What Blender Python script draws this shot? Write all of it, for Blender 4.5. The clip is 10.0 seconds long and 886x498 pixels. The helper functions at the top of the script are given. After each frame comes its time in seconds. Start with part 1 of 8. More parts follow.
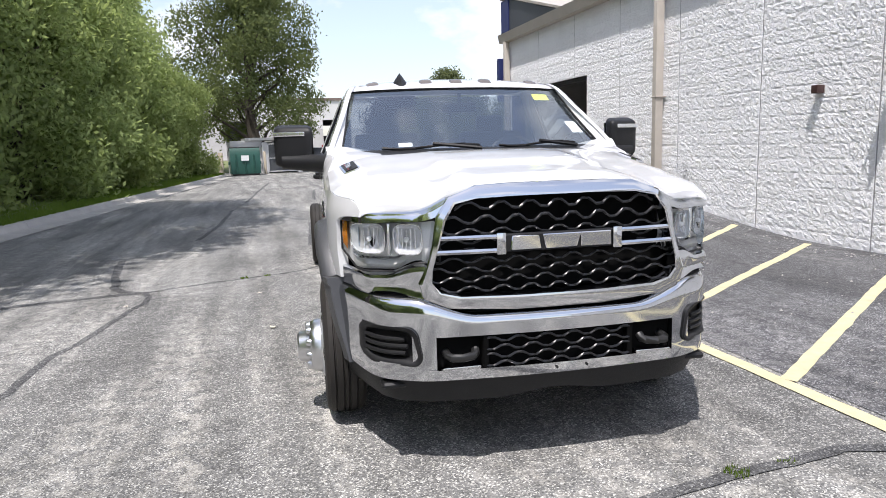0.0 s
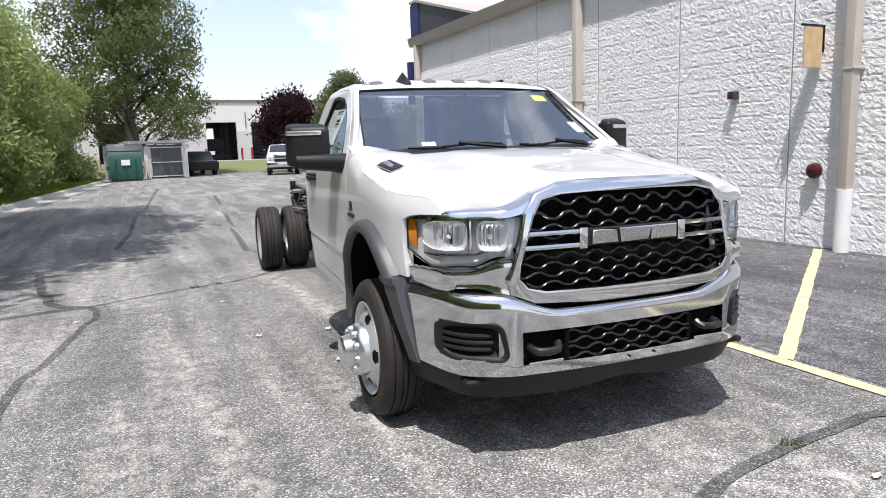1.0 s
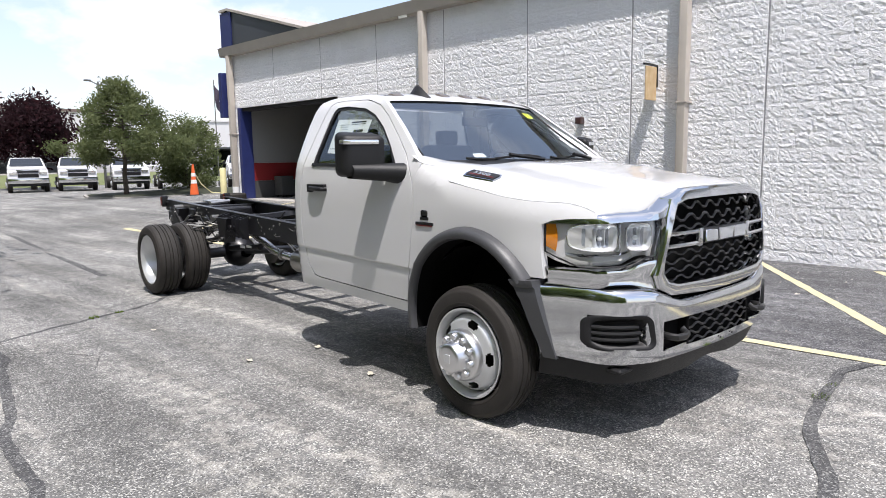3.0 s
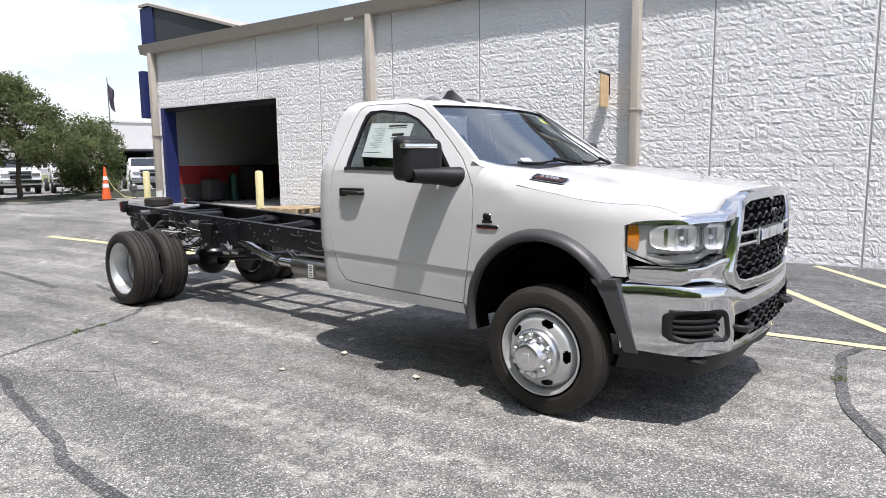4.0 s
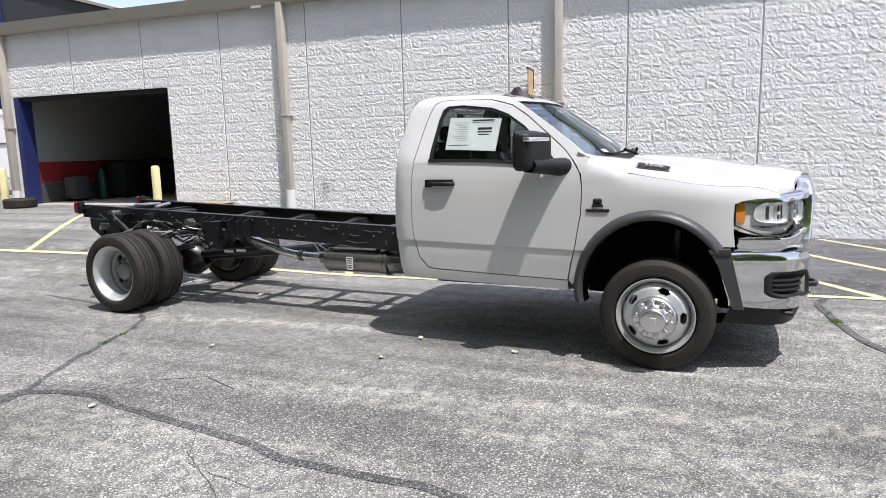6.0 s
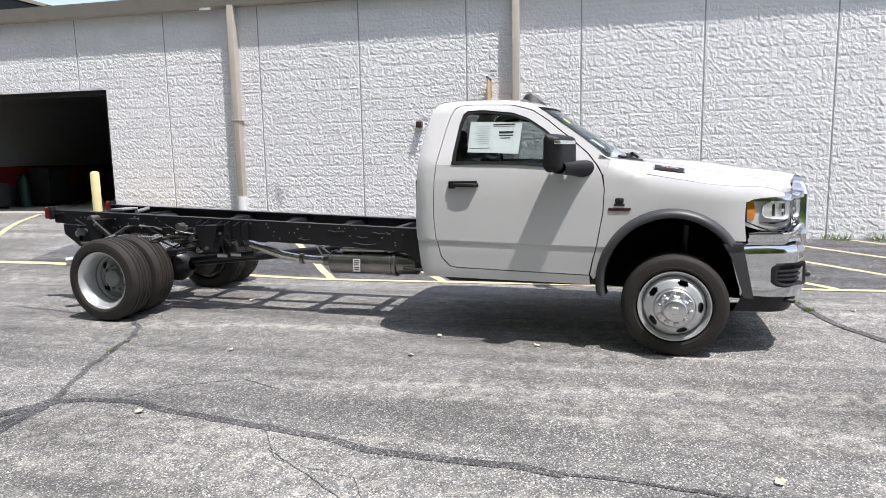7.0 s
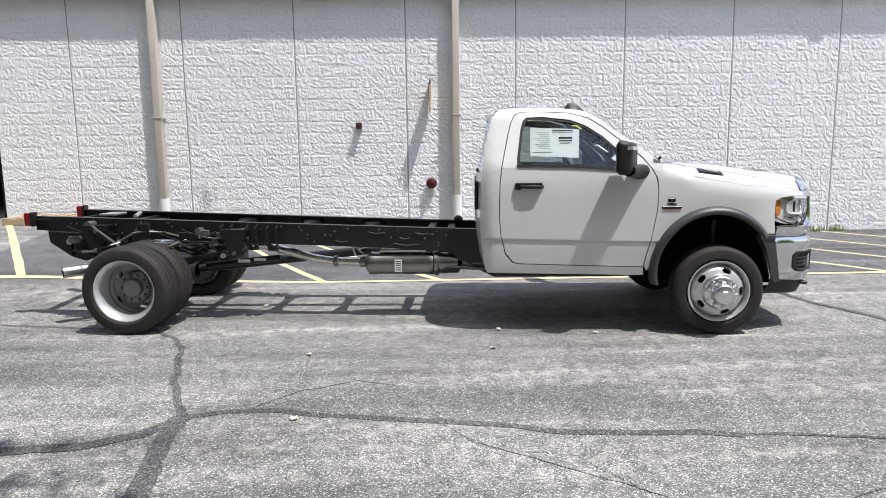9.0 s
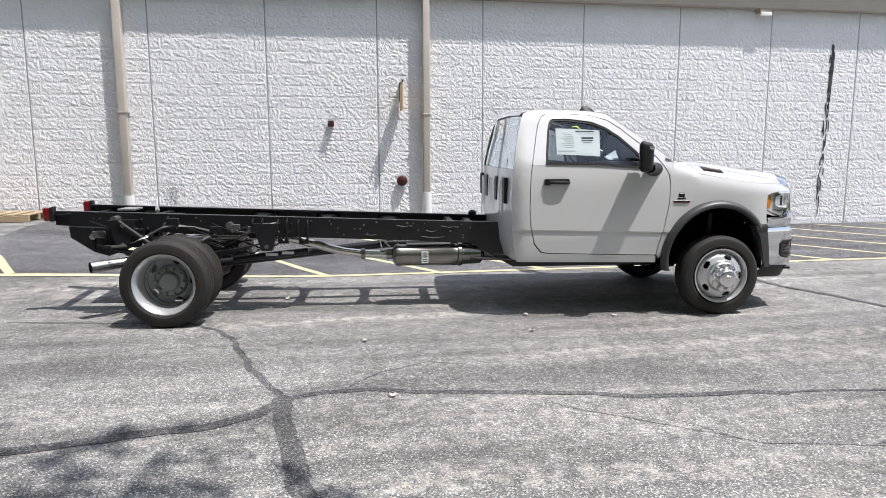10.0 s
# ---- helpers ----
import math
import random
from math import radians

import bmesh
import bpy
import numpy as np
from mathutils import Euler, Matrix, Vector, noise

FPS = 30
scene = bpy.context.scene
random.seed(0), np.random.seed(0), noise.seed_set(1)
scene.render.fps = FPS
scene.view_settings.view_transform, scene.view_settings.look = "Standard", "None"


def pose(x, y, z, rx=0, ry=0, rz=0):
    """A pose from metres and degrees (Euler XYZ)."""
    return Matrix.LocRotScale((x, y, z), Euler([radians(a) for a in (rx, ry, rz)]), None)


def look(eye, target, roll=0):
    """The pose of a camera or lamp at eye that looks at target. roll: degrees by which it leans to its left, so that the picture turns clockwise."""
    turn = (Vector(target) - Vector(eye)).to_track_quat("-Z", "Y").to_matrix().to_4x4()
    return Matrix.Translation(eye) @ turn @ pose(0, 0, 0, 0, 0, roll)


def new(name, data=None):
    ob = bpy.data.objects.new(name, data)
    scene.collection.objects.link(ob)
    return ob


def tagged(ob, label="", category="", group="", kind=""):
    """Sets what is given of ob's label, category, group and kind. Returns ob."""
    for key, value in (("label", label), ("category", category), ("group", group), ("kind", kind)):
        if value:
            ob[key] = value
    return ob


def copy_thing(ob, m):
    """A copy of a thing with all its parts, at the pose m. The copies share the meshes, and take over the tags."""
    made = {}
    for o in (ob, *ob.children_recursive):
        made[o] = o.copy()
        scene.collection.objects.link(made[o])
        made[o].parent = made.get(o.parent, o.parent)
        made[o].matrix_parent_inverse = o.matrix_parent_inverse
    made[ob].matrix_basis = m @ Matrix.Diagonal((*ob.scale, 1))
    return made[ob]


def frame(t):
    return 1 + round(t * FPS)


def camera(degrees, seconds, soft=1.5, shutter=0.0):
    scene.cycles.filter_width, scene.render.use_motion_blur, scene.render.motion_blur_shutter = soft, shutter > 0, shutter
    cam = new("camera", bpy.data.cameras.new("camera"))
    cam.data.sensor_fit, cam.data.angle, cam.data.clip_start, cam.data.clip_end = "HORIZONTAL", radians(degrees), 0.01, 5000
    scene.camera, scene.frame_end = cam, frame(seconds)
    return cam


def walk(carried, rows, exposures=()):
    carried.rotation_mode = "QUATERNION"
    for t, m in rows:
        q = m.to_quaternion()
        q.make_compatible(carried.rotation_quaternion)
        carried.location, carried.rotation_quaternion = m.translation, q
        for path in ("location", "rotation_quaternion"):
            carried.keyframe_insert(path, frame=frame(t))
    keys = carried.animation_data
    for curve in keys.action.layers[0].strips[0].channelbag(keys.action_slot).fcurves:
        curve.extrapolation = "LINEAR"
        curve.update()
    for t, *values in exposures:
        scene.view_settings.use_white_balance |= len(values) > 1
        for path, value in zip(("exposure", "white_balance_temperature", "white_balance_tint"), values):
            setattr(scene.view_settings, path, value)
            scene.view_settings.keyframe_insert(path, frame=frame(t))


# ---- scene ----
cam = camera(67.40, 10.0, 0.9)
# seconds, eye, yaw, pitch, roll
PATH = [
    (0, 0.138, -0.147, 1.498, -15.71, -8.82, -1.76),
    (0.5, -0.292, -0.034, 1.510, -20.55, -8.98, -1.89),
    (1, -0.698, 0.166, 1.495, -25.70, -8.80, -1.81),
    (1.5, -1.159, 0.297, 1.503, -30.99, -8.54, -1.68),
    (2, -1.582, 0.512, 1.500, -36.30, -8.20, -1.51),
    (3.5, -2.626, 1.544, 1.487, -51.11, -7.55, -0.67),
    (4, -2.971, 1.901, 1.507, -55.11, -7.52, -0.69),
    (4.5, -3.348, 2.259, 1.522, -58.82, -7.58, -0.73),
    (5, -3.650, 2.704, 1.534, -62.52, -7.86, -1.02),
    (5.5, -3.979, 3.075, 1.556, -66.26, -8.27, -1.32),
    (6, -4.173, 3.473, 1.560, -70.20, -8.64, -1.46),
    (7.5, -4.762, 4.671, 1.517, -81.21, -7.64, -0.99),
    (8, -4.900, 5.106, 1.528, -84.40, -7.64, -0.93),
    (8.5, -5.031, 5.590, 1.568, -87.90, -7.91, -0.80),
    (9, -5.015, 6.125, 1.584, -91.66, -8.23, -0.72),
    (9.5, -5.157, 6.676, 1.614, -95.47, -8.59, -0.52),
    (10, -5.304, 7.271, 1.578, -99.30, -8.36, -0.16),
]
walk(cam, [(t, pose(x, y, z, 90 + pitch, 0, yaw) @ pose(0, 0, 0, 0, 0, roll)) for t, x, y, z, yaw, pitch, roll in PATH])

# ---- light ----
SUN_WAY = Vector((0.235, 0.33, -1.0)).normalized()
SUN_HIGH = math.asin(-SUN_WAY.z)
SUN_ROUND = math.atan2(-SUN_WAY.x, -SUN_WAY.y)
scene.view_settings.exposure = 0.31
scene.view_settings.use_white_balance = True
scene.view_settings.white_balance_temperature = 6500
scene.view_settings.white_balance_tint = 14

world = bpy.data.worlds.new("sky")
scene.world = world
world.use_nodes = True


def sky_nodes():
    nt = world.node_tree
    nt.nodes.clear()
    out = nt.nodes.new("ShaderNodeOutputWorld")
    back = nt.nodes.new("ShaderNodeBackground")
    sky = nt.nodes.new("ShaderNodeTexSky")
    sky.sky_type = "NISHITA"
    sky.sun_disc = False
    sky.sun_elevation = SUN_HIGH
    sky.sun_rotation = SUN_ROUND
    sky.dust_density = 1.2
    sky.air_density = 1.1
    back.inputs["Strength"].default_value = 0.176
    # drifting cumulus: noise on the dome, flattened towards the horizon
    co = nt.nodes.new("ShaderNodeTexCoord")
    sep = nt.nodes.new("ShaderNodeSeparateXYZ")
    nt.links.new(co.outputs["Generated"], sep.inputs[0])
    top = nt.nodes.new("ShaderNodeMath")
    top.operation = "MAXIMUM"
    top.inputs[1].default_value = 0.03
    nt.links.new(sep.outputs["Z"], top.inputs[0])
    lift = nt.nodes.new("ShaderNodeMath")
    lift.operation = "ADD"
    lift.inputs[1].default_value = 0.42
    nt.links.new(top.outputs[0], lift.inputs[0])
    flat = nt.nodes.new("ShaderNodeCombineXYZ")
    for a, ax in enumerate("XY"):
        dv = nt.nodes.new("ShaderNodeMath")
        dv.operation = "DIVIDE"
        nt.links.new(sep.outputs[ax], dv.inputs[0])
        nt.links.new(lift.outputs[0], dv.inputs[1])
        nt.links.new(dv.outputs[0], flat.inputs[a])
    noise_t = nt.nodes.new("ShaderNodeTexNoise")
    noise_t.inputs["Scale"].default_value = 2.1
    noise_t.inputs["Detail"].default_value = 7.0
    noise_t.inputs["Roughness"].default_value = 0.55
    nt.links.new(flat.outputs[0], noise_t.inputs["Vector"])
    ramp = nt.nodes.new("ShaderNodeValToRGB")
    ramp.color_ramp.elements[0].position = 0.50
    ramp.color_ramp.elements[0].color = (0.30, 0.30, 0.30, 1)
    ramp.color_ramp.elements[1].position = 0.60
    ramp.color_ramp.elements[1].color = (1, 1, 1, 1)
    nt.links.new(noise_t.outputs["Fac"], ramp.inputs["Fac"])
    mix = nt.nodes.new("ShaderNodeMix")
    mix.data_type = "RGBA"
    mix.inputs["B"].default_value = (5.2, 5.4, 5.9, 1)
    nt.links.new(ramp.outputs["Color"], mix.inputs["Factor"])
    nt.links.new(sky.outputs["Color"], mix.inputs["A"])
    nt.links.new(mix.outputs["Result"], back.inputs["Color"])
    nt.links.new(back.outputs["Background"], out.inputs["Surface"])


sky_nodes()
sun = new("sun", bpy.data.lights.new("sun", "SUN"))
sun.data.energy = 4.7
sun.data.angle = radians(0.53)
sun.data.color = (1.0, 0.975, 0.94)
sun.matrix_world = look((0, 0, 0), SUN_WAY)

# ---- materials ----
def mat(name, color, rough=0.6, metal=0.0, vary=0.12, scale=6.0, bump=0.0, bump_scale=60.0, coat=0.0, island=0.0, tint=None, spec=0.5, deep=0.01):
    """A surface: two scales of variation in its colour, and fine relief."""
    m = bpy.data.materials.new(name)
    m.use_nodes = True
    nt = m.node_tree
    b = nt.nodes["Principled BSDF"]
    b.inputs["Roughness"].default_value = rough
    b.inputs["Metallic"].default_value = metal
    b.inputs["Coat Weight"].default_value = coat
    b.inputs["Coat Roughness"].default_value = 0.03
    b.inputs["Specular IOR Level"].default_value = spec
    co = nt.nodes.new("ShaderNodeTexCoord")
    big = nt.nodes.new("ShaderNodeTexNoise")
    big.inputs["Scale"].default_value = scale
    big.inputs["Detail"].default_value = 6.0
    nt.links.new(co.outputs["Object"], big.inputs["Vector"])
    dark = tint or tuple(c * (1 - 2.2 * vary) for c in color)
    light = tuple(min(1.0, c * (1 + 0.9 * vary)) for c in color)
    mix = nt.nodes.new("ShaderNodeMix")
    mix.data_type = "RGBA"
    mix.inputs["A"].default_value = (*dark, 1)
    mix.inputs["B"].default_value = (*light, 1)
    nt.links.new(big.outputs["Fac"], mix.inputs["Factor"])
    last = mix.outputs["Result"]
    if island:
        inf = nt.nodes.new("ShaderNodeNewGeometry")
        hsv = nt.nodes.new("ShaderNodeHueSaturation")
        mp = nt.nodes.new("ShaderNodeMapRange")
        mp.inputs["To Min"].default_value = 1 - island
        mp.inputs["To Max"].default_value = 1 + island
        nt.links.new(inf.outputs["Random Per Island"], mp.inputs["Value"])
        nt.links.new(mp.outputs["Result"], hsv.inputs["Value"])
        nt.links.new(last, hsv.inputs["Color"])
        last = hsv.outputs["Color"]
    nt.links.new(last, b.inputs["Base Color"])
    if bump:
        fine = nt.nodes.new("ShaderNodeTexNoise")
        fine.inputs["Scale"].default_value = bump_scale
        fine.inputs["Detail"].default_value = 6.0
        fine.inputs["Roughness"].default_value = 0.68
        nt.links.new(co.outputs["Object"], fine.inputs["Vector"])
        bp = nt.nodes.new("ShaderNodeBump")
        bp.inputs["Strength"].default_value = bump
        bp.inputs["Distance"].default_value = deep
        nt.links.new(fine.outputs["Fac"], bp.inputs["Height"])
        nt.links.new(bp.outputs["Normal"], b.inputs["Normal"])
    return m


def glass_mat(name, color, rough=0.0, ior=1.5):
    """Thin tinted glass: lets light through with a tint, and mirrors at grazing angles."""
    m = bpy.data.materials.new(name)
    m.use_nodes = True
    nt = m.node_tree
    nt.nodes.clear()
    out = nt.nodes.new("ShaderNodeOutputMaterial")
    tr = nt.nodes.new("ShaderNodeBsdfTransparent")
    tr.inputs["Color"].default_value = (*color, 1)
    gl = nt.nodes.new("ShaderNodeBsdfGlossy")
    gl.inputs["Roughness"].default_value = rough
    gl.inputs["Color"].default_value = (0.86, 0.94, 1.0, 1)
    fr = nt.nodes.new("ShaderNodeFresnel")
    fr.inputs["IOR"].default_value = ior
    mx = nt.nodes.new("ShaderNodeMixShader")
    nt.links.new(fr.outputs[0], mx.inputs[0])
    nt.links.new(tr.outputs[0], mx.inputs[1])
    nt.links.new(gl.outputs[0], mx.inputs[2])
    nt.links.new(mx.outputs[0], out.inputs["Surface"])
    return m


YELLOW = mat("line_paint", (0.54, 0.475, 0.26), 0.85, vary=0.4, tint=(0.32, 0.30, 0.23), scale=9, bump=0.4, bump_scale=120)
BLOCK = mat("painted_block", (0.86, 0.86, 0.87), 0.75, vary=0.03, scale=2, bump=1.0, bump_scale=60, island=0.02, deep=0.019)
MORTAR = mat("painted_mortar", (0.84, 0.84, 0.85), 0.8, vary=0.05, scale=3)
TRIM = mat("beige_metal", (0.42, 0.38, 0.33), 0.5, vary=0.08, scale=3)
PIPE = mat("beige_pipe", (0.52, 0.47, 0.41), 0.5, vary=0.1, scale=3)
NAVY = mat("navy_paint", (0.02, 0.03, 0.13), 0.5, vary=0.15)
DARKCLAD = mat("dark_panel", (0.05, 0.055, 0.065), 0.45, vary=0.15, scale=1)
CONCRETE = mat("concrete", (0.42, 0.40, 0.37), 0.9, vary=0.15, scale=2, bump=0.4, bump_scale=60)
GRASS = mat("grass", (0.16, 0.185, 0.07), 0.9, vary=0.3, scale=3, bump=0.6, bump_scale=50)
PAINT = mat("white_car_paint", (0.615, 0.615, 0.615), 0.35, vary=0.01, scale=2, coat=1.0)
CHROME = mat("chrome", (0.66, 0.67, 0.69), 0.07, 1.0, vary=0.01)
BLACKPL = mat("black_plastic", (0.013, 0.013, 0.014), 0.48, vary=0.15, scale=10, bump=0.15, bump_scale=300, spec=0.32)
GREYPL = mat("grey_plastic", (0.055, 0.056, 0.060), 0.42, vary=0.12, scale=10, bump=0.12, bump_scale=300)
RUBBER = mat("tyre_rubber", (0.022, 0.0185, 0.0155), 0.75, vary=0.25, scale=12, bump=0.2, bump_scale=80)
STEEL = mat("painted_steel_wheel", (0.62, 0.63, 0.64), 0.35, 0.6, vary=0.06)
FRAMEBLK = mat("frame_black", (0.012, 0.012, 0.014), 0.35, vary=0.2, scale=8)
GLASS = glass_mat("glass", (0.55, 0.60, 0.60), 0.0, 1.7)
GLASS_DARK = glass_mat("dark_glass", (0.42, 0.44, 0.44), 0.0, 1.8)
GLASS_FRONT = glass_mat("front_glass", (0.80, 0.85, 0.87), 0.0, 3.2)
GREYCLOTH = mat("grey_cloth", (0.20, 0.20, 0.21), 0.95, vary=0.1, scale=20)
AMBERDARK = mat("smoked_amber", (0.13, 0.115, 0.105), 0.15, vary=0.05)
AMBER = mat("amber_lens", (0.75, 0.28, 0.02), 0.12, vary=0.05, coat=1.0)
DARKCHROME = mat("dark_chrome", (0.10, 0.10, 0.105), 0.2, 0.9, vary=0.02)
REDPL = mat("red_plastic", (0.16, 0.02, 0.02), 0.3, vary=0.05)
# for deep recesses, with their shade put into the colour
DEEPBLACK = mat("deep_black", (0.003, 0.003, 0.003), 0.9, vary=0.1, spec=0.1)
GLOSSBLACK = mat("gloss_black", (0.009, 0.009, 0.010), 0.30, vary=0.05)
BRIGHT = mat("bright_reflector", (0.80, 0.80, 0.80), 0.12, 0.85, vary=0.02)
LAMPBACK = mat("lamp_back", (0.80, 0.80, 0.81), 0.22, 0.1, vary=0.05)
REFLECTOR = mat("lamp_reflector", (0.90, 0.90, 0.91), 0.16, 0.55, vary=0.02)
LENS = glass_mat("lens", (0.97, 0.97, 0.97), 0.0, 1.3)
LENSCLEAR = mat("bulb_glass", (0.85, 0.85, 0.85), 0.05, vary=0.02)
LENSGREY = mat("turn_lens", (0.55, 0.55, 0.54), 0.15, vary=0.04)
REDLENS = mat("red_lens", (0.22, 0.012, 0.015), 0.15, vary=0.05, coat=1.0)
BLACKSTEEL = mat("black_steel", (0.03, 0.03, 0.03), 0.3, 0.3, vary=0.1)
CHROMEHUB = mat("hub_chrome", (0.74, 0.74, 0.75), 0.30, 1.0, vary=0.03)
STEELDARK = mat("grey_wheel_steel", (0.30, 0.31, 0.31), 0.45, 0.5, vary=0.1)
RUSTY = mat("brake_iron", (0.05, 0.045, 0.04), 0.6, 0.6, vary=0.2)
BOLTGREY = mat("zinc_grey", (0.20, 0.20, 0.19), 0.4, 0.7, vary=0.1)
FRAMEGREY = mat("grey_bracket", (0.12, 0.12, 0.12), 0.45, 0.4, vary=0.15)
MUFFLER = mat("stained_stainless", (0.30, 0.29, 0.27), 0.28, 0.9, vary=0.2, scale=6)
PIPESTEEL = mat("exhaust_steel", (0.72, 0.70, 0.67), 0.26, 0.9, vary=0.15, scale=6)
ALU = mat("aluminium_sheet", (0.7, 0.7, 0.69), 0.3, 0.9, vary=0.05)
SEATCLOTH = mat("seat_cloth", (0.045, 0.045, 0.048), 0.9, vary=0.1, scale=30)
PAPER = mat("paper", (0.80, 0.81, 0.80), 0.8, vary=0.02)
PAPERYEL = mat("yellow_paper", (0.72, 0.75, 0.10), 0.8, vary=0.03)
INK = mat("ink", (0.03, 0.03, 0.03), 0.8, vary=0.02)
INKPALE = mat("pale_ink", (0.45, 0.47, 0.46), 0.8, vary=0.02)


def asphalt_mat(name, base, chip, worn, streak):
    """Old asphalt: stone chips, pale worn streaks along the lane and darker stains."""
    m = bpy.data.materials.new(name)
    m.use_nodes = True
    nt = m.node_tree
    N, L = nt.nodes.new, nt.links.new
    b = nt.nodes["Principled BSDF"]
    b.inputs["Roughness"].default_value = 0.88
    b.inputs["Specular IOR Level"].default_value = 0.35
    co = N("ShaderNodeTexCoord")
    vor = N("ShaderNodeTexVoronoi")
    vor.inputs["Scale"].default_value = 125.0
    L(co.outputs["Object"], vor.inputs["Vector"])
    sep = N("ShaderNodeSeparateColor")
    L(vor.outputs["Color"], sep.inputs[0])
    stones = N("ShaderNodeMapRange")
    stones.inputs["From Min"].default_value = 0.35
    stones.inputs["From Max"].default_value = 1.0
    L(sep.outputs[0], stones.inputs["Value"])
    pw = N("ShaderNodeMath")
    pw.operation = "POWER"
    pw.inputs[1].default_value = 2.6
    L(stones.outputs["Result"], pw.inputs[0])
    col = N("ShaderNodeMix")
    col.data_type = "RGBA"
    col.inputs["A"].default_value = (*base, 1)
    col.inputs["B"].default_value = (*chip, 1)
    L(pw.outputs[0], col.inputs["Factor"])
    # worn pale streaks
    mp = N("ShaderNodeMapping")
    mp.inputs["Scale"].default_value = (2.6, 0.17, 1.0)
    mp.inputs["Rotation"].default_value = (0, 0, radians(5.3))
    L(co.outputs["Object"], mp.inputs["Vector"])
    st = N("ShaderNodeTexNoise")
    st.inputs["Scale"].default_value = 1.0
    st.inputs["Detail"].default_value = 8.0
    st.inputs["Roughness"].default_value = 0.62
    L(mp.outputs[0], st.inputs["Vector"])
    rp = N("ShaderNodeMapRange")
    rp.inputs["From Min"].default_value = 0.47
    rp.inputs["From Max"].default_value = 0.66
    L(st.outputs["Fac"], rp.inputs["Value"])
    brk = N("ShaderNodeTexNoise")
    brk.inputs["Scale"].default_value = 10.0
    brk.inputs["Detail"].default_value = 6.0
    L(co.outputs["Object"], brk.inputs["Vector"])
    brp = N("ShaderNodeMapRange")
    brp.inputs["From Min"].default_value = 0.42
    brp.inputs["From Max"].default_value = 0.60
    L(brk.outputs["Fac"], brp.inputs["Value"])
    mul = N("ShaderNodeMath")
    mul.operation = "MULTIPLY"
    L(rp.outputs["Result"], mul.inputs[0])
    L(brp.outputs["Result"], mul.inputs[1])
    mul2 = N("ShaderNodeMath")
    mul2.operation = "MULTIPLY"
    mul2.inputs[1].default_value = streak
    L(mul.outputs[0], mul2.inputs[0])
    grit = N("ShaderNodeMapRange")
    grit.inputs["To Min"].default_value = 0.35
    grit.inputs["To Max"].default_value = 1.35
    L(sep.outputs[1], grit.inputs["Value"])
    mul3 = N("ShaderNodeMath")
    mul3.operation = "MULTIPLY"
    mul3.use_clamp = True
    L(mul2.outputs[0], mul3.inputs[0])
    L(grit.outputs["Result"], mul3.inputs[1])
    pale = N("ShaderNodeMix")
    pale.data_type = "RGBA"
    pale.inputs["B"].default_value = (*worn, 1)
    L(col.outputs["Result"], pale.inputs["A"])
    L(mul3.outputs[0], pale.inputs["Factor"])
    # broad tone
    big = N("ShaderNodeTexNoise")
    big.inputs["Scale"].default_value = 0.45
    big.inputs["Detail"].default_value = 5.0
    L(co.outputs["Object"], big.inputs["Vector"])
    bm_ = N("ShaderNodeMapRange")
    bm_.inputs["From Min"].default_value = 0.3
    bm_.inputs["From Max"].default_value = 0.7
    bm_.inputs["To Min"].default_value = 0.72
    bm_.inputs["To Max"].default_value = 1.22
    L(big.outputs["Fac"], bm_.inputs["Value"])
    mp2 = N("ShaderNodeMapping")
    mp2.inputs["Scale"].default_value = (2.6, 0.30, 1.0)
    mp2.inputs["Location"].default_value = (7.0, 3.0, 0.0)
    L(co.outputs["Object"], mp2.inputs["Vector"])
    dk = N("ShaderNodeTexNoise")
    dk.inputs["Scale"].default_value = 1.0
    dk.inputs["Detail"].default_value = 7.0
    L(mp2.outputs[0], dk.inputs["Vector"])
    dkr = N("ShaderNodeMapRange")
    dkr.inputs["From Min"].default_value = 0.35
    dkr.inputs["From Max"].default_value = 0.58
    dkr.inputs["To Min"].default_value = 0.64
    dkr.inputs["To Max"].default_value = 1.0
    L(dk.outputs["Fac"], dkr.inputs["Value"])
    mes = N("ShaderNodeTexNoise")
    mes.inputs["Scale"].default_value = 5.5
    mes.inputs["Detail"].default_value = 8.0
    mes.inputs["Roughness"].default_value = 0.72
    L(co.outputs["Object"], mes.inputs["Vector"])
    mesr = N("ShaderNodeMapRange")
    mesr.inputs["From Min"].default_value = 0.32
    mesr.inputs["From Max"].default_value = 0.68
    mesr.inputs["To Min"].default_value = 0.76
    mesr.inputs["To Max"].default_value = 1.22
    L(mes.outputs["Fac"], mesr.inputs["Value"])
    tone0 = N("ShaderNodeMath")
    tone0.operation = "MULTIPLY"
    L(bm_.outputs["Result"], tone0.inputs[0])
    L(mesr.outputs["Result"], tone0.inputs[1])
    tone = N("ShaderNodeMath")
    tone.operation = "MULTIPLY"
    # dark pits between the stones
    pit = N("ShaderNodeMapRange")
    pit.inputs["From Min"].default_value = 0.0
    pit.inputs["From Max"].default_value = 0.35
    pit.inputs["To Min"].default_value = 0.55
    pit.inputs["To Max"].default_value = 1.06
    L(sep.outputs[2], pit.inputs["Value"])
    tone1 = N("ShaderNodeMath")
    tone1.operation = "MULTIPLY"
    L(tone0.outputs[0], tone1.inputs[0])
    L(pit.outputs["Result"], tone1.inputs[1])
    L(tone1.outputs[0], tone.inputs[0])
    L(dkr.outputs["Result"], tone.inputs[1])
    hsv = N("ShaderNodeHueSaturation")
    L(tone.outputs[0], hsv.inputs["Value"])
    L(pale.outputs["Result"], hsv.inputs["Color"])
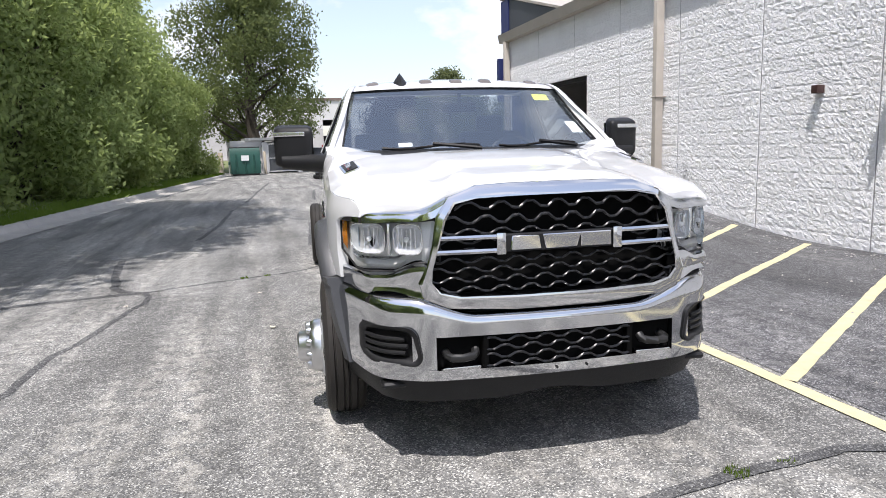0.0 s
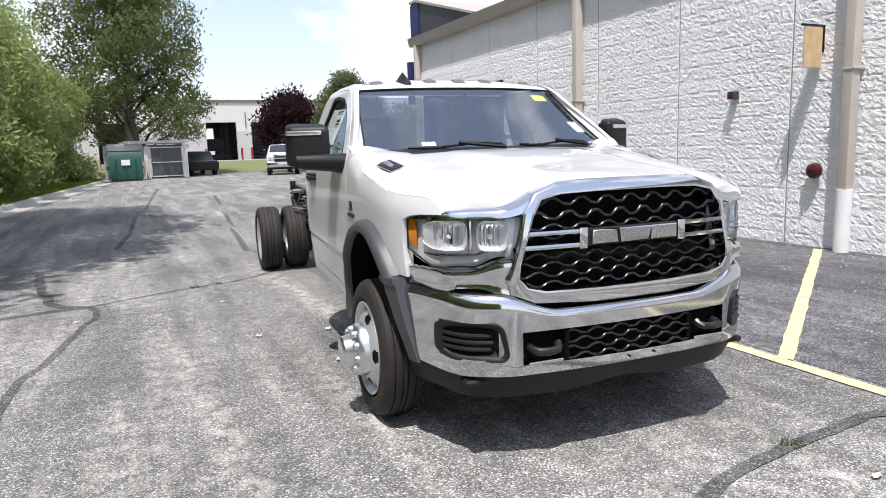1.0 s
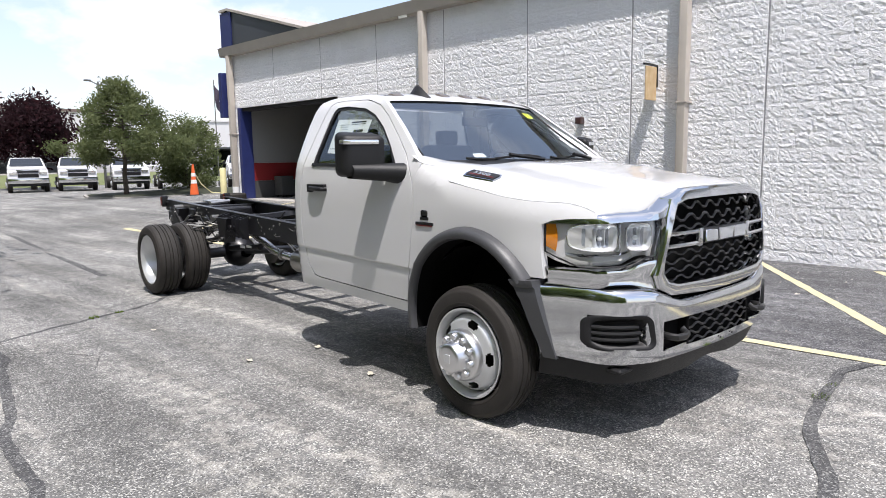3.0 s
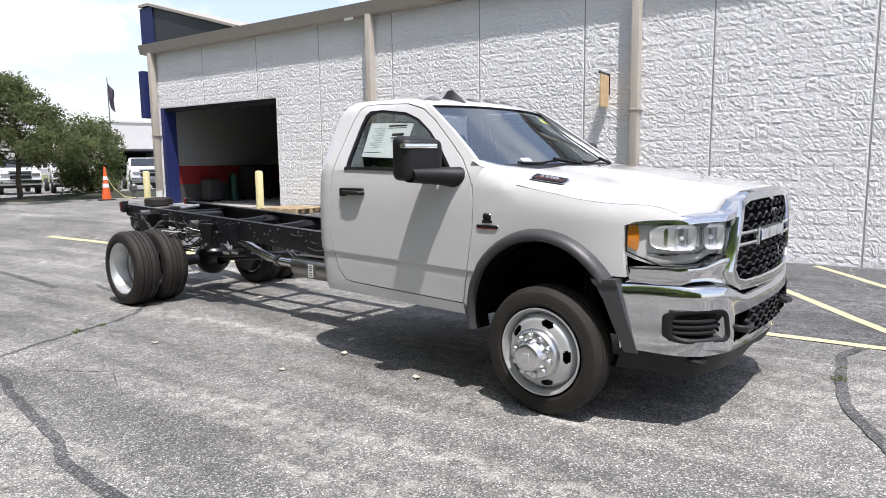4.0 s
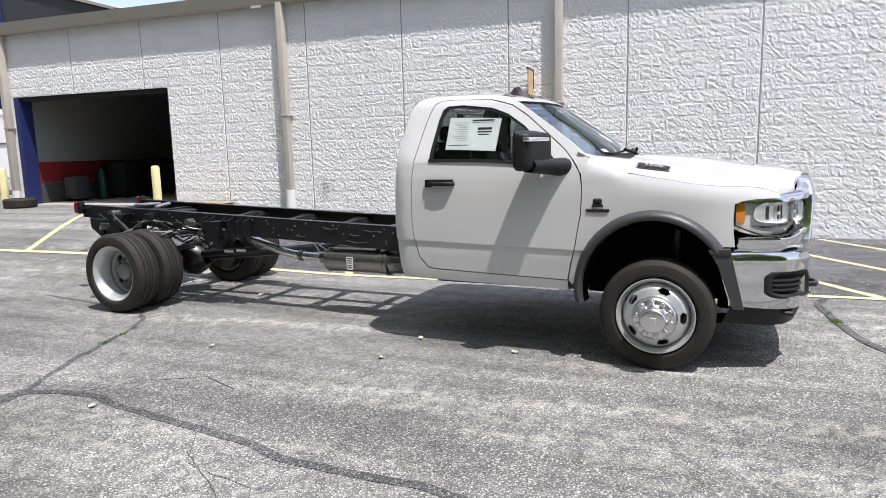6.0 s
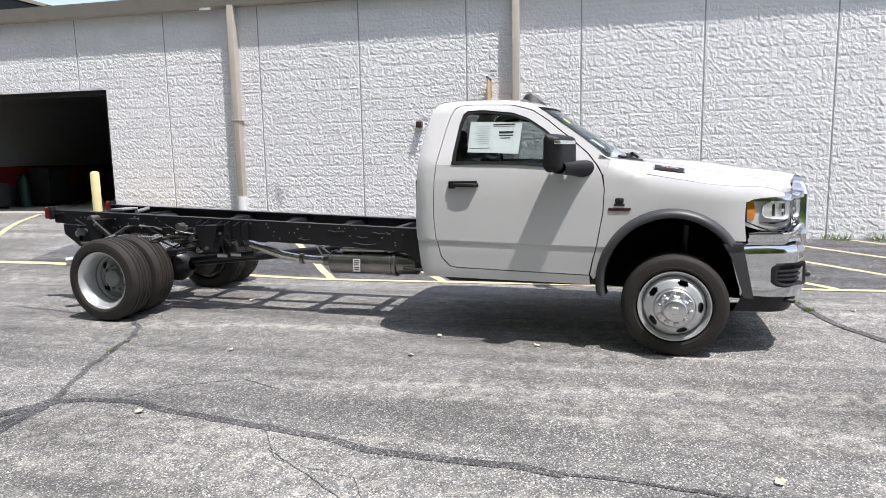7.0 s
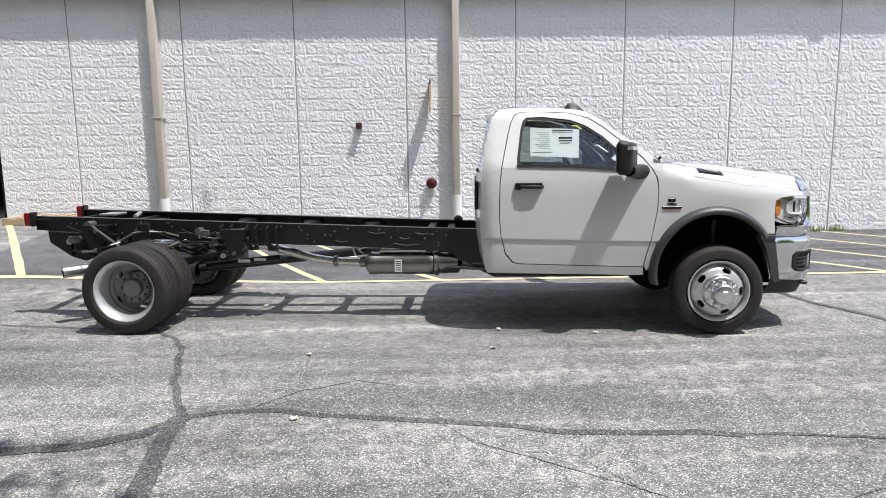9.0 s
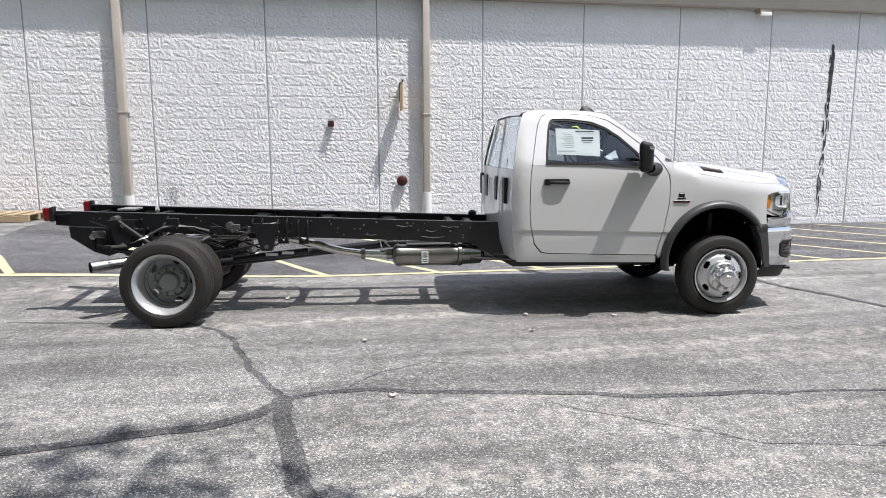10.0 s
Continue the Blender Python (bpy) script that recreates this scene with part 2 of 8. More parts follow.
    L(hsv.outputs["Color"], b.inputs["Base Color"])
    bp = N("ShaderNodeBump")
    bp.inputs["Strength"].default_value = 0.6
    bp.inputs["Distance"].default_value = 0.007
    L(vor.outputs["Distance"], bp.inputs["Height"])
    L(bp.outputs["Normal"], b.inputs["Normal"])
    return m


def leaf_mat(name, dark, light, glow):
    m = bpy.data.materials.new(name)
    m.use_nodes = True
    nt = m.node_tree
    nt.nodes.clear()
    N, L = nt.nodes.new, nt.links.new
    out = N("ShaderNodeOutputMaterial")
    geo = N("ShaderNodeNewGeometry")
    mix = N("ShaderNodeMix")
    mix.data_type = "RGBA"
    mix.inputs["A"].default_value = (*dark, 1)
    mix.inputs["B"].default_value = (*light, 1)
    co = N("ShaderNodeTexCoord")
    clump = N("ShaderNodeTexNoise")
    clump.inputs["Scale"].default_value = 1.1
    clump.inputs["Detail"].default_value = 4.0
    L(co.outputs["Object"], clump.inputs["Vector"])
    rng = N("ShaderNodeMapRange")
    rng.inputs["From Min"].default_value = 0.36
    rng.inputs["From Max"].default_value = 0.64
    L(clump.outputs["Fac"], rng.inputs["Value"])
    fac = N("ShaderNodeMix")
    fac.inputs["Factor"].default_value = 0.55
    L(geo.outputs["Random Per Island"], fac.inputs["A"])
    L(rng.outputs["Result"], fac.inputs["B"])
    L(fac.outputs["Result"], mix.inputs["Factor"])
    df = N("ShaderNodeBsdfDiffuse")
    L(mix.outputs["Result"], df.inputs["Color"])
    tr = N("ShaderNodeBsdfTranslucent")
    tr.inputs["Color"].default_value = (*glow, 1)
    mx = N("ShaderNodeMixShader")
    mx.inputs[0].default_value = 0.48
    L(df.outputs[0], mx.inputs[1])
    L(tr.outputs[0], mx.inputs[2])
    L(mx.outputs[0], out.inputs["Surface"])
    return m


LANE = asphalt_mat("lane_asphalt", (0.146, 0.145, 0.141), (0.58, 0.57, 0.53), (0.56, 0.535, 0.48), 0.72)
SEALANT = asphalt_mat("crack_sealant", (0.066, 0.066, 0.068), (0.30, 0.30, 0.29), (0.24, 0.235, 0.225), 0.35)
LOT = asphalt_mat("lot_asphalt", (0.068, 0.068, 0.072), (0.36, 0.36, 0.36), (0.34, 0.33, 0.32), 0.45)
LEAF = leaf_mat("leaf", (0.035, 0.055, 0.022), (0.32, 0.38, 0.17), (0.50, 0.60, 0.22))
LEAFDARK = leaf_mat("dark_leaf", (0.03, 0.045, 0.022), (0.15, 0.18, 0.09), (0.24, 0.28, 0.10))
LEAFPALE = leaf_mat("willow_leaf", (0.09, 0.125, 0.045), (0.29, 0.34, 0.15), (0.40, 0.48, 0.16))
LEAFRED = leaf_mat("maple_leaf", (0.012, 0.009, 0.010), (0.05, 0.03, 0.034), (0.05, 0.02, 0.024))
NEEDLE = leaf_mat("pine_needle", (0.04, 0.058, 0.03), (0.21, 0.235, 0.125), (0.20, 0.23, 0.09))
GRASSBLADE = leaf_mat("grass_blade", (0.06, 0.11, 0.015), (0.18, 0.25, 0.05), (0.2, 0.3, 0.05))
BARK = mat("bark", (0.085, 0.070, 0.055), 0.9, vary=0.25, scale=8, bump=0.8, bump_scale=30)
SOIL = mat("shaded_soil", (0.035, 0.04, 0.02), 0.95, vary=0.3, scale=2, bump=0.5)
GREENMET = mat("green_metal", (0.012, 0.075, 0.055), 0.45, vary=0.2, scale=3)
GATEGREY = mat("gate_grey", (0.09, 0.095, 0.10), 0.6, vary=0.1)
OFFWHITE = mat("off_white_wall", (0.66, 0.65, 0.64), 0.8, vary=0.05, scale=1)
GREYBRICK = mat("grey_brick", (0.50, 0.49, 0.48), 0.85, vary=0.08, scale=3)
# near-black for unlit rooms; their shade is put into the colour
SHADEDROOM = mat("shaded_interior", (0.02, 0.02, 0.022), 0.9, vary=0.2)
ORANGE = mat("cone_orange", (0.75, 0.13, 0.03), 0.6, vary=0.1)
WHITEPL = mat("white_plastic", (0.75, 0.75, 0.74), 0.5, vary=0.04)
POSTYEL = mat("bollard_yellow", (0.72, 0.66, 0.36), 0.6, vary=0.08, scale=4)
REDPAINT = mat("red_paint", (0.24, 0.016, 0.018), 0.6, vary=0.1, scale=2)
# white paint darkened to carry the shade inside the shop
SHADEDWHITE = mat("shaded_white", (0.26, 0.26, 0.26), 0.8, vary=0.05, scale=1)
BLACKSTAIN = mat("black_drip", (0.09, 0.09, 0.095), 0.85, vary=0.35, scale=9)
GREYSMUDGE = mat("grey_smudge", (0.55, 0.55, 0.56), 0.85, vary=0.15, scale=14)
BELLRED = mat("bell_red", (0.075, 0.009, 0.012), 0.35, vary=0.1)
TAN = mat("tan_brick", (0.50, 0.43, 0.33), 0.85, vary=0.1, scale=4)
LAMPWHITE = mat("lamp_lens", (0.85, 0.84, 0.78), 0.3, vary=0.02)
WOOD = mat("pallet_wood", (0.42, 0.32, 0.20), 0.85, vary=0.15, scale=6)
DARKGLOSS = mat("dark_car_glass", (0.02, 0.025, 0.03), 0.06, vary=0.02, coat=1.0)


# dark enough to stand for clutter in the shaded shop
SHOPBASE = mat("shop_dark_base", (0.07, 0.07, 0.07), 0.8, vary=0.2, scale=2)
JOINTSEAL = mat("joint_sealant", (0.42, 0.42, 0.43), 0.8, vary=0.2, scale=5)


def block_part_mat():
    m = BLOCK.copy()
    m.name = "painted_block_single"
    nt = m.node_tree
    geo = [n for n in nt.nodes if n.bl_idname == "ShaderNodeNewGeometry"][0]
    info = nt.nodes.new("ShaderNodeObjectInfo")
    for link in list(geo.outputs["Random Per Island"].links):
        nt.links.new(info.outputs["Random"], link.to_socket)
    return m


BLOCKP = block_part_mat()


# ---- building tools ----
def mesh_of(bm, name, material, smooth=None):
    me = bpy.data.meshes.new(name)
    bm.to_mesh(me)
    bm.free()
    for m in material if isinstance(material, (list, tuple)) else [material]:
        me.materials.append(m)
    if smooth is not None:
        me.polygons.foreach_set("use_smooth", [True] * len(me.polygons))
        me.set_sharp_from_angle(angle=radians(smooth))
    return me


def part(name, bm, material, parent, label="", smooth=35):
    ob = new(name, mesh_of(bm, name, material, smooth))
    ob.parent = parent
    if label:
        tagged(ob, label=label)
    return ob


def thing(name, bm, material, label, category, m=None, group="", kind="", smooth=35):
    ob = new(name, mesh_of(bm, name, material, smooth))
    if m is not None:
        ob.matrix_world = m
    return tagged(ob, label, category, group, kind)


def empty(name, label, category, m, group="", kind=""):
    ob = new(name)
    ob.empty_display_size = 0.2
    ob.matrix_world = m
    return tagged(ob, label, category, group, kind)


def box(bm, x0, x1, y0, y1, z0, z1, bevel=0.0, seg=1):
    """An upright box, with bevelled edges if asked."""
    r = bmesh.ops.create_cube(bm, size=1.0)
    vs = r["verts"]
    for v in vs:
        v.co = Vector(((x0 + x1) / 2 + v.co.x * (x1 - x0), (y0 + y1) / 2 + v.co.y * (y1 - y0), (z0 + z1) / 2 + v.co.z * (z1 - z0)))
    if bevel:
        es = {e for v in vs for e in v.link_edges}
        bmesh.ops.bevel(bm, geom=list(es), offset=bevel, segments=seg, affect="EDGES", profile=0.6)
    return bm


def boxed(x0, x1, y0, y1, z0, z1, bevel=0.0, seg=1):
    return box(bmesh.new(), x0, x1, y0, y1, z0, z1, bevel, seg)


def tube(bm, a, b, r0, r1=None, n=16, caps=True):
    """A round bar from a to b."""
    a, b = Vector(a), Vector(b)
    r1 = r0 if r1 is None else r1
    way = (b - a).normalized()
    q = way.to_track_quat("Z", "Y")
    rings = []
    for p, r in ((a, r0), (b, r1)):
        rings.append([bm.verts.new(p + q @ Vector((r * math.cos(2 * math.pi * k / n), r * math.sin(2 * math.pi * k / n), 0))) for k in range(n)])
    for k in range(n):
        bm.faces.new((rings[0][k], rings[0][(k + 1) % n], rings[1][(k + 1) % n], rings[1][k]))
    if caps:
        bm.faces.new(rings[0][::-1])
        bm.faces.new(rings[1])
    return bm


def bent(bm, pts, r, n=10, caps=True):
    """A round bar through points."""
    pts = [Vector(p) for p in pts]
    rings = []
    for i, p in enumerate(pts):
        way = (pts[min(i + 1, len(pts) - 1)] - pts[max(i - 1, 0)]).normalized()
        q = way.to_track_quat("Z", "Y")
        rr = r[i] if isinstance(r, (list, tuple)) else r
        rings.append([bm.verts.new(p + q @ Vector((rr * math.cos(2 * math.pi * k / n), rr * math.sin(2 * math.pi * k / n), 0))) for k in range(n)])
    for a, b in zip(rings, rings[1:]):
        best = min(range(n), key=lambda s: (a[0].co - b[s].co).length)
        for k in range(n):
            bm.faces.new((a[k], a[(k + 1) % n], b[(k + 1 + best) % n], b[(k + best) % n]))
    if caps:
        bm.faces.new(rings[0][::-1])
        bm.faces.new(rings[-1])
    return bm


def lathe(bm, profile, n=40, axis="x", at=(0, 0, 0)):
    """A body of revolution round an axis: profile of (along, radius)."""
    at = Vector(at)
    rings = []
    for u, r in profile:
        ring = []
        for k in range(n):
            c, s = r * math.cos(2 * math.pi * k / n), r * math.sin(2 * math.pi * k / n)
            co = {"x": (u, c, s), "y": (c, u, s), "z": (c, s, u)}[axis]
            ring.append(bm.verts.new(at + Vector(co)))
        rings.append(ring)
    for a, b in zip(rings, rings[1:]):
        for k in range(n):
            bm.faces.new((a[k], a[(k + 1) % n], b[(k + 1) % n], b[k]))
    return bm


def prism(bm, outline, d0, d1, axis="x"):
    """An outline pulled from d0 to d1 along an axis. axis x: outline of (y, z); y: (x, z); z: (x, y)."""
    put = {"x": lambda p, d: (d, p[0], p[1]), "y": lambda p, d: (p[0], d, p[1]), "z": lambda p, d: (p[0], p[1], d)}[axis]
    a = [bm.verts.new(put(p, d0)) for p in outline]
    b = [bm.verts.new(put(p, d1)) for p in outline]
    n = len(outline)
    for k in range(n):
        bm.faces.new((a[k], a[(k + 1) % n], b[(k + 1) % n], b[k]))
    bm.faces.new(a[::-1])
    bm.faces.new(b)
    bmesh.ops.recalc_face_normals(bm, faces=bm.faces)
    return bm


def loft(bm, rows, close_ends=False):
    """Quads between rows of equally many points."""
    vs = [[bm.verts.new(p) for p in row] for row in rows]
    for a, b in zip(vs, vs[1:]):
        for k in range(len(a) - 1):
            bm.faces.new((a[k], a[k + 1], b[k + 1], b[k]))
    return vs


def joined(*bms):
    """Several bmeshes as one."""
    out = bmesh.new()
    for b in bms:
        me = bpy.data.meshes.new("tmp")
        b.to_mesh(me)
        b.free()
        out.from_mesh(me)
        bpy.data.meshes.remove(me)
    return out

# ---- the place ----
WALL_X, CORNER_Y, SOUTH_Y, EAVE = 7.63, 18.72, -16.0, 4.46
DOOR_S, DOOR_N, DOOR_TOP, FLOOR_Z = 13.91, 18.46, 3.0, 0.455
COURSE, BLOCKW, JOINT0 = 0.2032, 0.4064, 6.40


def height(x, y):
    """The yard rises a little towards the garage door."""
    sx = min(1.0, max(0.0, (x - 1.2) / 5.0))
    sy = min(1.0, max(0.0, (y - 7.0) / 5.0))
    z = 0.44 * sx * sx * (3 - 2 * sx) * sy * sy * (3 - 2 * sy)
    if y > 22:
        z *= max(0.0, 1 - (y - 22) / 8)
    return z


def kerb_x(y):
    return -4.75 + (y - 14.66) * 0.115 if y > 12 else -5.06 - 0.17 * (12 - y) if y > 2 else -6.76


def build_ground():
    bm = bmesh.new()
    xs = [-400, -150, -60, -30, -16] + [-10 + 0.5 * i for i in range(81)] + [40, 60, 150, 400]
    ys = [-400, -150, -60, -30] + [-20 + 0.5 * i for i in range(151)] + [70, 90, 130, 200, 400]
    vs = [[bm.verts.new((x, y, height(x, y))) for x in xs] for y in ys]
    for a, b in zip(vs, vs[1:]):
        for k in range(len(xs) - 1):
            bm.faces.new((a[k], a[k + 1], b[k + 1], b[k]))
    thing("ground", bm, LANE, "worn grey asphalt yard with loose stone chips", "ground", kind="structure")
    # darker parking bay along the wall
    bm = bmesh.new()
    ys = [-20 + 0.5 * i for i in range(65)]
    vs = []
    for y in ys:
        x0 = 3.28 + 0.05 * noise.noise((y * 0.9, 3, 0))
        vs.append([bm.verts.new((x, y, height(x, y) + 0.004)) for x in (x0, 3.5, 4, 4.5, 5, 5.5, 6, 6.5, 7, 7.5, WALL_X + 0.1)])
    for a, b in zip(vs, vs[1:]):
        for k in range(10):
            bm.faces.new((a[k], a[k + 1], b[k + 1], b[k]))
    thing("parking_bay", bm, LOT, "dark sealed asphalt bay along the wall", "pavement", kind="structure")


def ribbon(pts, width, up, wobble=0.25, seed=0, cell=0.12):
    """A flat band on the ground through points, of uneven width."""
    rnd = random.Random(seed)
    fine = []
    for a, b in zip(pts, pts[1:]):
        n = max(1, int(math.dist(a, b) / cell))
        fine += [(a[0] + (b[0] - a[0]) * k / n, a[1] + (b[1] - a[1]) * k / n) for k in range(n)]
    fine.append(pts[-1])
    bm = bmesh.new()
    rows = []
    for i, p in enumerate(fine):
        q, r = fine[max(0, i - 1)], fine[min(len(fine) - 1, i + 1)]
        d = Vector((r[0] - q[0], r[1] - q[1])).normalized()
        n = Vector((-d.y, d.x))
        j = Vector(p) + n * wobble * (0.10 * noise.noise((p[0] * 2.2, p[1] * 2.2, seed)) + 0.9 * width * noise.noise((p[0] * 6, p[1] * 6, seed + 3)) + rnd.uniform(-1, 1) * max(width * 0.12, 0.012))
        w = width * (1 + 1.1 * wobble * noise.noise((p[0] * 4, p[1] * 4, seed + 9)) + rnd.uniform(-1, 1) * wobble * 0.3) / 2
        rows.append([(*(j - n * w), height(*(j - n * w)) + up), (*(j + n * w), height(*(j + n * w)) + up)])
    loft(bm, rows)
    return bm


def build_markings():
    thing("painted_line", ribbon([(3.17, -9.0), (3.17, 15.5)], 0.11, 0.0075, 0.10, 1, 0.1), YELLOW, "faded yellow line painted along the bay edge", "painted line", group="parking lines")
    for k in range(-7, 8):
        y0 = 3.05 + 1.45 * k + (0.4 * (k - 3) if k > 3 else 0.0)
        if y0 > 13.5:
            continue
        thing("painted_line", ribbon([(3.22, y0), (7.45, y0 + 4.23 * 0.642)], 0.105, 0.0085, 0.10, 10 + k, 0.1), YELLOW, "faded yellow diagonal bay line on dark asphalt", "painted line", group="parking lines")
    cracks = [
        (((1.34, 10.33), (1.17, 9.53), (1.02, 8.62), (0.70, 8.30), (0.30, 8.10), (-0.10, 8.02), (-0.42, 7.93), (-0.80, 7.76), (-1.08, 7.62)), 0.055),
        (((-1.06, 7.63), (-1.40, 7.61), (-1.70, 7.56), (-2.2, 7.48), (-3.2, 7.3)), 0.12),
        (((-1.10, 7.66), (-1.02, 7.38), (-1.02, 7.05), (-1.12, 6.70), (-1.23, 6.20), (-1.31, 5.72), (-1.42, 5.40), (-1.48, 4.92), (-1.49, 4.57), (-1.54, 4.35)), 0.065),
        (((-1.53, 4.40), (-1.58, 3.97), (-1.65, 3.28), (-1.75, 2.6), (-2.0, 1.4)), 0.03),
        (((-1.08, 7.60), (-1.34, 7.78), (-1.48, 8.05), (-1.52, 8.41), (-1.62, 8.9), (-1.75, 10.2)), 0.10),
        (((-0.85, 12.0), (-0.61, 14.28), (-0.42, 18.12)), 0.09),
        (((0.8, 32.0), (0.26, 25.46), (-0.1, 20.5)), 0.09),
        (((0.96, 10.52), (1.20, 13.32), (1.72, 18.57), (2.3, 25.0)), 0.10),
        (((4.75, 1.40), (3.45, 1.96), (3.05, 2.13), (2.75, 2.23), (2.42, 2.20), (2.14, 2.18), (1.80, 2.14), (1.55, 2.10), (1.30, 2.0), (1.0, 1.88), (0.4, 1.72)), 0.075),
        (((4.95, 7.4), (4.95, 5.9), (4.92, 5.0), (4.9, 3.9), (5.05, 2.5)), 0.03),
        (((-1.5, 5.9), (-2.2, 5.0), (-2.4, 4.1), (-3.2, 3.3)), 0.006),
        (((-1.0, 7.25), (-0.66, 6.98), (-0.50, 6.6), (-0.66, 6.25)), 0.008),
        (((-1.22, 6.1), (-1.6, 5.8), (-1.75, 5.35), (-2.15, 5.1)), 0.004),
        (((-2.3, 4.4), (-2.0, 3.6), (-2.3, 2.8)), 0.009),
    ]
    for i, (pts, w) in enumerate(cracks):
        thing("crack_sealant", ribbon(pts, w, (0.006 if i in (8, 9) else 0.002) + 0.0005 * (i % 7), 0.42 if w < 0.06 else 0.16, 30 + i, 0.05), SEALANT, "dark sealed crack across the worn asphalt", "crack", kind="structure")


def block_grid(rnd, w, h, nx=13, nz=7):
    """The rough face of one split block, with its sides running back into the joint."""
    co, fa = [], []
    ph = [rnd.uniform(0, 90) for _ in range(3)]
    lean = rnd.uniform(-0.0025, 0.0025)
    for j in range(-1, nz + 2):
        for i in range(-1, nx + 2):
            back = i in (-1, nx + 1) or j in (-1, nz + 1)
            u, v = min(nx, max(0, i)), min(nz, max(0, j))
            rim = u in (0, nx) or v in (0, nz)
            y = -w / 2 + w * u / nx + (0 if rim else rnd.uniform(-0.38, 0.38) * w / nx)
            z = h * v / nz + (0 if rim else rnd.uniform(-0.38, 0.38) * h / nz)
            rough = 0.012 + 0.0068 * noise.noise((y * 18 + ph[0], z * 18 + ph[1], ph[2])) + lean * (2 * u / nx - 1) + rnd.uniform(-0.0046, 0.0046)
            if rim:
                rough = 0.0085 + 0.004 * noise.noise((y * 9 + ph[0], z * 9 + ph[1], ph[2])) + rnd.uniform(-0.003, 0.003)
            co.append((0.004 if back else -max(0.002, rough), y, z))
    for j in range(nz + 2):
        for i in range(nx + 2):
            a = j * (nx + 3) + i
            fa.append((a, a + nx + 3, a + nx + 4, a + 1))
    return co, fa


def block_spots():
    """Every block of the yard wall: y of its middle, z of its foot, width, near or not."""
    rows = int((EAVE + 0.1) / COURSE) + 1
    bay = 5 * BLOCKW
    first = JOINT0 - 12 * bay
    for r in range(rows):
        z = -0.05 + r * COURSE
        for b in range(-2, 19):
            y0 = first + b * bay
            cuts = [y0 + 0.012] + [y0 + BLOCKW * (k + (0.5 if r % 2 else 0)) for k in range(0 if r % 2 else 1, 5)] + [y0 + bay - 0.012]
            for a, c in zip(cuts, cuts[1:]):
                if c > CORNER_Y or a < SOUTH_Y + 0.2:
                    continue
                if a < DOOR_N and c > DOOR_S and z < DOOR_TOP - 0.02:
                    if a < DOOR_S - 0.03:
                        c = DOOR_S
                    elif c > DOOR_N + 0.03:
                        a = DOOR_N
                    else:
                        continue
                top = min(z + COURSE - 0.0025, EAVE)
                yield (a + c) / 2, z, c - a - 0.002, top - z, 1.9 < (a + c) / 2 < 9.5 and 0.1 < z < 2.9


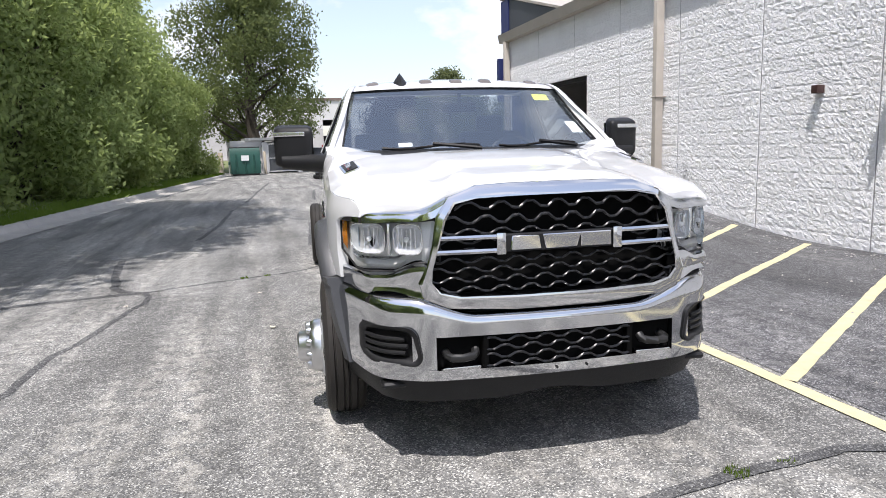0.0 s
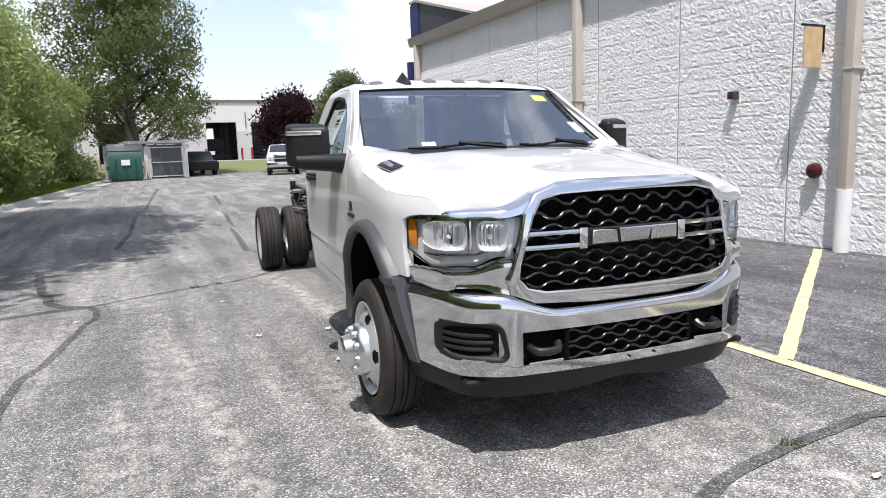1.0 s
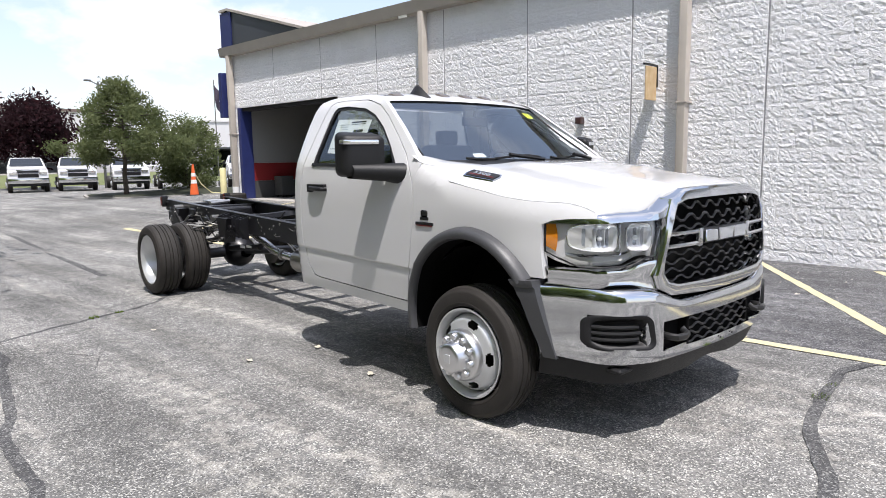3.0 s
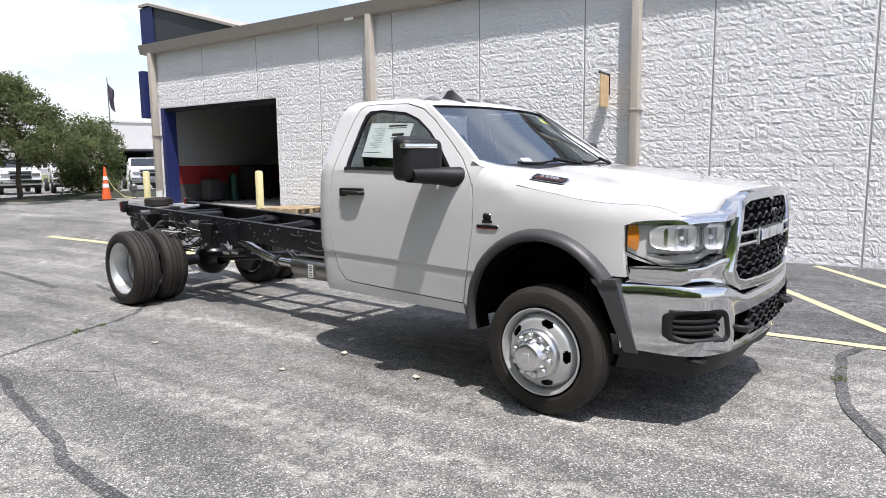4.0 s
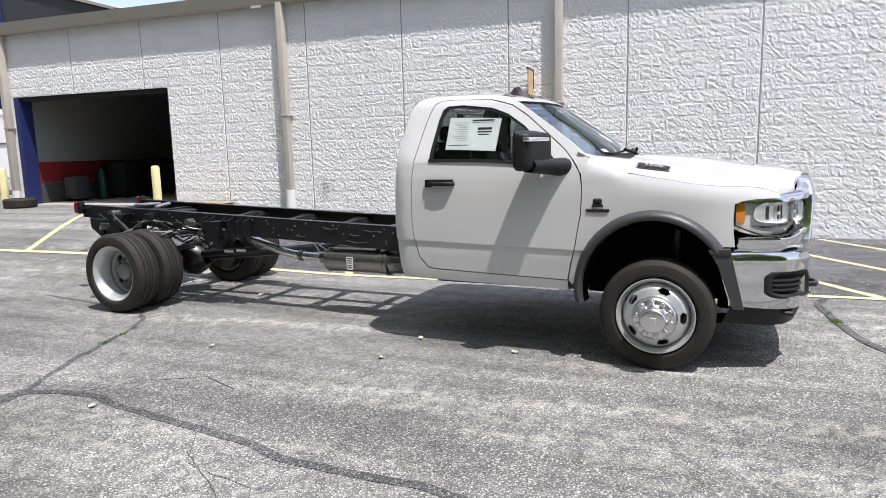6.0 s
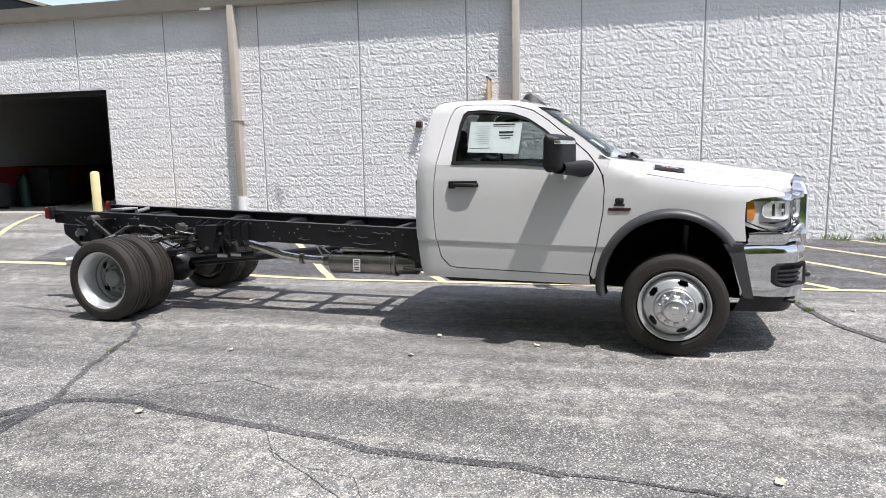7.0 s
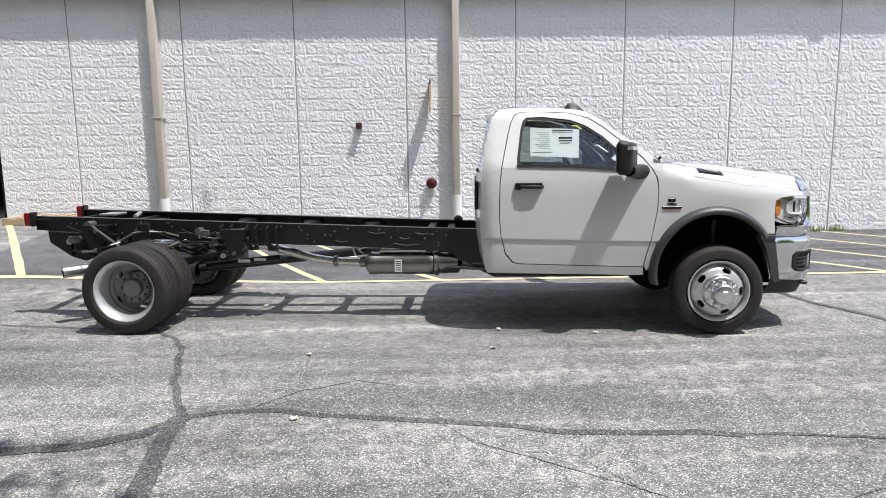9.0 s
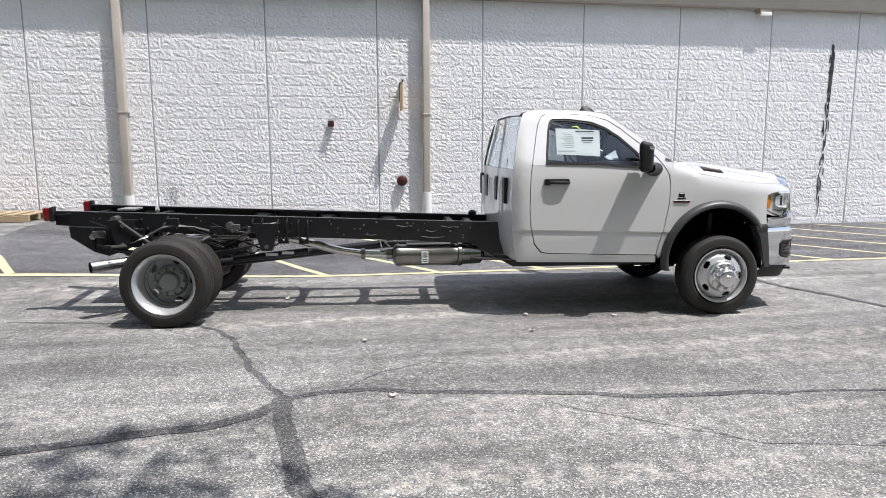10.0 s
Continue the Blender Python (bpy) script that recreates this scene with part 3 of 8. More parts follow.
def build_wall():
    bm = bmesh.new()
    box(bm, WALL_X, WALL_X + 0.3, SOUTH_Y, DOOR_S, -0.3, EAVE)
    box(bm, WALL_X, WALL_X + 0.3, DOOR_S, DOOR_N, DOOR_TOP, EAVE)
    box(bm, WALL_X, WALL_X + 0.3, DOOR_N, CORNER_Y, -0.3, EAVE)
    wall = thing("wall_east", bm, MORTAR, "white painted split-face block wall with control joints", "wall", kind="structure")
    k = -10
    while JOINT0 + 5 * BLOCKW * k < CORNER_Y - 0.1:
        y = JOINT0 + 5 * BLOCKW * k
        z0 = DOOR_TOP if DOOR_S < y < DOOR_N else 0.0
        if y > SOUTH_Y:
            part("control_joint", boxed(WALL_X - 0.003, WALL_X + 0.01, y - 0.011, y + 0.011, z0, EAVE - 0.05), JOINTSEAL, wall, "grey sealed control joint")
        k += 1
    thing("wall_north", boxed(WALL_X + 0.3, 30, CORNER_Y - 0.3, CORNER_Y, -0.3, EAVE), OFFWHITE, "white block end wall", "wall", kind="structure")
    # inner walls and ceiling hold the unlit shop's dimness in their colour
    thing("wall_back", boxed(22, 22.3, SOUTH_Y, CORNER_Y - 0.3, -0.3, EAVE), SHADEDWHITE, "shop back wall in white darkened for indoor shade", "wall", kind="structure")
    thing("wall_south", boxed(WALL_X + 0.3, 22, SOUTH_Y, SOUTH_Y + 0.3, -0.3, EAVE), SHADEDWHITE, "shop end wall in white darkened for indoor shade", "wall", kind="structure")
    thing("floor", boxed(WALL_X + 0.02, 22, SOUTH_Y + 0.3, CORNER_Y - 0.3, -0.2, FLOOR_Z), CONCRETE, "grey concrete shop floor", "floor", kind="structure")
    thing("ceiling", boxed(WALL_X + 0.3, 22, SOUTH_Y + 0.3, CORNER_Y - 0.3, EAVE - 0.25, EAVE - 0.05), SHADEDROOM, "shop ceiling coloured near-black for indoor shade", "ceiling", kind="structure")
    bm = boxed(WALL_X - 0.15, 30, SOUTH_Y - 0.3, CORNER_Y + 0.22, EAVE + 0.04, EAVE + 0.2)
    thing("roof", bm, DARKCLAD, "flat dark roof", "roof", kind="structure")
    bm = bmesh.new()
    prism(bm, [(WALL_X - 0.24, EAVE + 0.20), (WALL_X - 0.20, EAVE + 0.20), (WALL_X - 0.155, EAVE + 0.0), (WALL_X + 0.0, EAVE - 0.01), (WALL_X + 0.0, EAVE - 0.04), (WALL_X - 0.19, EAVE - 0.03)], SOUTH_Y - 0.3, CORNER_Y + 0.25, "y")
    thing("fascia", bm, TRIM, "beige metal eaves fascia and gutter", "trim", kind="structure")
    # parapet sign box over the roof corner
    bm = bmesh.new()
    prism(bm, [(15.1, EAVE + 0.2), (CORNER_Y + 0.2, EAVE + 0.2), (CORNER_Y + 0.2, 5.62), (CORNER_Y - 0.2, 5.62)], WALL_X - 0.1, 20, "x")
    ob = thing("parapet", bm, DARKCLAD, "dark panelled parapet box on the roof", "parapet")
    part("parapet_cap", prism(bmesh.new(), [(15.05, EAVE + 0.215), (CORNER_Y - 0.2, 5.635), (CORNER_Y + 0.22, 5.635), (CORNER_Y + 0.22, 5.70), (CORNER_Y - 0.22, 5.70), (14.95, EAVE + 0.25)], WALL_X - 0.16, 20.06, "x"), TRIM, ob, "pale metal cap")
    part("parapet_side", boxed(WALL_X - 0.135, WALL_X - 0.104, CORNER_Y - 0.35, CORNER_Y + 0.21, EAVE + 0.21, 5.6), NAVY, ob, "navy blue edge panel")
    thing("wall_sign", boxed(WALL_X - 0.30, WALL_X + 1.5, CORNER_Y + 0.02, CORNER_Y + 0.20, 2.75, 3.98, 0.01), NAVY, "navy blue sign panel edge at the corner", "sign")
    # shop inside, its wall colours darkened for the shade there
    thing("shop_wall", boxed(WALL_X + 0.3, 22, CORNER_Y - 0.34, CORNER_Y - 0.304, 1.47, EAVE - 0.26), SHADEDWHITE, "upper shop wall in white darkened for indoor shade", "wall", kind="structure")
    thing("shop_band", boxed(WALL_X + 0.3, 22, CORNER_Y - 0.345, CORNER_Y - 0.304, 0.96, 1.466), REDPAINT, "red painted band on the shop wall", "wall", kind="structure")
    thing("shop_base", boxed(WALL_X + 0.3, 22, CORNER_Y - 0.34, CORNER_Y - 0.304, FLOOR_Z, 0.956), SHOPBASE, "shop wall base coloured dark for its shaded clutter", "wall", kind="structure")
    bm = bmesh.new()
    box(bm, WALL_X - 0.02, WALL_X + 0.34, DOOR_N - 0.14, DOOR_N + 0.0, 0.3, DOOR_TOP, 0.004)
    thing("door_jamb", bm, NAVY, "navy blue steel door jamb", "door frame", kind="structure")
    thing("door_head", boxed(WALL_X + 0.06, WALL_X + 0.32, DOOR_S, DOOR_N - 0.14, DOOR_TOP - 0.09, DOOR_TOP), SHADEDROOM, "dark steel door head", "door frame", kind="structure")
    thing("door_post", boxed(WALL_X + 0.06, WALL_X + 0.32, DOOR_S, DOOR_S + 0.08, 0.31, DOOR_TOP - 0.09), SHADEDROOM, "dark steel door post", "door frame", kind="structure")
    return wall


build_ground()
build_markings()
WALL = build_wall()

# ---- the truck ----
# local axes: x to the driver's side, y to the rear from the front axle, z up
TRUCK = empty("pickup_truck", "white regular-cab chassis truck with chrome grille and bare black frame", "truck", pose(1.526, 3.533, 0, 0, 0, -4.5))


def lerp_table(table, v):
    for (a, p), (b, q) in zip(table, table[1:]):
        if v <= b:
            k = min(1.0, max(0.0, (v - a) / (b - a)))
            return p + (q - p) * k
    return table[-1][1]


def step(a, b, v):
    k = min(1.0, max(0.0, (v - a) / (b - a)))
    return k * k * (3 - 2 * k)


SIDE_W = [(0.40, 0.905), (0.54, 0.922), (0.62, 0.936), (0.78, 0.953), (0.818, 0.951), (0.834, 0.963), (1.0, 0.967), (1.2, 0.966), (1.34, 0.958), (1.42, 0.945), (1.46, 0.930), (1.6, 0.872), (1.75, 0.808), (1.86, 0.762), (1.92, 0.722), (1.95, 0.690)]


def wide(s, z):
    """Half-width of the body at a station and height."""
    w = lerp_table(SIDE_W, z)
    w -= 0.11 * step(-0.1, -0.75, s) * step(-0.1, -0.75, s)
    w -= 0.05 * step(1.80, 1.97, s) ** 2
    return w


def panel(outline, side, thick=0.018, off=0.0, cell=0.055, fn=wide):
    """A curved body panel from its outline in (y, z), with thickness inwards."""
    bm = bmesh.new()
    bm.faces.new([bm.verts.new((0, p[0], p[1])) for p in outline])
    bm.normal_update()
    bmesh.ops.triangulate(bm, faces=bm.faces[:])
    lo = [min(p[k] for p in outline) for k in (0, 1)]
    hi = [max(p[k] for p in outline) for k in (0, 1)]
    for k in (0, 1):
        n = int((hi[k] - lo[k]) / cell)
        for i in range(1, n + 1):
            c = [0, 0, 0]
            c[k + 1] = lo[k] + (hi[k] - lo[k]) * i / (n + 1)
            no = [0, 0, 0]
            no[k + 1] = 1
            bmesh.ops.bisect_plane(bm, geom=bm.verts[:] + bm.edges[:] + bm.faces[:], plane_co=c, plane_no=no)
    for z in (0.818, 0.834):
        if lo[1] < z < hi[1]:
            bmesh.ops.bisect_plane(bm, geom=bm.verts[:] + bm.edges[:] + bm.faces[:], plane_co=(0, 0, z), plane_no=(0, 0, 1))
    for v in bm.verts:
        v.co.x = -side * (fn(v.co.y, v.co.z) + off)
    bmesh.ops.recalc_face_normals(bm, faces=bm.faces)
    if sum(f.normal.x * f.calc_area() for f in bm.faces) * -side < 0:
        bmesh.ops.reverse_faces(bm, faces=bm.faces)
    if thick:
        edge = [e for e in bm.edges if e.is_boundary]
        r = bmesh.ops.extrude_edge_only(bm, edges=edge)
        for v in r["geom"]:
            if isinstance(v, bmesh.types.BMVert):
                v.co.x += side * thick
    return bm


def build_cab():
    cab = new("cab")
    cab.parent = TRUCK
    door_outer = [(0.598, 0.612), (1.60, 0.642), (1.66, 0.652), (1.725, 0.715), (1.762, 0.86), (1.775, 1.05), (1.768, 1.33), (1.755, 1.42)]
    door_top = [(1.735, 1.52), (1.70, 1.70), (1.675, 1.80), (1.645, 1.865), (1.60, 1.892), (1.50, 1.898), (1.20, 1.880), (1.04, 1.842), (0.92, 1.772), (0.76, 1.646), (0.62, 1.52), (0.545, 1.42)]
    door_front = [(0.515, 1.36), (0.497, 1.25), (0.505, 1.07), (0.545, 0.85)]
    g = 0.007
    out_ring = [(1.66 + g, 0.652 - g), (1.725 + g, 0.715 - g), (1.762 + g, 0.86), (1.775 + g, 1.05), (1.768 + g, 1.33), (1.755 + g, 1.42), (1.735 + g, 1.52), (1.70 + g, 1.70), (1.675 + g, 1.80), (1.648, 1.872), (1.60, 1.899), (1.50, 1.905), (1.20, 1.887), (1.037, 1.849), (0.915, 1.779), (0.755, 1.653), (0.613, 1.527), (0.537, 1.424), (0.508, 1.362)]
    shell = [(0.590, 0.535), (1.885, 0.560), (1.915, 0.66), (1.94, 0.85), (1.945, 1.0), (1.93, 1.37), (1.905, 1.53), (1.875, 1.69), (1.838, 1.83), (1.80, 1.905), (1.75, 1.938), (1.68, 1.95), (1.25, 1.945), (1.10, 1.918), (1.03, 1.89), (0.93, 1.83), (0.76, 1.715), (0.58, 1.575), (0.50, 1.505), (0.455, 1.462), (0.485, 1.362)]
    for side in (1, -1):
        ring = shell + [out_ring[-1]] + out_ring[-2::-1] + [(1.60, 0.635), (0.596, 0.605)]
        part("body_side", panel(ring, side, 0.03), PAINT, cab)
        door = part("door", panel(door_outer + [(1.74, 1.425), (0.55, 1.425)] + door_front, side, 0.025), PAINT, cab)
        win = [(0.655, 1.425), (0.675, 1.447), (0.80, 1.585), (0.93, 1.70), (1.06, 1.778), (1.19, 1.822), (1.42, 1.852), (1.545, 1.848), (1.578, 1.82), (1.60, 1.74), (1.632, 1.50), (1.634, 1.46), (1.63, 1.425)]
        part("window_frame", panel([(1.754, 1.425)] + door_top[:-1] + [(0.549, 1.425)] + win, side, 0.03), PAINT, door)
        inset = [(0.70, 1.43), (0.81, 1.57), (0.94, 1.682), (1.065, 1.758), (1.19, 1.80), (1.42, 1.83), (1.53, 1.826), (1.556, 1.80), (1.578, 1.74), (1.608, 1.50), (1.608, 1.435)]
        seal = [(p[0], p[1]) for p in win[:]]
        part("window_seal", panel(seal[:] + inset[::-1] + [(0.70, 1.43)], side, 0.02, -0.006), BLACKPL, door, "black rubber window seal")
        part("belt_moulding", panel([(0.60, 1.412), (1.635, 1.428), (1.635, 1.445), (0.62, 1.432)], side, 0.012, 0.008), BLACKPL, door, "black belt moulding")
        pane = part("window_pane", panel(inset, side, 0.0, -0.018), GLASS, door, "clear side window glass")
        pane.visible_shadow = False
        part("door_trim", panel([(0.56, 0.64), (1.70, 0.66), (1.74, 0.9), (1.74, 1.40), (0.56, 1.40)], side, 0.02, -0.05), BLACKPL, door, "black inner door trim")
        b = bmesh.new()
        xo = -side * (wide(1.5, 1.29) + 0.028)
        bent(b, [(xo + side * 0.03, 1.62, 1.292), (xo, 1.60, 1.292), (xo - side * 0.004, 1.53, 1.29), (xo, 1.45, 1.288), (xo + side * 0.03, 1.43, 1.288)], 0.017, 10)
        box(b, min(xo, xo + side * 0.035), max(xo, xo + side * 0.035), 1.43, 1.645, 1.30, 1.322, 0.006, 2)
        box(b, min(xo, xo + side * 0.04), max(xo, xo + side * 0.04), 1.60, 1.65, 1.262, 1.32, 0.008, 2)
        part("door_handle", b, BLACKPL, door, "black pull handle")
        part("sill", panel([(0.60, 0.53), (1.80, 0.54), (1.80, 0.57), (0.60, 0.56)], side, 0.05, -0.20), BLACKPL, cab, "dark sill flange")
    # roof
    rows = []
    for s, crown, lead in ((1.055, 0.026, 0.125), (1.08, 0.030, 0.125), (1.12, 0.032, 0.115), (1.18, 0.034, 0.09), (1.28, 0.038, 0.05), (1.45, 0.042, 0.02), (1.62, 0.040, 0.0), (1.72, 0.028, 0.0), (1.80, 0.002, 0.0)):
        zt = lerp_table([(1.055, 1.872), (1.08, 1.890), (1.12, 1.908), (1.18, 1.926), (1.28, 1.942), (1.45, 1.948), (1.68, 1.948), (1.75, 1.936), (1.80, 1.903)], s)
        w = wide(s, zt) - 0.002
        rows.append([(w * u, s - lead * (1 - abs(u) ** 2.2), zt + crown * (1 - abs(u) ** 2.5)) for u in [k / 10 - 1 for k in range(21)]])
    b = bmesh.new()
    loft(b, rows)
    roof_rows = rows
    part("roof", b, PAINT, cab)
    # back wall, its window, ribs and vents
    b = bmesh.new()
    rows = []
    for z, s in ((0.56, 1.87), (0.70, 1.915), (0.90, 1.94), (1.20, 1.935), (1.40, 1.925)):
        rows.append([((wide(1.9, z) - 0.02) * u, s + 0.05 * (1 - abs(u) ** 4), z) for u in [k / 8 - 1 for k in range(17)]])
    loft(b, rows)
    part("back_panel", b, PAINT, cab)
    b = bmesh.new()
    rows = []
    for z, s in ((1.88, 1.845), (1.93, 1.80)):
        rows.append([((wide(1.8, z) - 0.01) * u, s + 0.04 * (1 - abs(u) ** 4), z + 0.02 * (1 - u * u)) for u in [k / 8 - 1 for k in range(17)]])
    loft(b, rows)
    part("back_header", b, PAINT, cab)
    b = bmesh.new()
    rows = []
    for z, s in ((1.40, 1.955), (1.56, 1.925), (1.72, 1.89), (1.88, 1.865)):
        rows.append([((wide(1.85, z) - 0.035) * u, s - 0.05 + 0.05 * (1 - abs(u) ** 4), z) for u in [k / 8 - 1 for k in range(17)]])
    loft(b, rows)
    pane = part("back_window", b, GLASS_DARK, cab, "dark tinted rear window")
    for x in (-0.62, -0.50, -0.14, 0.0, 0.14, 0.50, 0.62):
        part("back_rib", boxed(x - 0.03, x + 0.03, 1.965, 1.99, 0.95, 1.30, 0.012, 2), PAINT, cab)
    for x in (-0.72, -0.30, 0.30, 0.72):
        b = boxed(x - 0.07, x + 0.07, 1.955, 1.992, 1.08, 1.33, 0.018, 3)
        part("vent", b, BLACKPL, cab, "black cab vent")
    b = bmesh.new()
    box(b, -0.905, 0.905, 0.55, 1.88, 0.565, 0.60)
    part("floor_pan", b, BLACKPL, cab, "dark floor pan")
    part("headliner", boxed(-0.66, 0.66, 1.12, 1.80, 1.90, 1.93), GREYCLOTH, cab, "grey cloth headliner")
    # windscreen with its black edge
    rows, rim = [], []
    for k in range(9):
        v = k / 8
        s = 0.50 + 0.56 * v
        z = 1.475 + 0.395 * v
        w = 0.835 - 0.105 * v
        rows.append([(w * u, s - (0.17 - 0.05 * v) * (1 - abs(u) ** 2.2), z + 0.022 * v * (1 - u * u)) for u in [j / 10 - 1 for j in range(21)]])
    b = bmesh.new()
    loft(b, rows)
    pane = part("windscreen", b, GLASS_FRONT, cab, "laminated windscreen, slightly blue")
    pane.visible_shadow = False
    for edge, name in (([r[0] for r in rows], "screen_moulding"), ([r[-1] for r in rows], "screen_moulding"), (rows[-1], "screen_moulding")):
        b = bmesh.new()
        bent(b, [(p[0], p[1] - 0.002, p[2] + 0.001) for p in edge], 0.007, 6)
        part(name, b, BLACKPL, cab, "black windscreen moulding")
    # pillars between windscreen and body side
    for side in (1, -1):
        b = bmesh.new()
        a = [(rows[k][0 if side == 1 else -1]) for k in range(9)]
        sh = [(0.485, 1.49), (0.58, 1.572), (0.66, 1.637), (0.76, 1.712), (0.85, 1.776), (0.93, 1.827), (1.0, 1.868), (1.03, 1.888), (1.10, 1.916)]
        loft(b, [[p for p in a], [(-side * (wide(p[0], p[1]) - 0.0), p[0], p[1]) for p in sh]])
        bmesh.ops.recalc_face_normals(b, faces=b.faces)
        part("pillar", b, PAINT, cab)
    # painted corners between hood, fender and windscreen
    for side in (1, -1):
        b = bmesh.new()
        rows_c = []
        for k in range(12):
            s = 0.205 + 0.325 * k / 11
            zt = cowl_z(s) - 0.004
            w = fender_w(s, min(zt, 1.465)) + 0.002
            row = []
            for l in (w, w - 0.02, w - 0.05, w - 0.09, 0.81, 0.76, 0.70, 0.62):
                q = max(0.0, (l - 0.62) / (w - 0.62)) ** 1.4
                row.append((-side * l, s, hood_z(l, s) - 0.004 + (zt - seam_z(min(s, 0.21)) + 0.004 + (seam_z(min(s, 0.21)) - hood_z(w, s))) * q))
            rows_c.append(row)
        loft(b, rows_c)
        bmesh.ops.recalc_face_normals(b, faces=b.faces)
        part("cowl_corner", b, PAINT, cab)
    # cowl and wipers
    b = bmesh.new()
    loft(b, [[(0.86 * u, 0.50 - 0.19 * (1 - abs(u) ** 2.2) + ds, z) for u in [j / 10 - 1 for j in range(21)]] for ds, z in ((0.03, 1.484), (-0.05, 1.462), (-0.12, 1.455))])
    part("cowl", b, BLACKPL, cab, "black cowl grille")
    for x0, x1 in ((0.62, 0.10), (-0.02, -0.60)):
        b = bmesh.new()
        y = lambda x: 0.505 - 0.17 * (1 - abs(x / 0.835) ** 2.2)
        bent(b, [(x0 + (x1 - x0) * k / 6, y(x0 + (x1 - x0) * k / 6) - 0.01, 1.497 + 0.012 * math.sin(k)) for k in range(7)], 0.009, 6)
        bent(b, [(x0, y(x0) - 0.05, 1.48), ((x0 + x1) / 2, y((x0 + x1) / 2) - 0.03, 1.515)], 0.012, 6)
        part("wiper", b, BLACKPL, cab, "black wiper")
    # roof lamps and aerial fin
    def roof_z(x, y):
        best = []
        for row in roof_rows:
            for p, q in zip(row, row[1:]):
                if p[0] <= x <= q[0]:
                    k = (x - p[0]) / (q[0] - p[0])
                    best.append((p[1] + (q[1] - p[1]) * k, p[2] + (q[2] - p[2]) * k))
        return lerp_table(best, y)

    for x in (0.57, 0.21, 0.0, -0.21, -0.57):
        b = bmesh.new()
        y0 = 0.985 + 0.10 * (abs(x) / 0.6) ** 2
        loft(b, [[(x + dx, y0 + 0.10 * j / 5, roof_z(x + dx, y0 + 0.10 * j / 5) - 0.004 + h * e) for dx, e in ((-0.044, 0), (-0.036, 0.8), (-0.015, 1.0), (0.015, 1.0), (0.036, 0.8), (0.044, 0))] for j, h in enumerate((0.0, 0.014, 0.021, 0.023, 0.020, 0.0))])
        part("clearance_lamp", b, AMBERDARK, cab, "smoked amber roof clearance lamp")
    b = bmesh.new()
    loft(b, [[(-0.38 + w * u, s, roof_z(-0.38 + w * u, s) - 0.003 + (h if u == 0 else h * 0.55 if abs(u) == 0.5 else 0)) for u in (-1, -0.5, 0, 0.5, 1)] for s, w, h in ((0.985, 0.02, 0.004), (1.02, 0.035, 0.026), (1.07, 0.045, 0.054), (1.115, 0.045, 0.070), (1.155, 0.042, 0.055), (1.19, 0.03, 0.0))])
    part("aerial_fin", b, BLACKPL, cab, "black shark-fin aerial")


def hood_z(l, s):
    a = abs(l)
    zc = lerp_table([(-0.95, 1.275), (-0.90, 1.29), (-0.80, 1.322), (-0.60, 1.368), (-0.30, 1.425), (-0.05, 1.455), (0.15, 1.468), (0.5, 1.478)], s)
    z = zc - 0.045 * step(0.33, 0.47, a) * step(0.45, -0.3, s) - 0.02 * (a / 0.75) ** 2 * step(0.6, 0.0, s)
    if a > 0.66:
        z -= 0.082 * ((a - 0.66) / 0.29) ** 2.1
    return z


def hood_edge(l):
    """Where the hood ends in front, by its half-width."""
    return -0.905 + 0.075 * step(0.36, 0.56, abs(l)) + 0.10 * step(0.56, 0.93, abs(l))


def hood_out(s):
    return wide(s, 1.24) - 0.028


def front_z(l):
    """Height of the hood's front edge, over grille and lamps."""
    return lerp_table([(0.0, 1.299), (0.24, 1.298), (0.345, 1.292), (0.40, 1.272), (0.45, 1.250), (0.50, 1.230), (0.56, 1.222), (0.72, 1.217), (0.95, 1.203)], abs(l))


def hood_top(l, s):
    """The hood's skin, turned down at its front edge."""
    s0 = hood_edge(l)
    return hood_z(l, s) + (front_z(l) - hood_z(l, s0)) * min(1.0, max(0.0, 1 - (s - s0) / 0.18)) ** 1.6


def seam_z(s):
    """Height of the seam between hood and fender."""
    return hood_top(hood_out(s), s) - 0.004


def cowl_z(s):
    """Top of the fender beside the cowl."""
    return lerp_table([(0.205, seam_z(0.205)), (0.25, 1.395), (0.29, 1.428), (0.36, 1.452), (0.448, 1.470), (0.54, 1.525)], s)


def fender_w(s, z):
    """The fender's side, rolling inwards to the hood seam."""
    w = wide(s, z)
    if s >= 0.205:
        k = min(1.0, max(0.0, (z - cowl_z(s) + 0.11) / 0.11))
        w -= (0.023 + 0.022 * step(0.205, 0.30, s)) * k ** 2 * step(0.52, 0.34, s)
    else:
        k = max(0.0, (z - seam_z(s) + 0.11) / 0.11)
        w -= 0.023 * min(1.0, k) ** 2.0 + max(0.0, w - 0.023 - hood_out(s) - 0.005) * min(1.0, k) ** 2.0
    return w


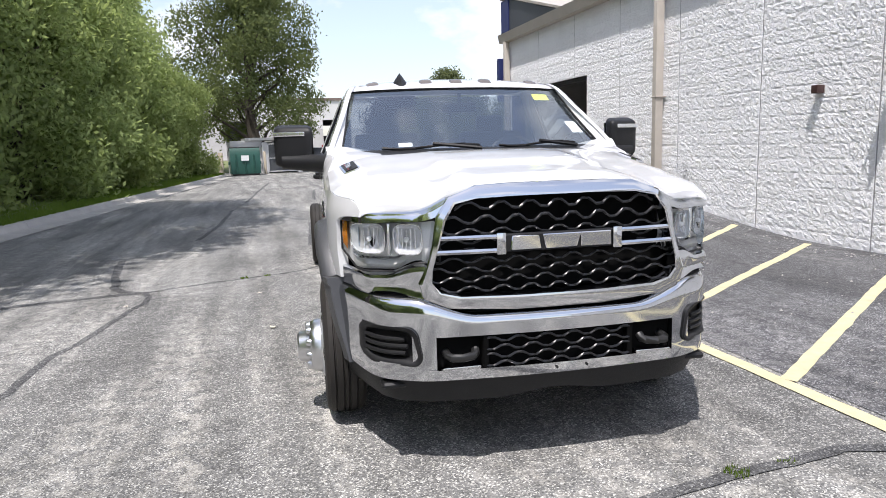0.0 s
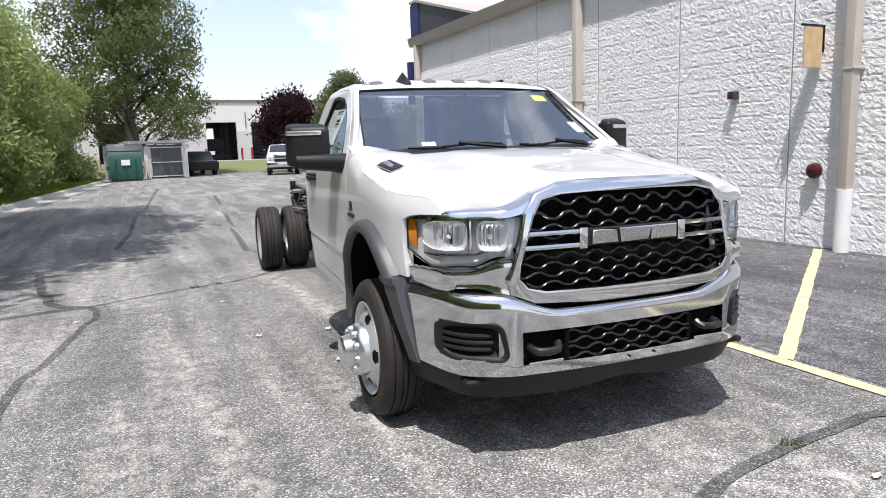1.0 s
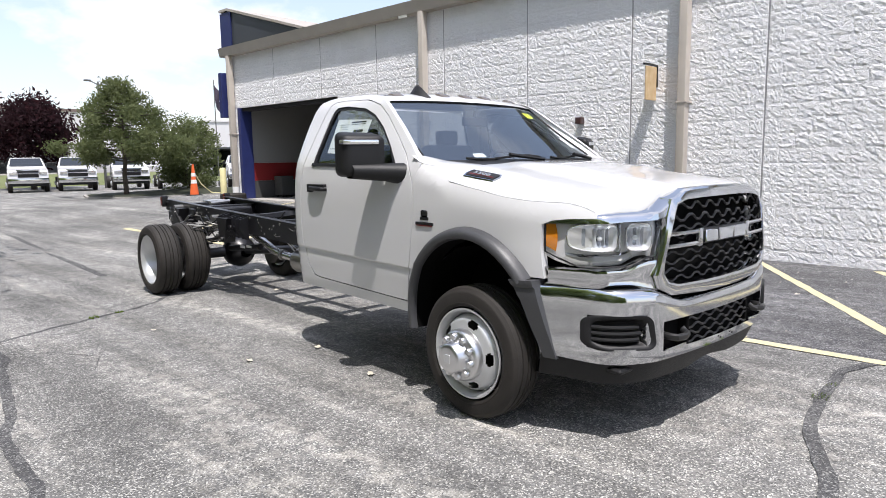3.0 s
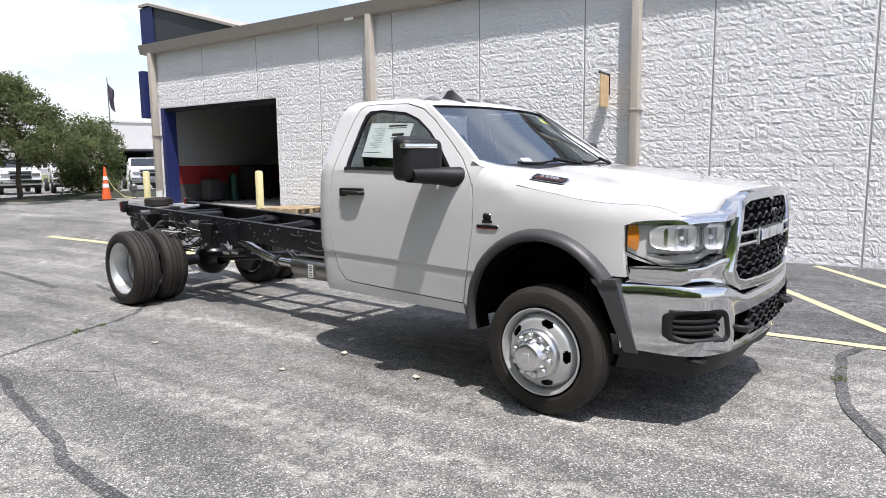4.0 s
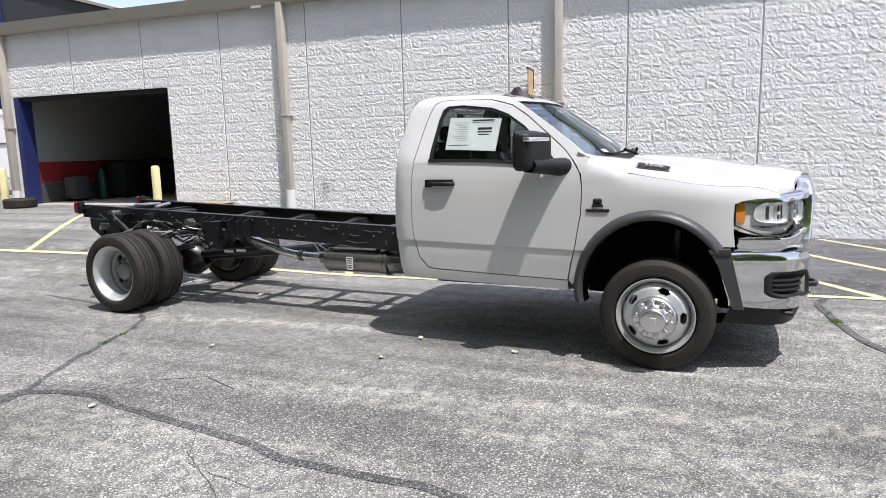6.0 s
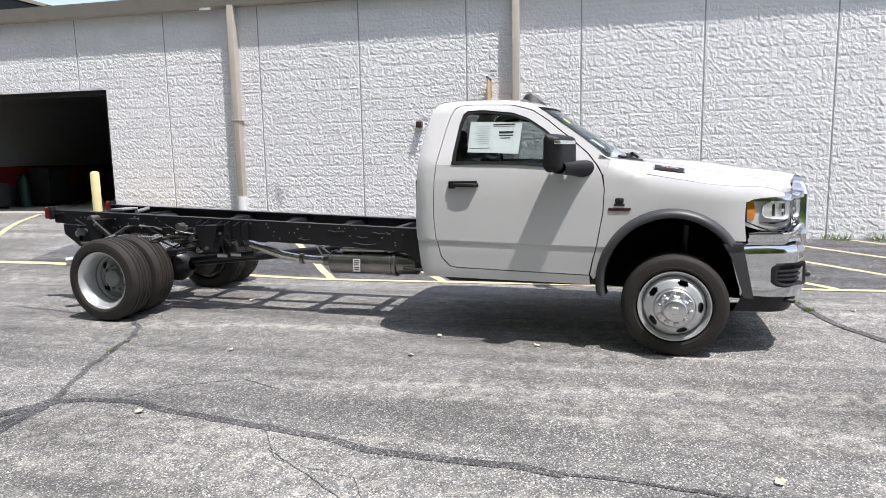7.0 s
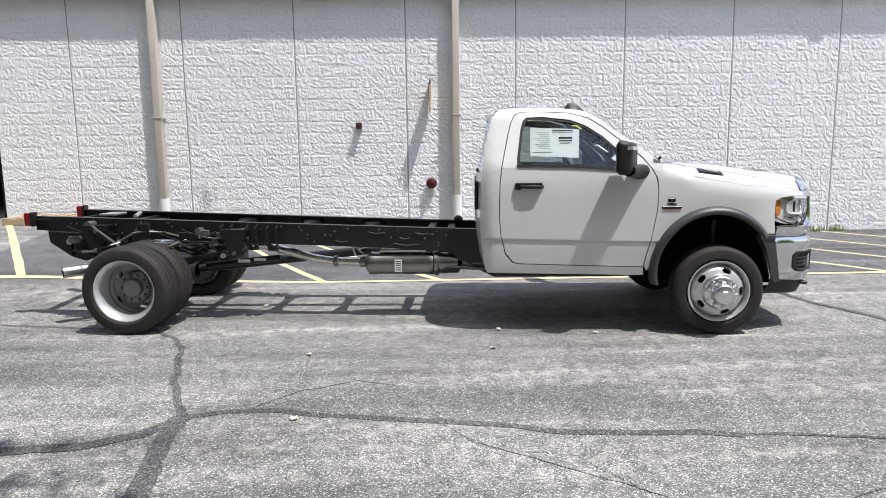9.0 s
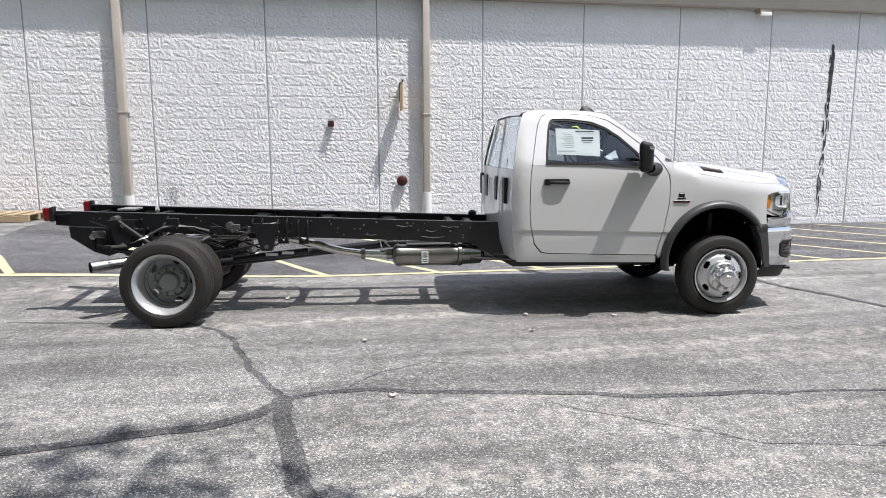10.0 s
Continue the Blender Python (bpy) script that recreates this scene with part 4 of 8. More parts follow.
def build_front():
    # hood
    b = bmesh.new()
    us = [-1, -0.985, -0.96, -0.92, -0.87, -0.81, -0.74, -0.66, -0.58, -0.52, -0.46, -0.40, -0.35, -0.28, -0.14]
    us = us + [0] + [-u for u in us[::-1]]
    rows = []
    for k in range(19):
        v = k / 18
        row = []
        for u in us:
            l0 = u * 0.945
            s0 = hood_edge(l0)
            s1 = 0.215 + 0.04 * (1 - abs(u) ** 2.0)
            s = s0 + (s1 - s0) * v
            l = u * hood_out(s)
            row.append((-l, s, hood_top(l, s)))
        rows.append(row)
    loft(b, rows)
    bmesh.ops.recalc_face_normals(b, faces=b.faces)
    if sum(f.normal.z for f in b.faces) < 0:
        bmesh.ops.reverse_faces(b, faces=b.faces)
    r = bmesh.ops.extrude_edge_only(b, edges=[e for e in b.edges if e.is_boundary])
    for v in r["geom"]:
        if isinstance(v, bmesh.types.BMVert):
            v.co.z -= 0.055 if v.co.y < hood_edge(v.co.x) + 0.012 else 0.03
            v.co.x *= 0.985
    # unseen box added to keep sunlight from leaking through the nose
    part("engine_cover", boxed(-0.80, 0.80, -0.72, 0.5, 1.02, 1.10, 0.02), FRAMEBLK, TRUCK, "unseen black box added under the hood to stop light leaks")
    hood = part("hood", b, PAINT, TRUCK, "white hood with a raised middle", 40)
    def flare_at(r, a):
        ex = 1.0 - 0.10 * max(0.0, -math.cos(a) - 0.2) * (0.2 if math.sin(a) > 0 else 0.6)
        return (0.03 + r * 0.93 * math.cos(a) * ex, 0.535 + r * 0.975 * math.sin(a) * (1.0 if math.sin(a) > 0 else 0.9))
    arch = [flare_at(0.56, math.radians(a)) for a in range(142, 3, -9)] + [(0.565, 0.575)]
    for side in (1, -1):
        top = []
        for k in range(13):
            s = 0.205 - 0.94 * k / 12
            top.append((s, seam_z(s)))
        fend = [(0.538, 0.85), (0.498, 1.07), (0.49, 1.25), (0.500, 1.34)] + [(0.503, 1.40), (0.497, 1.455), (0.448, 1.468), (0.36, 1.453), (0.29, 1.428), (0.25, 1.395), (0.210, top[0][1])] + top[1:] + [(-0.735, 1.188), (-0.60, 1.182), (-0.52, 1.172), (-0.470, 1.15), (-0.465, 1.04), (-0.472, 0.95), (-0.482, 0.868)] + arch + [(0.588, 0.612)]
        fender = part("fender", panel(fend, side, 0.045, 0.0, 0.035, fender_w), PAINT, TRUCK)
        # flare round the wheel
        ang = [math.radians(-14 + 159 * k / 22) for k in range(23)]
        rows = []
        for j, (r, off) in enumerate(((0.590, 0.0), (0.582, 0.032), (0.563, 0.056), (0.540, 0.062), (0.524, 0.054), (0.516, 0.02), (0.516, 0.02), (0.505, -0.10))):
            row = []
            for a in ang:
                s, z = flare_at(r, a)
                row.append((-side * (wide(max(-0.45, s), max(0.62, z)) + off), s, max(0.44, z)))
            rows.append(row)
        b = bmesh.new()
        loft(b, rows[:6])
        bmesh.ops.recalc_face_normals(b, faces=b.faces)
        flare = part("wheel_flare", b, GREYPL, TRUCK, "grey plastic wheel-arch flare", 50)
        # inner edge of the same flare, blackened to paint the arch's shade
        b = bmesh.new()
        loft(b, rows[6:])
        part("flare_lip", b, DEEPBLACK, flare, "inner flare lip coloured near-black for the arch's shade")
        # corner cladding under the lamp
        b = panel([(-0.322, 0.858), (-0.455, 0.860), (-0.50, 0.66), (-0.55, 0.45), (-0.485, 0.45), (-0.435, 0.60), (-0.385, 0.75)], side, 0.12, 0.058)
        part("corner_cladding", b, GREYPL, TRUCK, "grey plastic corner cladding")
        # engine badge on fender and hood: plain shapes
        xo = -side * (wide(0.39, 1.12) + 0.006)
        b = boxed(min(xo, xo + side * 0.012), max(xo, xo + side * 0.012), 0.315, 0.465, 1.093, 1.113, 0.004)
        part("badge_bar", b, DARKCHROME, fender, "dark chrome badge bar with a red line")
        b = bmesh.new()
        box(b, min(xo, xo + side * 0.012), max(xo, xo + side * 0.012), 0.355, 0.425, 1.125, 1.145, 0.004)
        box(b, min(xo, xo + side * 0.012), max(xo, xo + side * 0.012), 0.362, 0.418, 1.145, 1.185, 0.008)
        part("badge_mark", b, DARKCHROME, fender, "dark chrome badge mark")
        b = boxed(min(xo, xo + side * 0.012) - 0.001 * side, max(xo, xo + side * 0.012) - 0.001 * side, 0.325, 0.455, 1.089, 1.094)
        part("badge_stripe", b, REDPL, fender, "thin red badge line")
        hb = new("hood_badge")
        hb.parent = TRUCK
        def plate(pts, up):
            q = bmesh.new()
            top_v = [q.verts.new((-side * l, s, hood_z(l, s) + up)) for s, l in pts]
            low_v = [q.verts.new((-side * l, s, hood_z(l, s) - 0.01)) for s, l in pts]
            q.faces.new(top_v)
            for k in range(len(pts)):
                q.faces.new((top_v[k], top_v[(k + 1) % len(pts)], low_v[(k + 1) % len(pts)], low_v[k]))
            bmesh.ops.recalc_face_normals(q, faces=q.faces)
            return q
        part("badge_frame", plate([(0.165, 0.79), (0.175, 0.84), (0.165, 0.872), (-0.055, 0.855), (-0.065, 0.80), (-0.05, 0.775)], 0.008), CHROME, hb, "chrome badge surround")
        part("badge_plate", plate([(0.155, 0.797), (0.16, 0.838), (0.155, 0.863), (-0.045, 0.847), (-0.052, 0.803), (-0.042, 0.783)], 0.011), BLACKPL, hb, "black badge plate")
        text = bpy.data.curves.new("badge_number", "FONT")
        text.body, text.size, text.extrude, text.offset = "5500", 0.048, 0.0015, 0.001
        text.align_x = text.align_y = "CENTER"
        text.space_character = 1.12
        holder = bpy.data.objects.new("badge_number", text)
        glyphs = holder.to_mesh()
        q = bmesh.new()
        q.from_mesh(glyphs)
        holder.to_mesh_clear()
        bpy.data.objects.remove(holder)
        for v in q.verts:
            s, l = 0.052 - v.co.x * 1.18, 0.831 - v.co.y * 0.72
            if side < 0:
                s, l = 0.052 + v.co.x * 1.18, 0.831 - v.co.y * 0.72
            v.co = (-side * l, s, hood_z(l, s) + 0.0195 + v.co.z)
        part("badge_number", q, BRIGHT, hb, "pale raised model number")
        part("badge_stripe", plate([(0.14, 0.840), (0.14, 0.849), (-0.035, 0.835), (-0.035, 0.828)], 0.0125), REDPL, hb, "dark red badge strip")
        tagged(hb, label="black badge with chrome surround and red strip")


build_cab()
build_front()


def nose(l):
    """How far the front face falls back at a half-width."""
    a = abs(l)
    return -0.945 + 0.05 * (a / 0.6) ** 2


def sheet(rects, fn, cell=0.05, thick=0.03):
    """One curved sheet out of rectangles in (l, z), placed by fn, with its edges turned back."""
    bm = bmesh.new()
    us = sorted({u for r in rects for u in r[:2]})
    vs = sorted({v for r in rects for v in r[2:]})

    def fine(vals):
        out = []
        for a, b in zip(vals, vals[1:]):
            n = max(1, int((b - a) / cell + 0.5))
            out += [a + (b - a) * k / n for k in range(n)]
        return out + [vals[-1]]
    us, vs = fine(us), fine(vs)
    made = {}

    def vert(i, j):
        if (i, j) not in made:
            made[i, j] = bm.verts.new(fn(us[i], vs[j]))
        return made[i, j]
    for i in range(len(us) - 1):
        for j in range(len(vs) - 1):
            cu, cv = (us[i] + us[i + 1]) / 2, (vs[j] + vs[j + 1]) / 2
            if any(r[0] < cu < r[1] and r[2] < cv < r[3] for r in rects):
                bm.faces.new((vert(i, j), vert(i + 1, j), vert(i + 1, j + 1), vert(i, j + 1)))
    bmesh.ops.recalc_face_normals(bm, faces=bm.faces)
    if sum(f.normal.y for f in bm.faces) > 0:
        bmesh.ops.reverse_faces(bm, faces=bm.faces)
    r = bmesh.ops.extrude_edge_only(bm, edges=[e for e in bm.edges if e.is_boundary])
    for v in r["geom"]:
        if isinstance(v, bmesh.types.BMVert):
            v.co.y += thick
    return bm


def band(inner, outer, fn, lifts=((0.0, 0.0), (0.25, -0.02), (0.6, -0.02), (1.0, 0.0))):
    """A rounded frame between two outlines of (l, z)."""
    b = bmesh.new()
    rows = []
    for k, up in lifts:
        row = []
        for p, q in zip(inner, outer):
            l, z = p[0] + (q[0] - p[0]) * k, p[1] + (q[1] - p[1]) * k
            row.append((-l, fn(l, z) + up, z))
        rows.append(row + [row[0]])
    loft(b, rows)
    bmesh.ops.remove_doubles(b, verts=b.verts, dist=1e-5)
    bmesh.ops.recalc_face_normals(b, faces=b.faces)
    return b


def both(half):
    """A half outline from the top middle round to the bottom middle, mirrored."""
    return half + [(-l, z) for l, z in half[::-1] if abs(l) > 1e-6]


GRILLE_IN = both([(0.0, 1.234), (0.20, 1.233), (0.35, 1.228), (0.425, 1.212), (0.462, 1.165), (0.494, 1.06), (0.522, 0.96), (0.524, 0.900), (0.485, 0.858), (0.41, 0.842), (0.20, 0.838), (0.0, 0.838)])
GRILLE_OUT = both([(0.0, 1.296), (0.22, 1.295), (0.345, 1.289), (0.450, 1.244), (0.508, 1.180), (0.527, 1.06), (0.553, 0.965), (0.582, 0.895), (0.565, 0.83), (0.46, 0.785), (0.20, 0.768), (0.0, 0.768)])


def inside(poly, x, y):
    hit, j = False, len(poly) - 1
    for i in range(len(poly)):
        (xi, yi), (xj, yj) = poly[i], poly[j]
        if (yi > y) != (yj > y) and x < (xj - xi) * (y - yi) / (yj - yi) + xi:
            hit = not hit
        j = i
    return hit


def mesh_bars(poly, z0, z1, gap, period, s_of, r):
    """Wavy bars that meet as a honeycomb, clipped to an outline."""
    out = []
    j, z = 0, z0
    while z < z1:
        b = bmesh.new()
        run = []
        n = int(1.2 / (period / 8))
        for k in range(n + 1):
            l = 0.6 - 1.2 * k / n
            ph = ((l / period) + (0.5 if j % 2 else 0)) % 1.0
            tri = (abs(ph * 2 - 1) * 2 - 1) * 1.9
            zz = z + gap * 0.24 * max(-1.0, min(1.0, tri))
            if inside(poly, l, zz):
                run.append((-l, s_of(l), zz))
            else:
                if len(run) > 2:
                    bent(b, run, r, 6)
                run = []
        if len(run) > 2:
            bent(b, run, r, 6)
        if b.verts:
            out.append(b)
        else:
            b.free()
        z += gap
        j += 1
    return out


def build_grille():
    g = new("grille")
    g.parent = TRUCK
    fn = lambda l, z: nose(l) + 0.10 * max(0.0, z - 1.20)
    part("grille_surround", band(GRILLE_IN, GRILLE_OUT, fn, ((0.0, 0.05), (0.015, 0.004), (0.10, -0.016), (0.30, -0.019), (0.80, -0.016), (0.97, -0.010), (1.0, 0.002), (1.01, 0.05))), CHROME, g, "chrome grille surround", 22)
    # near-black sheet paints the shade behind the grille opening
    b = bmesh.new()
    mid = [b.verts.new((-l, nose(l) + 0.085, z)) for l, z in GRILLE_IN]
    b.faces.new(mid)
    part("grille_backing", b, DEEPBLACK, g, "near-black sheet standing for the shade behind the grille")
    for bars in mesh_bars(GRILLE_IN, 0.862, 1.232, 0.043, 0.125, lambda l: nose(l) + 0.012, 0.0053):
        part("grille_bar", bars, GLOSSBLACK, g, "gloss black honeycomb bar")
    for side in (1, -1):
        b = bmesh.new()
        for za, zb in ((1.083, 1.108), (1.020, 1.046)):
            rows = []
            for k in range(7):
                l = 0.262 + (0.505 - 0.262) * k / 6
                s = nose(l) - 0.012
                rows.append([(-side * l, s + 0.03, za), (-side * l, s, za + 0.003), (-side * l, s - 0.004, (za + zb) / 2), (-side * l, s, zb - 0.003), (-side * l, s + 0.03, zb)])
            loft(b, rows)
        box(b, -side * 0.262 - 0.02, -side * 0.262 + 0.02, nose(0.26) - 0.016, nose(0.26) + 0.02, 1.014, 1.112, 0.006, 2)
        bmesh.ops.recalc_face_normals(b, faces=b.faces)
        part("grille_bracket", b, CHROME, g, "chrome bracket bar beside the emblem")
    # emblem: three plain chrome shapes on a dark bar
    part("emblem_bar", boxed(-0.245, 0.245, nose(0.2) - 0.004, nose(0) + 0.03, 1.022, 1.104, 0.006), GLOSSBLACK, g, "black emblem bar")
    for l0, l1, k in ((0.225, 0.085, 0.012), (0.068, -0.075, -0.02), (-0.092, -0.232, 0.0)):
        b = bmesh.new()
        y0 = nose(0.2) - 0.018
        prism(b, [(-l0, 1.030), (-l1, 1.030), (-l1 - k, 1.097), (-l0 + k * 0.6, 1.097)], y0, y0 + 0.025, "y")
        bmesh.ops.bevel(b, geom=b.edges[:], offset=0.004, segments=1, affect="EDGES")
        part("emblem", b, CHROME, g, "plain chrome emblem block")
    # brow over each headlamp and the tray under it
    for side in (1, -1):
        rows, rows2 = [], []
        for k in range(13):
            l = 0.44 + 0.467 * k / 12
            s = lamp_s(l) - 0.015
            zt = front_z(l) - 0.006
            rows.append([(-side * l, s + 0.06, zt), (-side * l, s + 0.012, zt - 0.002), (-side * l, s - 0.006, zt - 0.018), (-side * l, s - 0.004, zt - 0.044), (-side * l, s + 0.05, zt - 0.052)])
            l = 0.535 + 0.372 * k / 12
            s = lamp_s(l) - 0.015
            zb = 0.965 - 0.045 * step(0.58, 0.72, l)
            zl = 0.80 + 0.035 * step(0.5, 0.7, l)
            rows2.append([(-side * l, s + 0.05, zb + 0.012), (-side * l, s - 0.002, zb + 0.004), (-side * l, s - 0.008, zb - 0.02), (-side * l, s + 0.004, (zb + zl) / 2), (-side * l, s - 0.006, zl + 0.02), (-side * l, s + 0.03, zl)])
        b = bmesh.new()
        loft(b, rows)
        bmesh.ops.recalc_face_normals(b, faces=b.faces)
        part("lamp_brow", b, CHROME, g, "chrome brow over the headlamp", 50)
        b = bmesh.new()
        loft(b, rows2)
        bmesh.ops.recalc_face_normals(b, faces=b.faces)
        part("lamp_tray", b, CHROME, g, "chrome tray under the headlamp", 50)


def lamp_s(l):
    return -0.895 + 0.05 * step(0.45, 0.70, l) + 0.09 * step(0.58, 0.83, l) + 0.28 * step(0.80, 0.915, l) ** 1.2


def build_headlamp(side):
    h = new("headlamp")
    h.parent = TRUCK
    tagged(h, label="clear headlamp with chrome reflectors and an amber side marker")
    top = lambda l: 1.172 - 0.01 * step(0.5, 0.95, l)
    low = lambda l: 0.985 - 0.045 * step(0.57, 0.68, l) + 0.07 * step(0.85, 0.905, l)

    def skin(l0, l1, back, n=18, zt=top, zb=low, m=6):
        b = bmesh.new()
        rows = []
        for k in range(n + 1):
            l = l0 + (l1 - l0) * k / n
            rows.append([(-side * l, lamp_s(l) + back + 0.012 * (2 * j / m - 1) ** 2, zb(l) + (zt(l) - zb(l)) * j / m) for j in range(m + 1)])
        loft(b, rows)
        bmesh.ops.recalc_face_normals(b, faces=b.faces)
        return b
    part("housing", skin(0.49, 0.895, 0.060), LAMPBACK, h, "grey lamp housing")
    lens = part("lens", skin(0.485, 0.905, 0.0), LENS, h, "clear lamp lens")
    lens.visible_shadow = False
    b = bmesh.new()
    edge = [0.487 + 0.417 * k / 16 for k in range(17)]
    loop = [(-side * l, lamp_s(l) + 0.008, top(l)) for l in edge] + [(-side * l, lamp_s(l) + 0.008, low(l)) for l in edge[::-1]]
    bent(b, loop + loop[:1], 0.0055, 6, False)
    part("lamp_trim", b, BLACKPL, h, "black lamp gasket")
    part("inner_bezel", skin(0.49, 0.86, 0.045, zt=lambda l: low(l) + 0.062, zb=lambda l: low(l) + 0.048, m=2), CHROME, h, "chrome divider")
    part("bezel", skin(0.50, 0.555, 0.03), LENSCLEAR, h, "bright inner bezel")
    squared = lambda a, e: math.copysign(abs(math.cos(a)) ** e, math.cos(a))
    for lc, wide_l in ((0.795, 0.072), (0.618, 0.060)):
        def ringed(k, d):
            out = []
            for j in range(25):
                l = lc + wide_l * k * squared(2 * math.pi * j / 24, 0.5)
                out.append((-side * l, lamp_s(l) + d, 1.088 + 0.068 * k * squared(2 * math.pi * j / 24 - math.pi / 2, 0.5)))
            return out
        b = bmesh.new()
        loft(b, [ringed(k, d) for k, d in ((1.0, 0.012), (0.92, 0.026), (0.74, 0.040), (0.5, 0.050), (0.22, 0.055), (0.02, 0.056))])
        bmesh.ops.recalc_face_normals(b, faces=b.faces)
        bowl = part("reflector", b, REFLECTOR, h, "chrome reflector bowl", 5)
        b = bmesh.new()
        bent(b, ringed(1.02, 0.010), 0.0028, 6)
        part("reflector_rim", b, BRIGHT, bowl, "bright reflector rim")
        for k in range(5):
            b = bmesh.new()
            l = lc + wide_l * (0.3 * k - 0.6)
            box(b, -side * l - 0.0018, -side * l + 0.0018, lamp_s(l) + 0.030, lamp_s(l) + 0.05, 1.045, 1.135)
            part("flute", b, REFLECTOR if k % 2 else CHROME, bowl, "reflector flute")
        b = bmesh.new()
        bmesh.ops.create_uvsphere(b, u_segments=16, v_segments=10, radius=0.013)
        bmesh.ops.translate(b, verts=b.verts, vec=(-side * lc, lamp_s(lc) + 0.036, 1.085))
        part("bulb", b, LENSCLEAR, bowl, "clear bulb")
    b = bmesh.new()
    box(b, -side * 0.70 - 0.010, -side * 0.70 + 0.010, lamp_s(0.70) + 0.018, lamp_s(0.70) + 0.06, 1.01, 1.16, 0.006, 2)
    part("divider", b, BRIGHT, h, "bright divider")
    part("turn_lamp", skin(0.62, 0.86, 0.05, zt=lambda l: low(l) + 0.045, zb=lambda l: low(l) + 0.006, m=2), LENSGREY, h, "clear turn lamp")
    part("side_marker", skin(0.881, 0.903, 0.008, n=6, zb=lambda l: low(l) + 0.03, zt=lambda l: top(l) - 0.012), AMBER, h, "amber side marker")


def bump_s(l):
    a = abs(l)
    return -1.02 + 0.045 * (a / 0.6) ** 2 + 0.05 * step(0.55, 0.80, a) + 0.46 * step(0.70, 0.985, a) ** 1.7


def slanted(sd, l0, l1, z0, z1, r, skew):
    """A rounded, slightly slanted outline of (l, z) on one side."""
    out = []
    for cl, cz, a0 in ((l1 - r, z1 - r, 0), (l0 + r, z1 - r, 90), (l0 + r, z0 + r, 180), (l1 - r, z0 + r, 270)):
        for k in range(6):
            a = radians(a0 + 18 * k)
            l, z = cl + r * math.cos(a), cz + r * math.sin(a)
            out.append((sd * (l - skew * (z1 - z) / (z1 - z0) * (l1 - l) / (l1 - l0) + skew * 0.5 * (z - z0) / (z1 - z0) * 0), z))
    return out


def bump_top(l):
    return 0.755 + 0.075 * step(0.36, 0.64, abs(l))


def build_bumper():
    bp = new("bumper")
    bp.parent = TRUCK

    def place(l, z):
        zz = z
        if z > 0.665:
            zz = 0.665 + (z - 0.665) / 0.085 * (bump_top(l) - 0.665)
        if abs(l) > 0.85:
            l -= math.copysign((abs(l) - 0.85) * 0.38 * (0.83 - zz) / 0.36, l)
        s = bump_s(l) + 0.035 * max(0.0, (z - 0.730) / 0.020) ** 2 + 0.4 * max(0.0, 0.52 - zz) ** 1.2
        return (-l, s, zz)
    rects = [(-0.955, 0.955, 0.688, 0.730), (-0.955, 0.955, 0.730, 0.742), (-0.955, 0.955, 0.742, 0.75), (-0.65, 0.65, 0.665, 0.688), (-0.955, 0.955, 0.47, 0.52)]
    for sd in (1, -1):
        q = lambda a, b: (min(sd * a, sd * b), max(sd * a, sd * b))
        rects += [(*q(0.55, 0.65), 0.52, 0.665), (*q(0.845, 0.955), 0.52, 0.688), (*q(0.65, 0.845), 0.52, 0.548)]
    # fog pockets reach a little into the top band
    face = sheet(rects, place, 0.026, 0.05)
    part("bumper_face", face, CHROME, bp, "polished chrome bumper", 50)
    for sd in (1, -1):
        # fog pocket
        ring = lambda g: slanted(sd, 0.632 + g, 0.858 - g, 0.538 + g, 0.714 - g, 0.045 - g * 0.5, 0.03)
        fog = part("fog_cover", band(ring(0.034), ring(0.0), lambda l, z: bump_s(l), ((0.0, 0.05), (0.25, 0.012), (0.6, -0.014), (0.9, -0.016), (1.0, 0.006))), BLACKPL, bp, "ribbed black fog-lamp cover", 60)
        b = bmesh.new()
        b.faces.new([b.verts.new((-l, bump_s(l) + 0.042, z)) for l, z in ring(0.03)])
        bmesh.ops.triangulate(b, faces=b.faces[:])
        part("fog_backing", b, BLACKPL, fog)
        for z, e in ((0.592, 0.01), (0.622, 0.0), (0.652, 0.012)):
            b = bmesh.new()
            bent(b, [(-sd * (0.665 + e + (0.165 - e) * k / 6), bump_s(0.665 + e + (0.165 - e) * k / 6) + 0.020, z) for k in range(7)], 0.010, 8)
            part("fog_rib", b, BLACKPL, fog)
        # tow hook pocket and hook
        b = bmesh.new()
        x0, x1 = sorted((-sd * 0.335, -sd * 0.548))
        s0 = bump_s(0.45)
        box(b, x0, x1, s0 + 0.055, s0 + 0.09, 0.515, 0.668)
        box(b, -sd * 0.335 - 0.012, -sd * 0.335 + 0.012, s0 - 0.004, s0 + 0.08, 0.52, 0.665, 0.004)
        # pocket coloured near-black so it reads as a shaded hollow
        part("hook_pocket", b, DEEPBLACK, bp, "tow-hook pocket coloured near-black for its shade")
        b = bmesh.new()
        bent(b, [(-sd * 0.505, s0 + 0.07, 0.590), (-sd * 0.505, s0 - 0.005, 0.587), (-sd * 0.49, s0 - 0.035, 0.585), (-sd * 0.445, s0 - 0.048, 0.585), (-sd * 0.40, s0 - 0.035, 0.587), (-sd * 0.385, s0 - 0.012, 0.592), (-sd * 0.383, s0 + 0.005, 0.605)], 0.018, 10)
        part("tow_hook", b, BLACKSTEEL, bp, "black steel tow hook")
        b = boxed(min(-sd * 0.36, -sd * 0.53), max(-sd * 0.36, -sd * 0.53), s0 - 0.012, s0 + 0.05, 0.520, 0.536, 0.006, 2)
        part("hook_plate", b, CHROME, bp, "chrome plate under the hook")
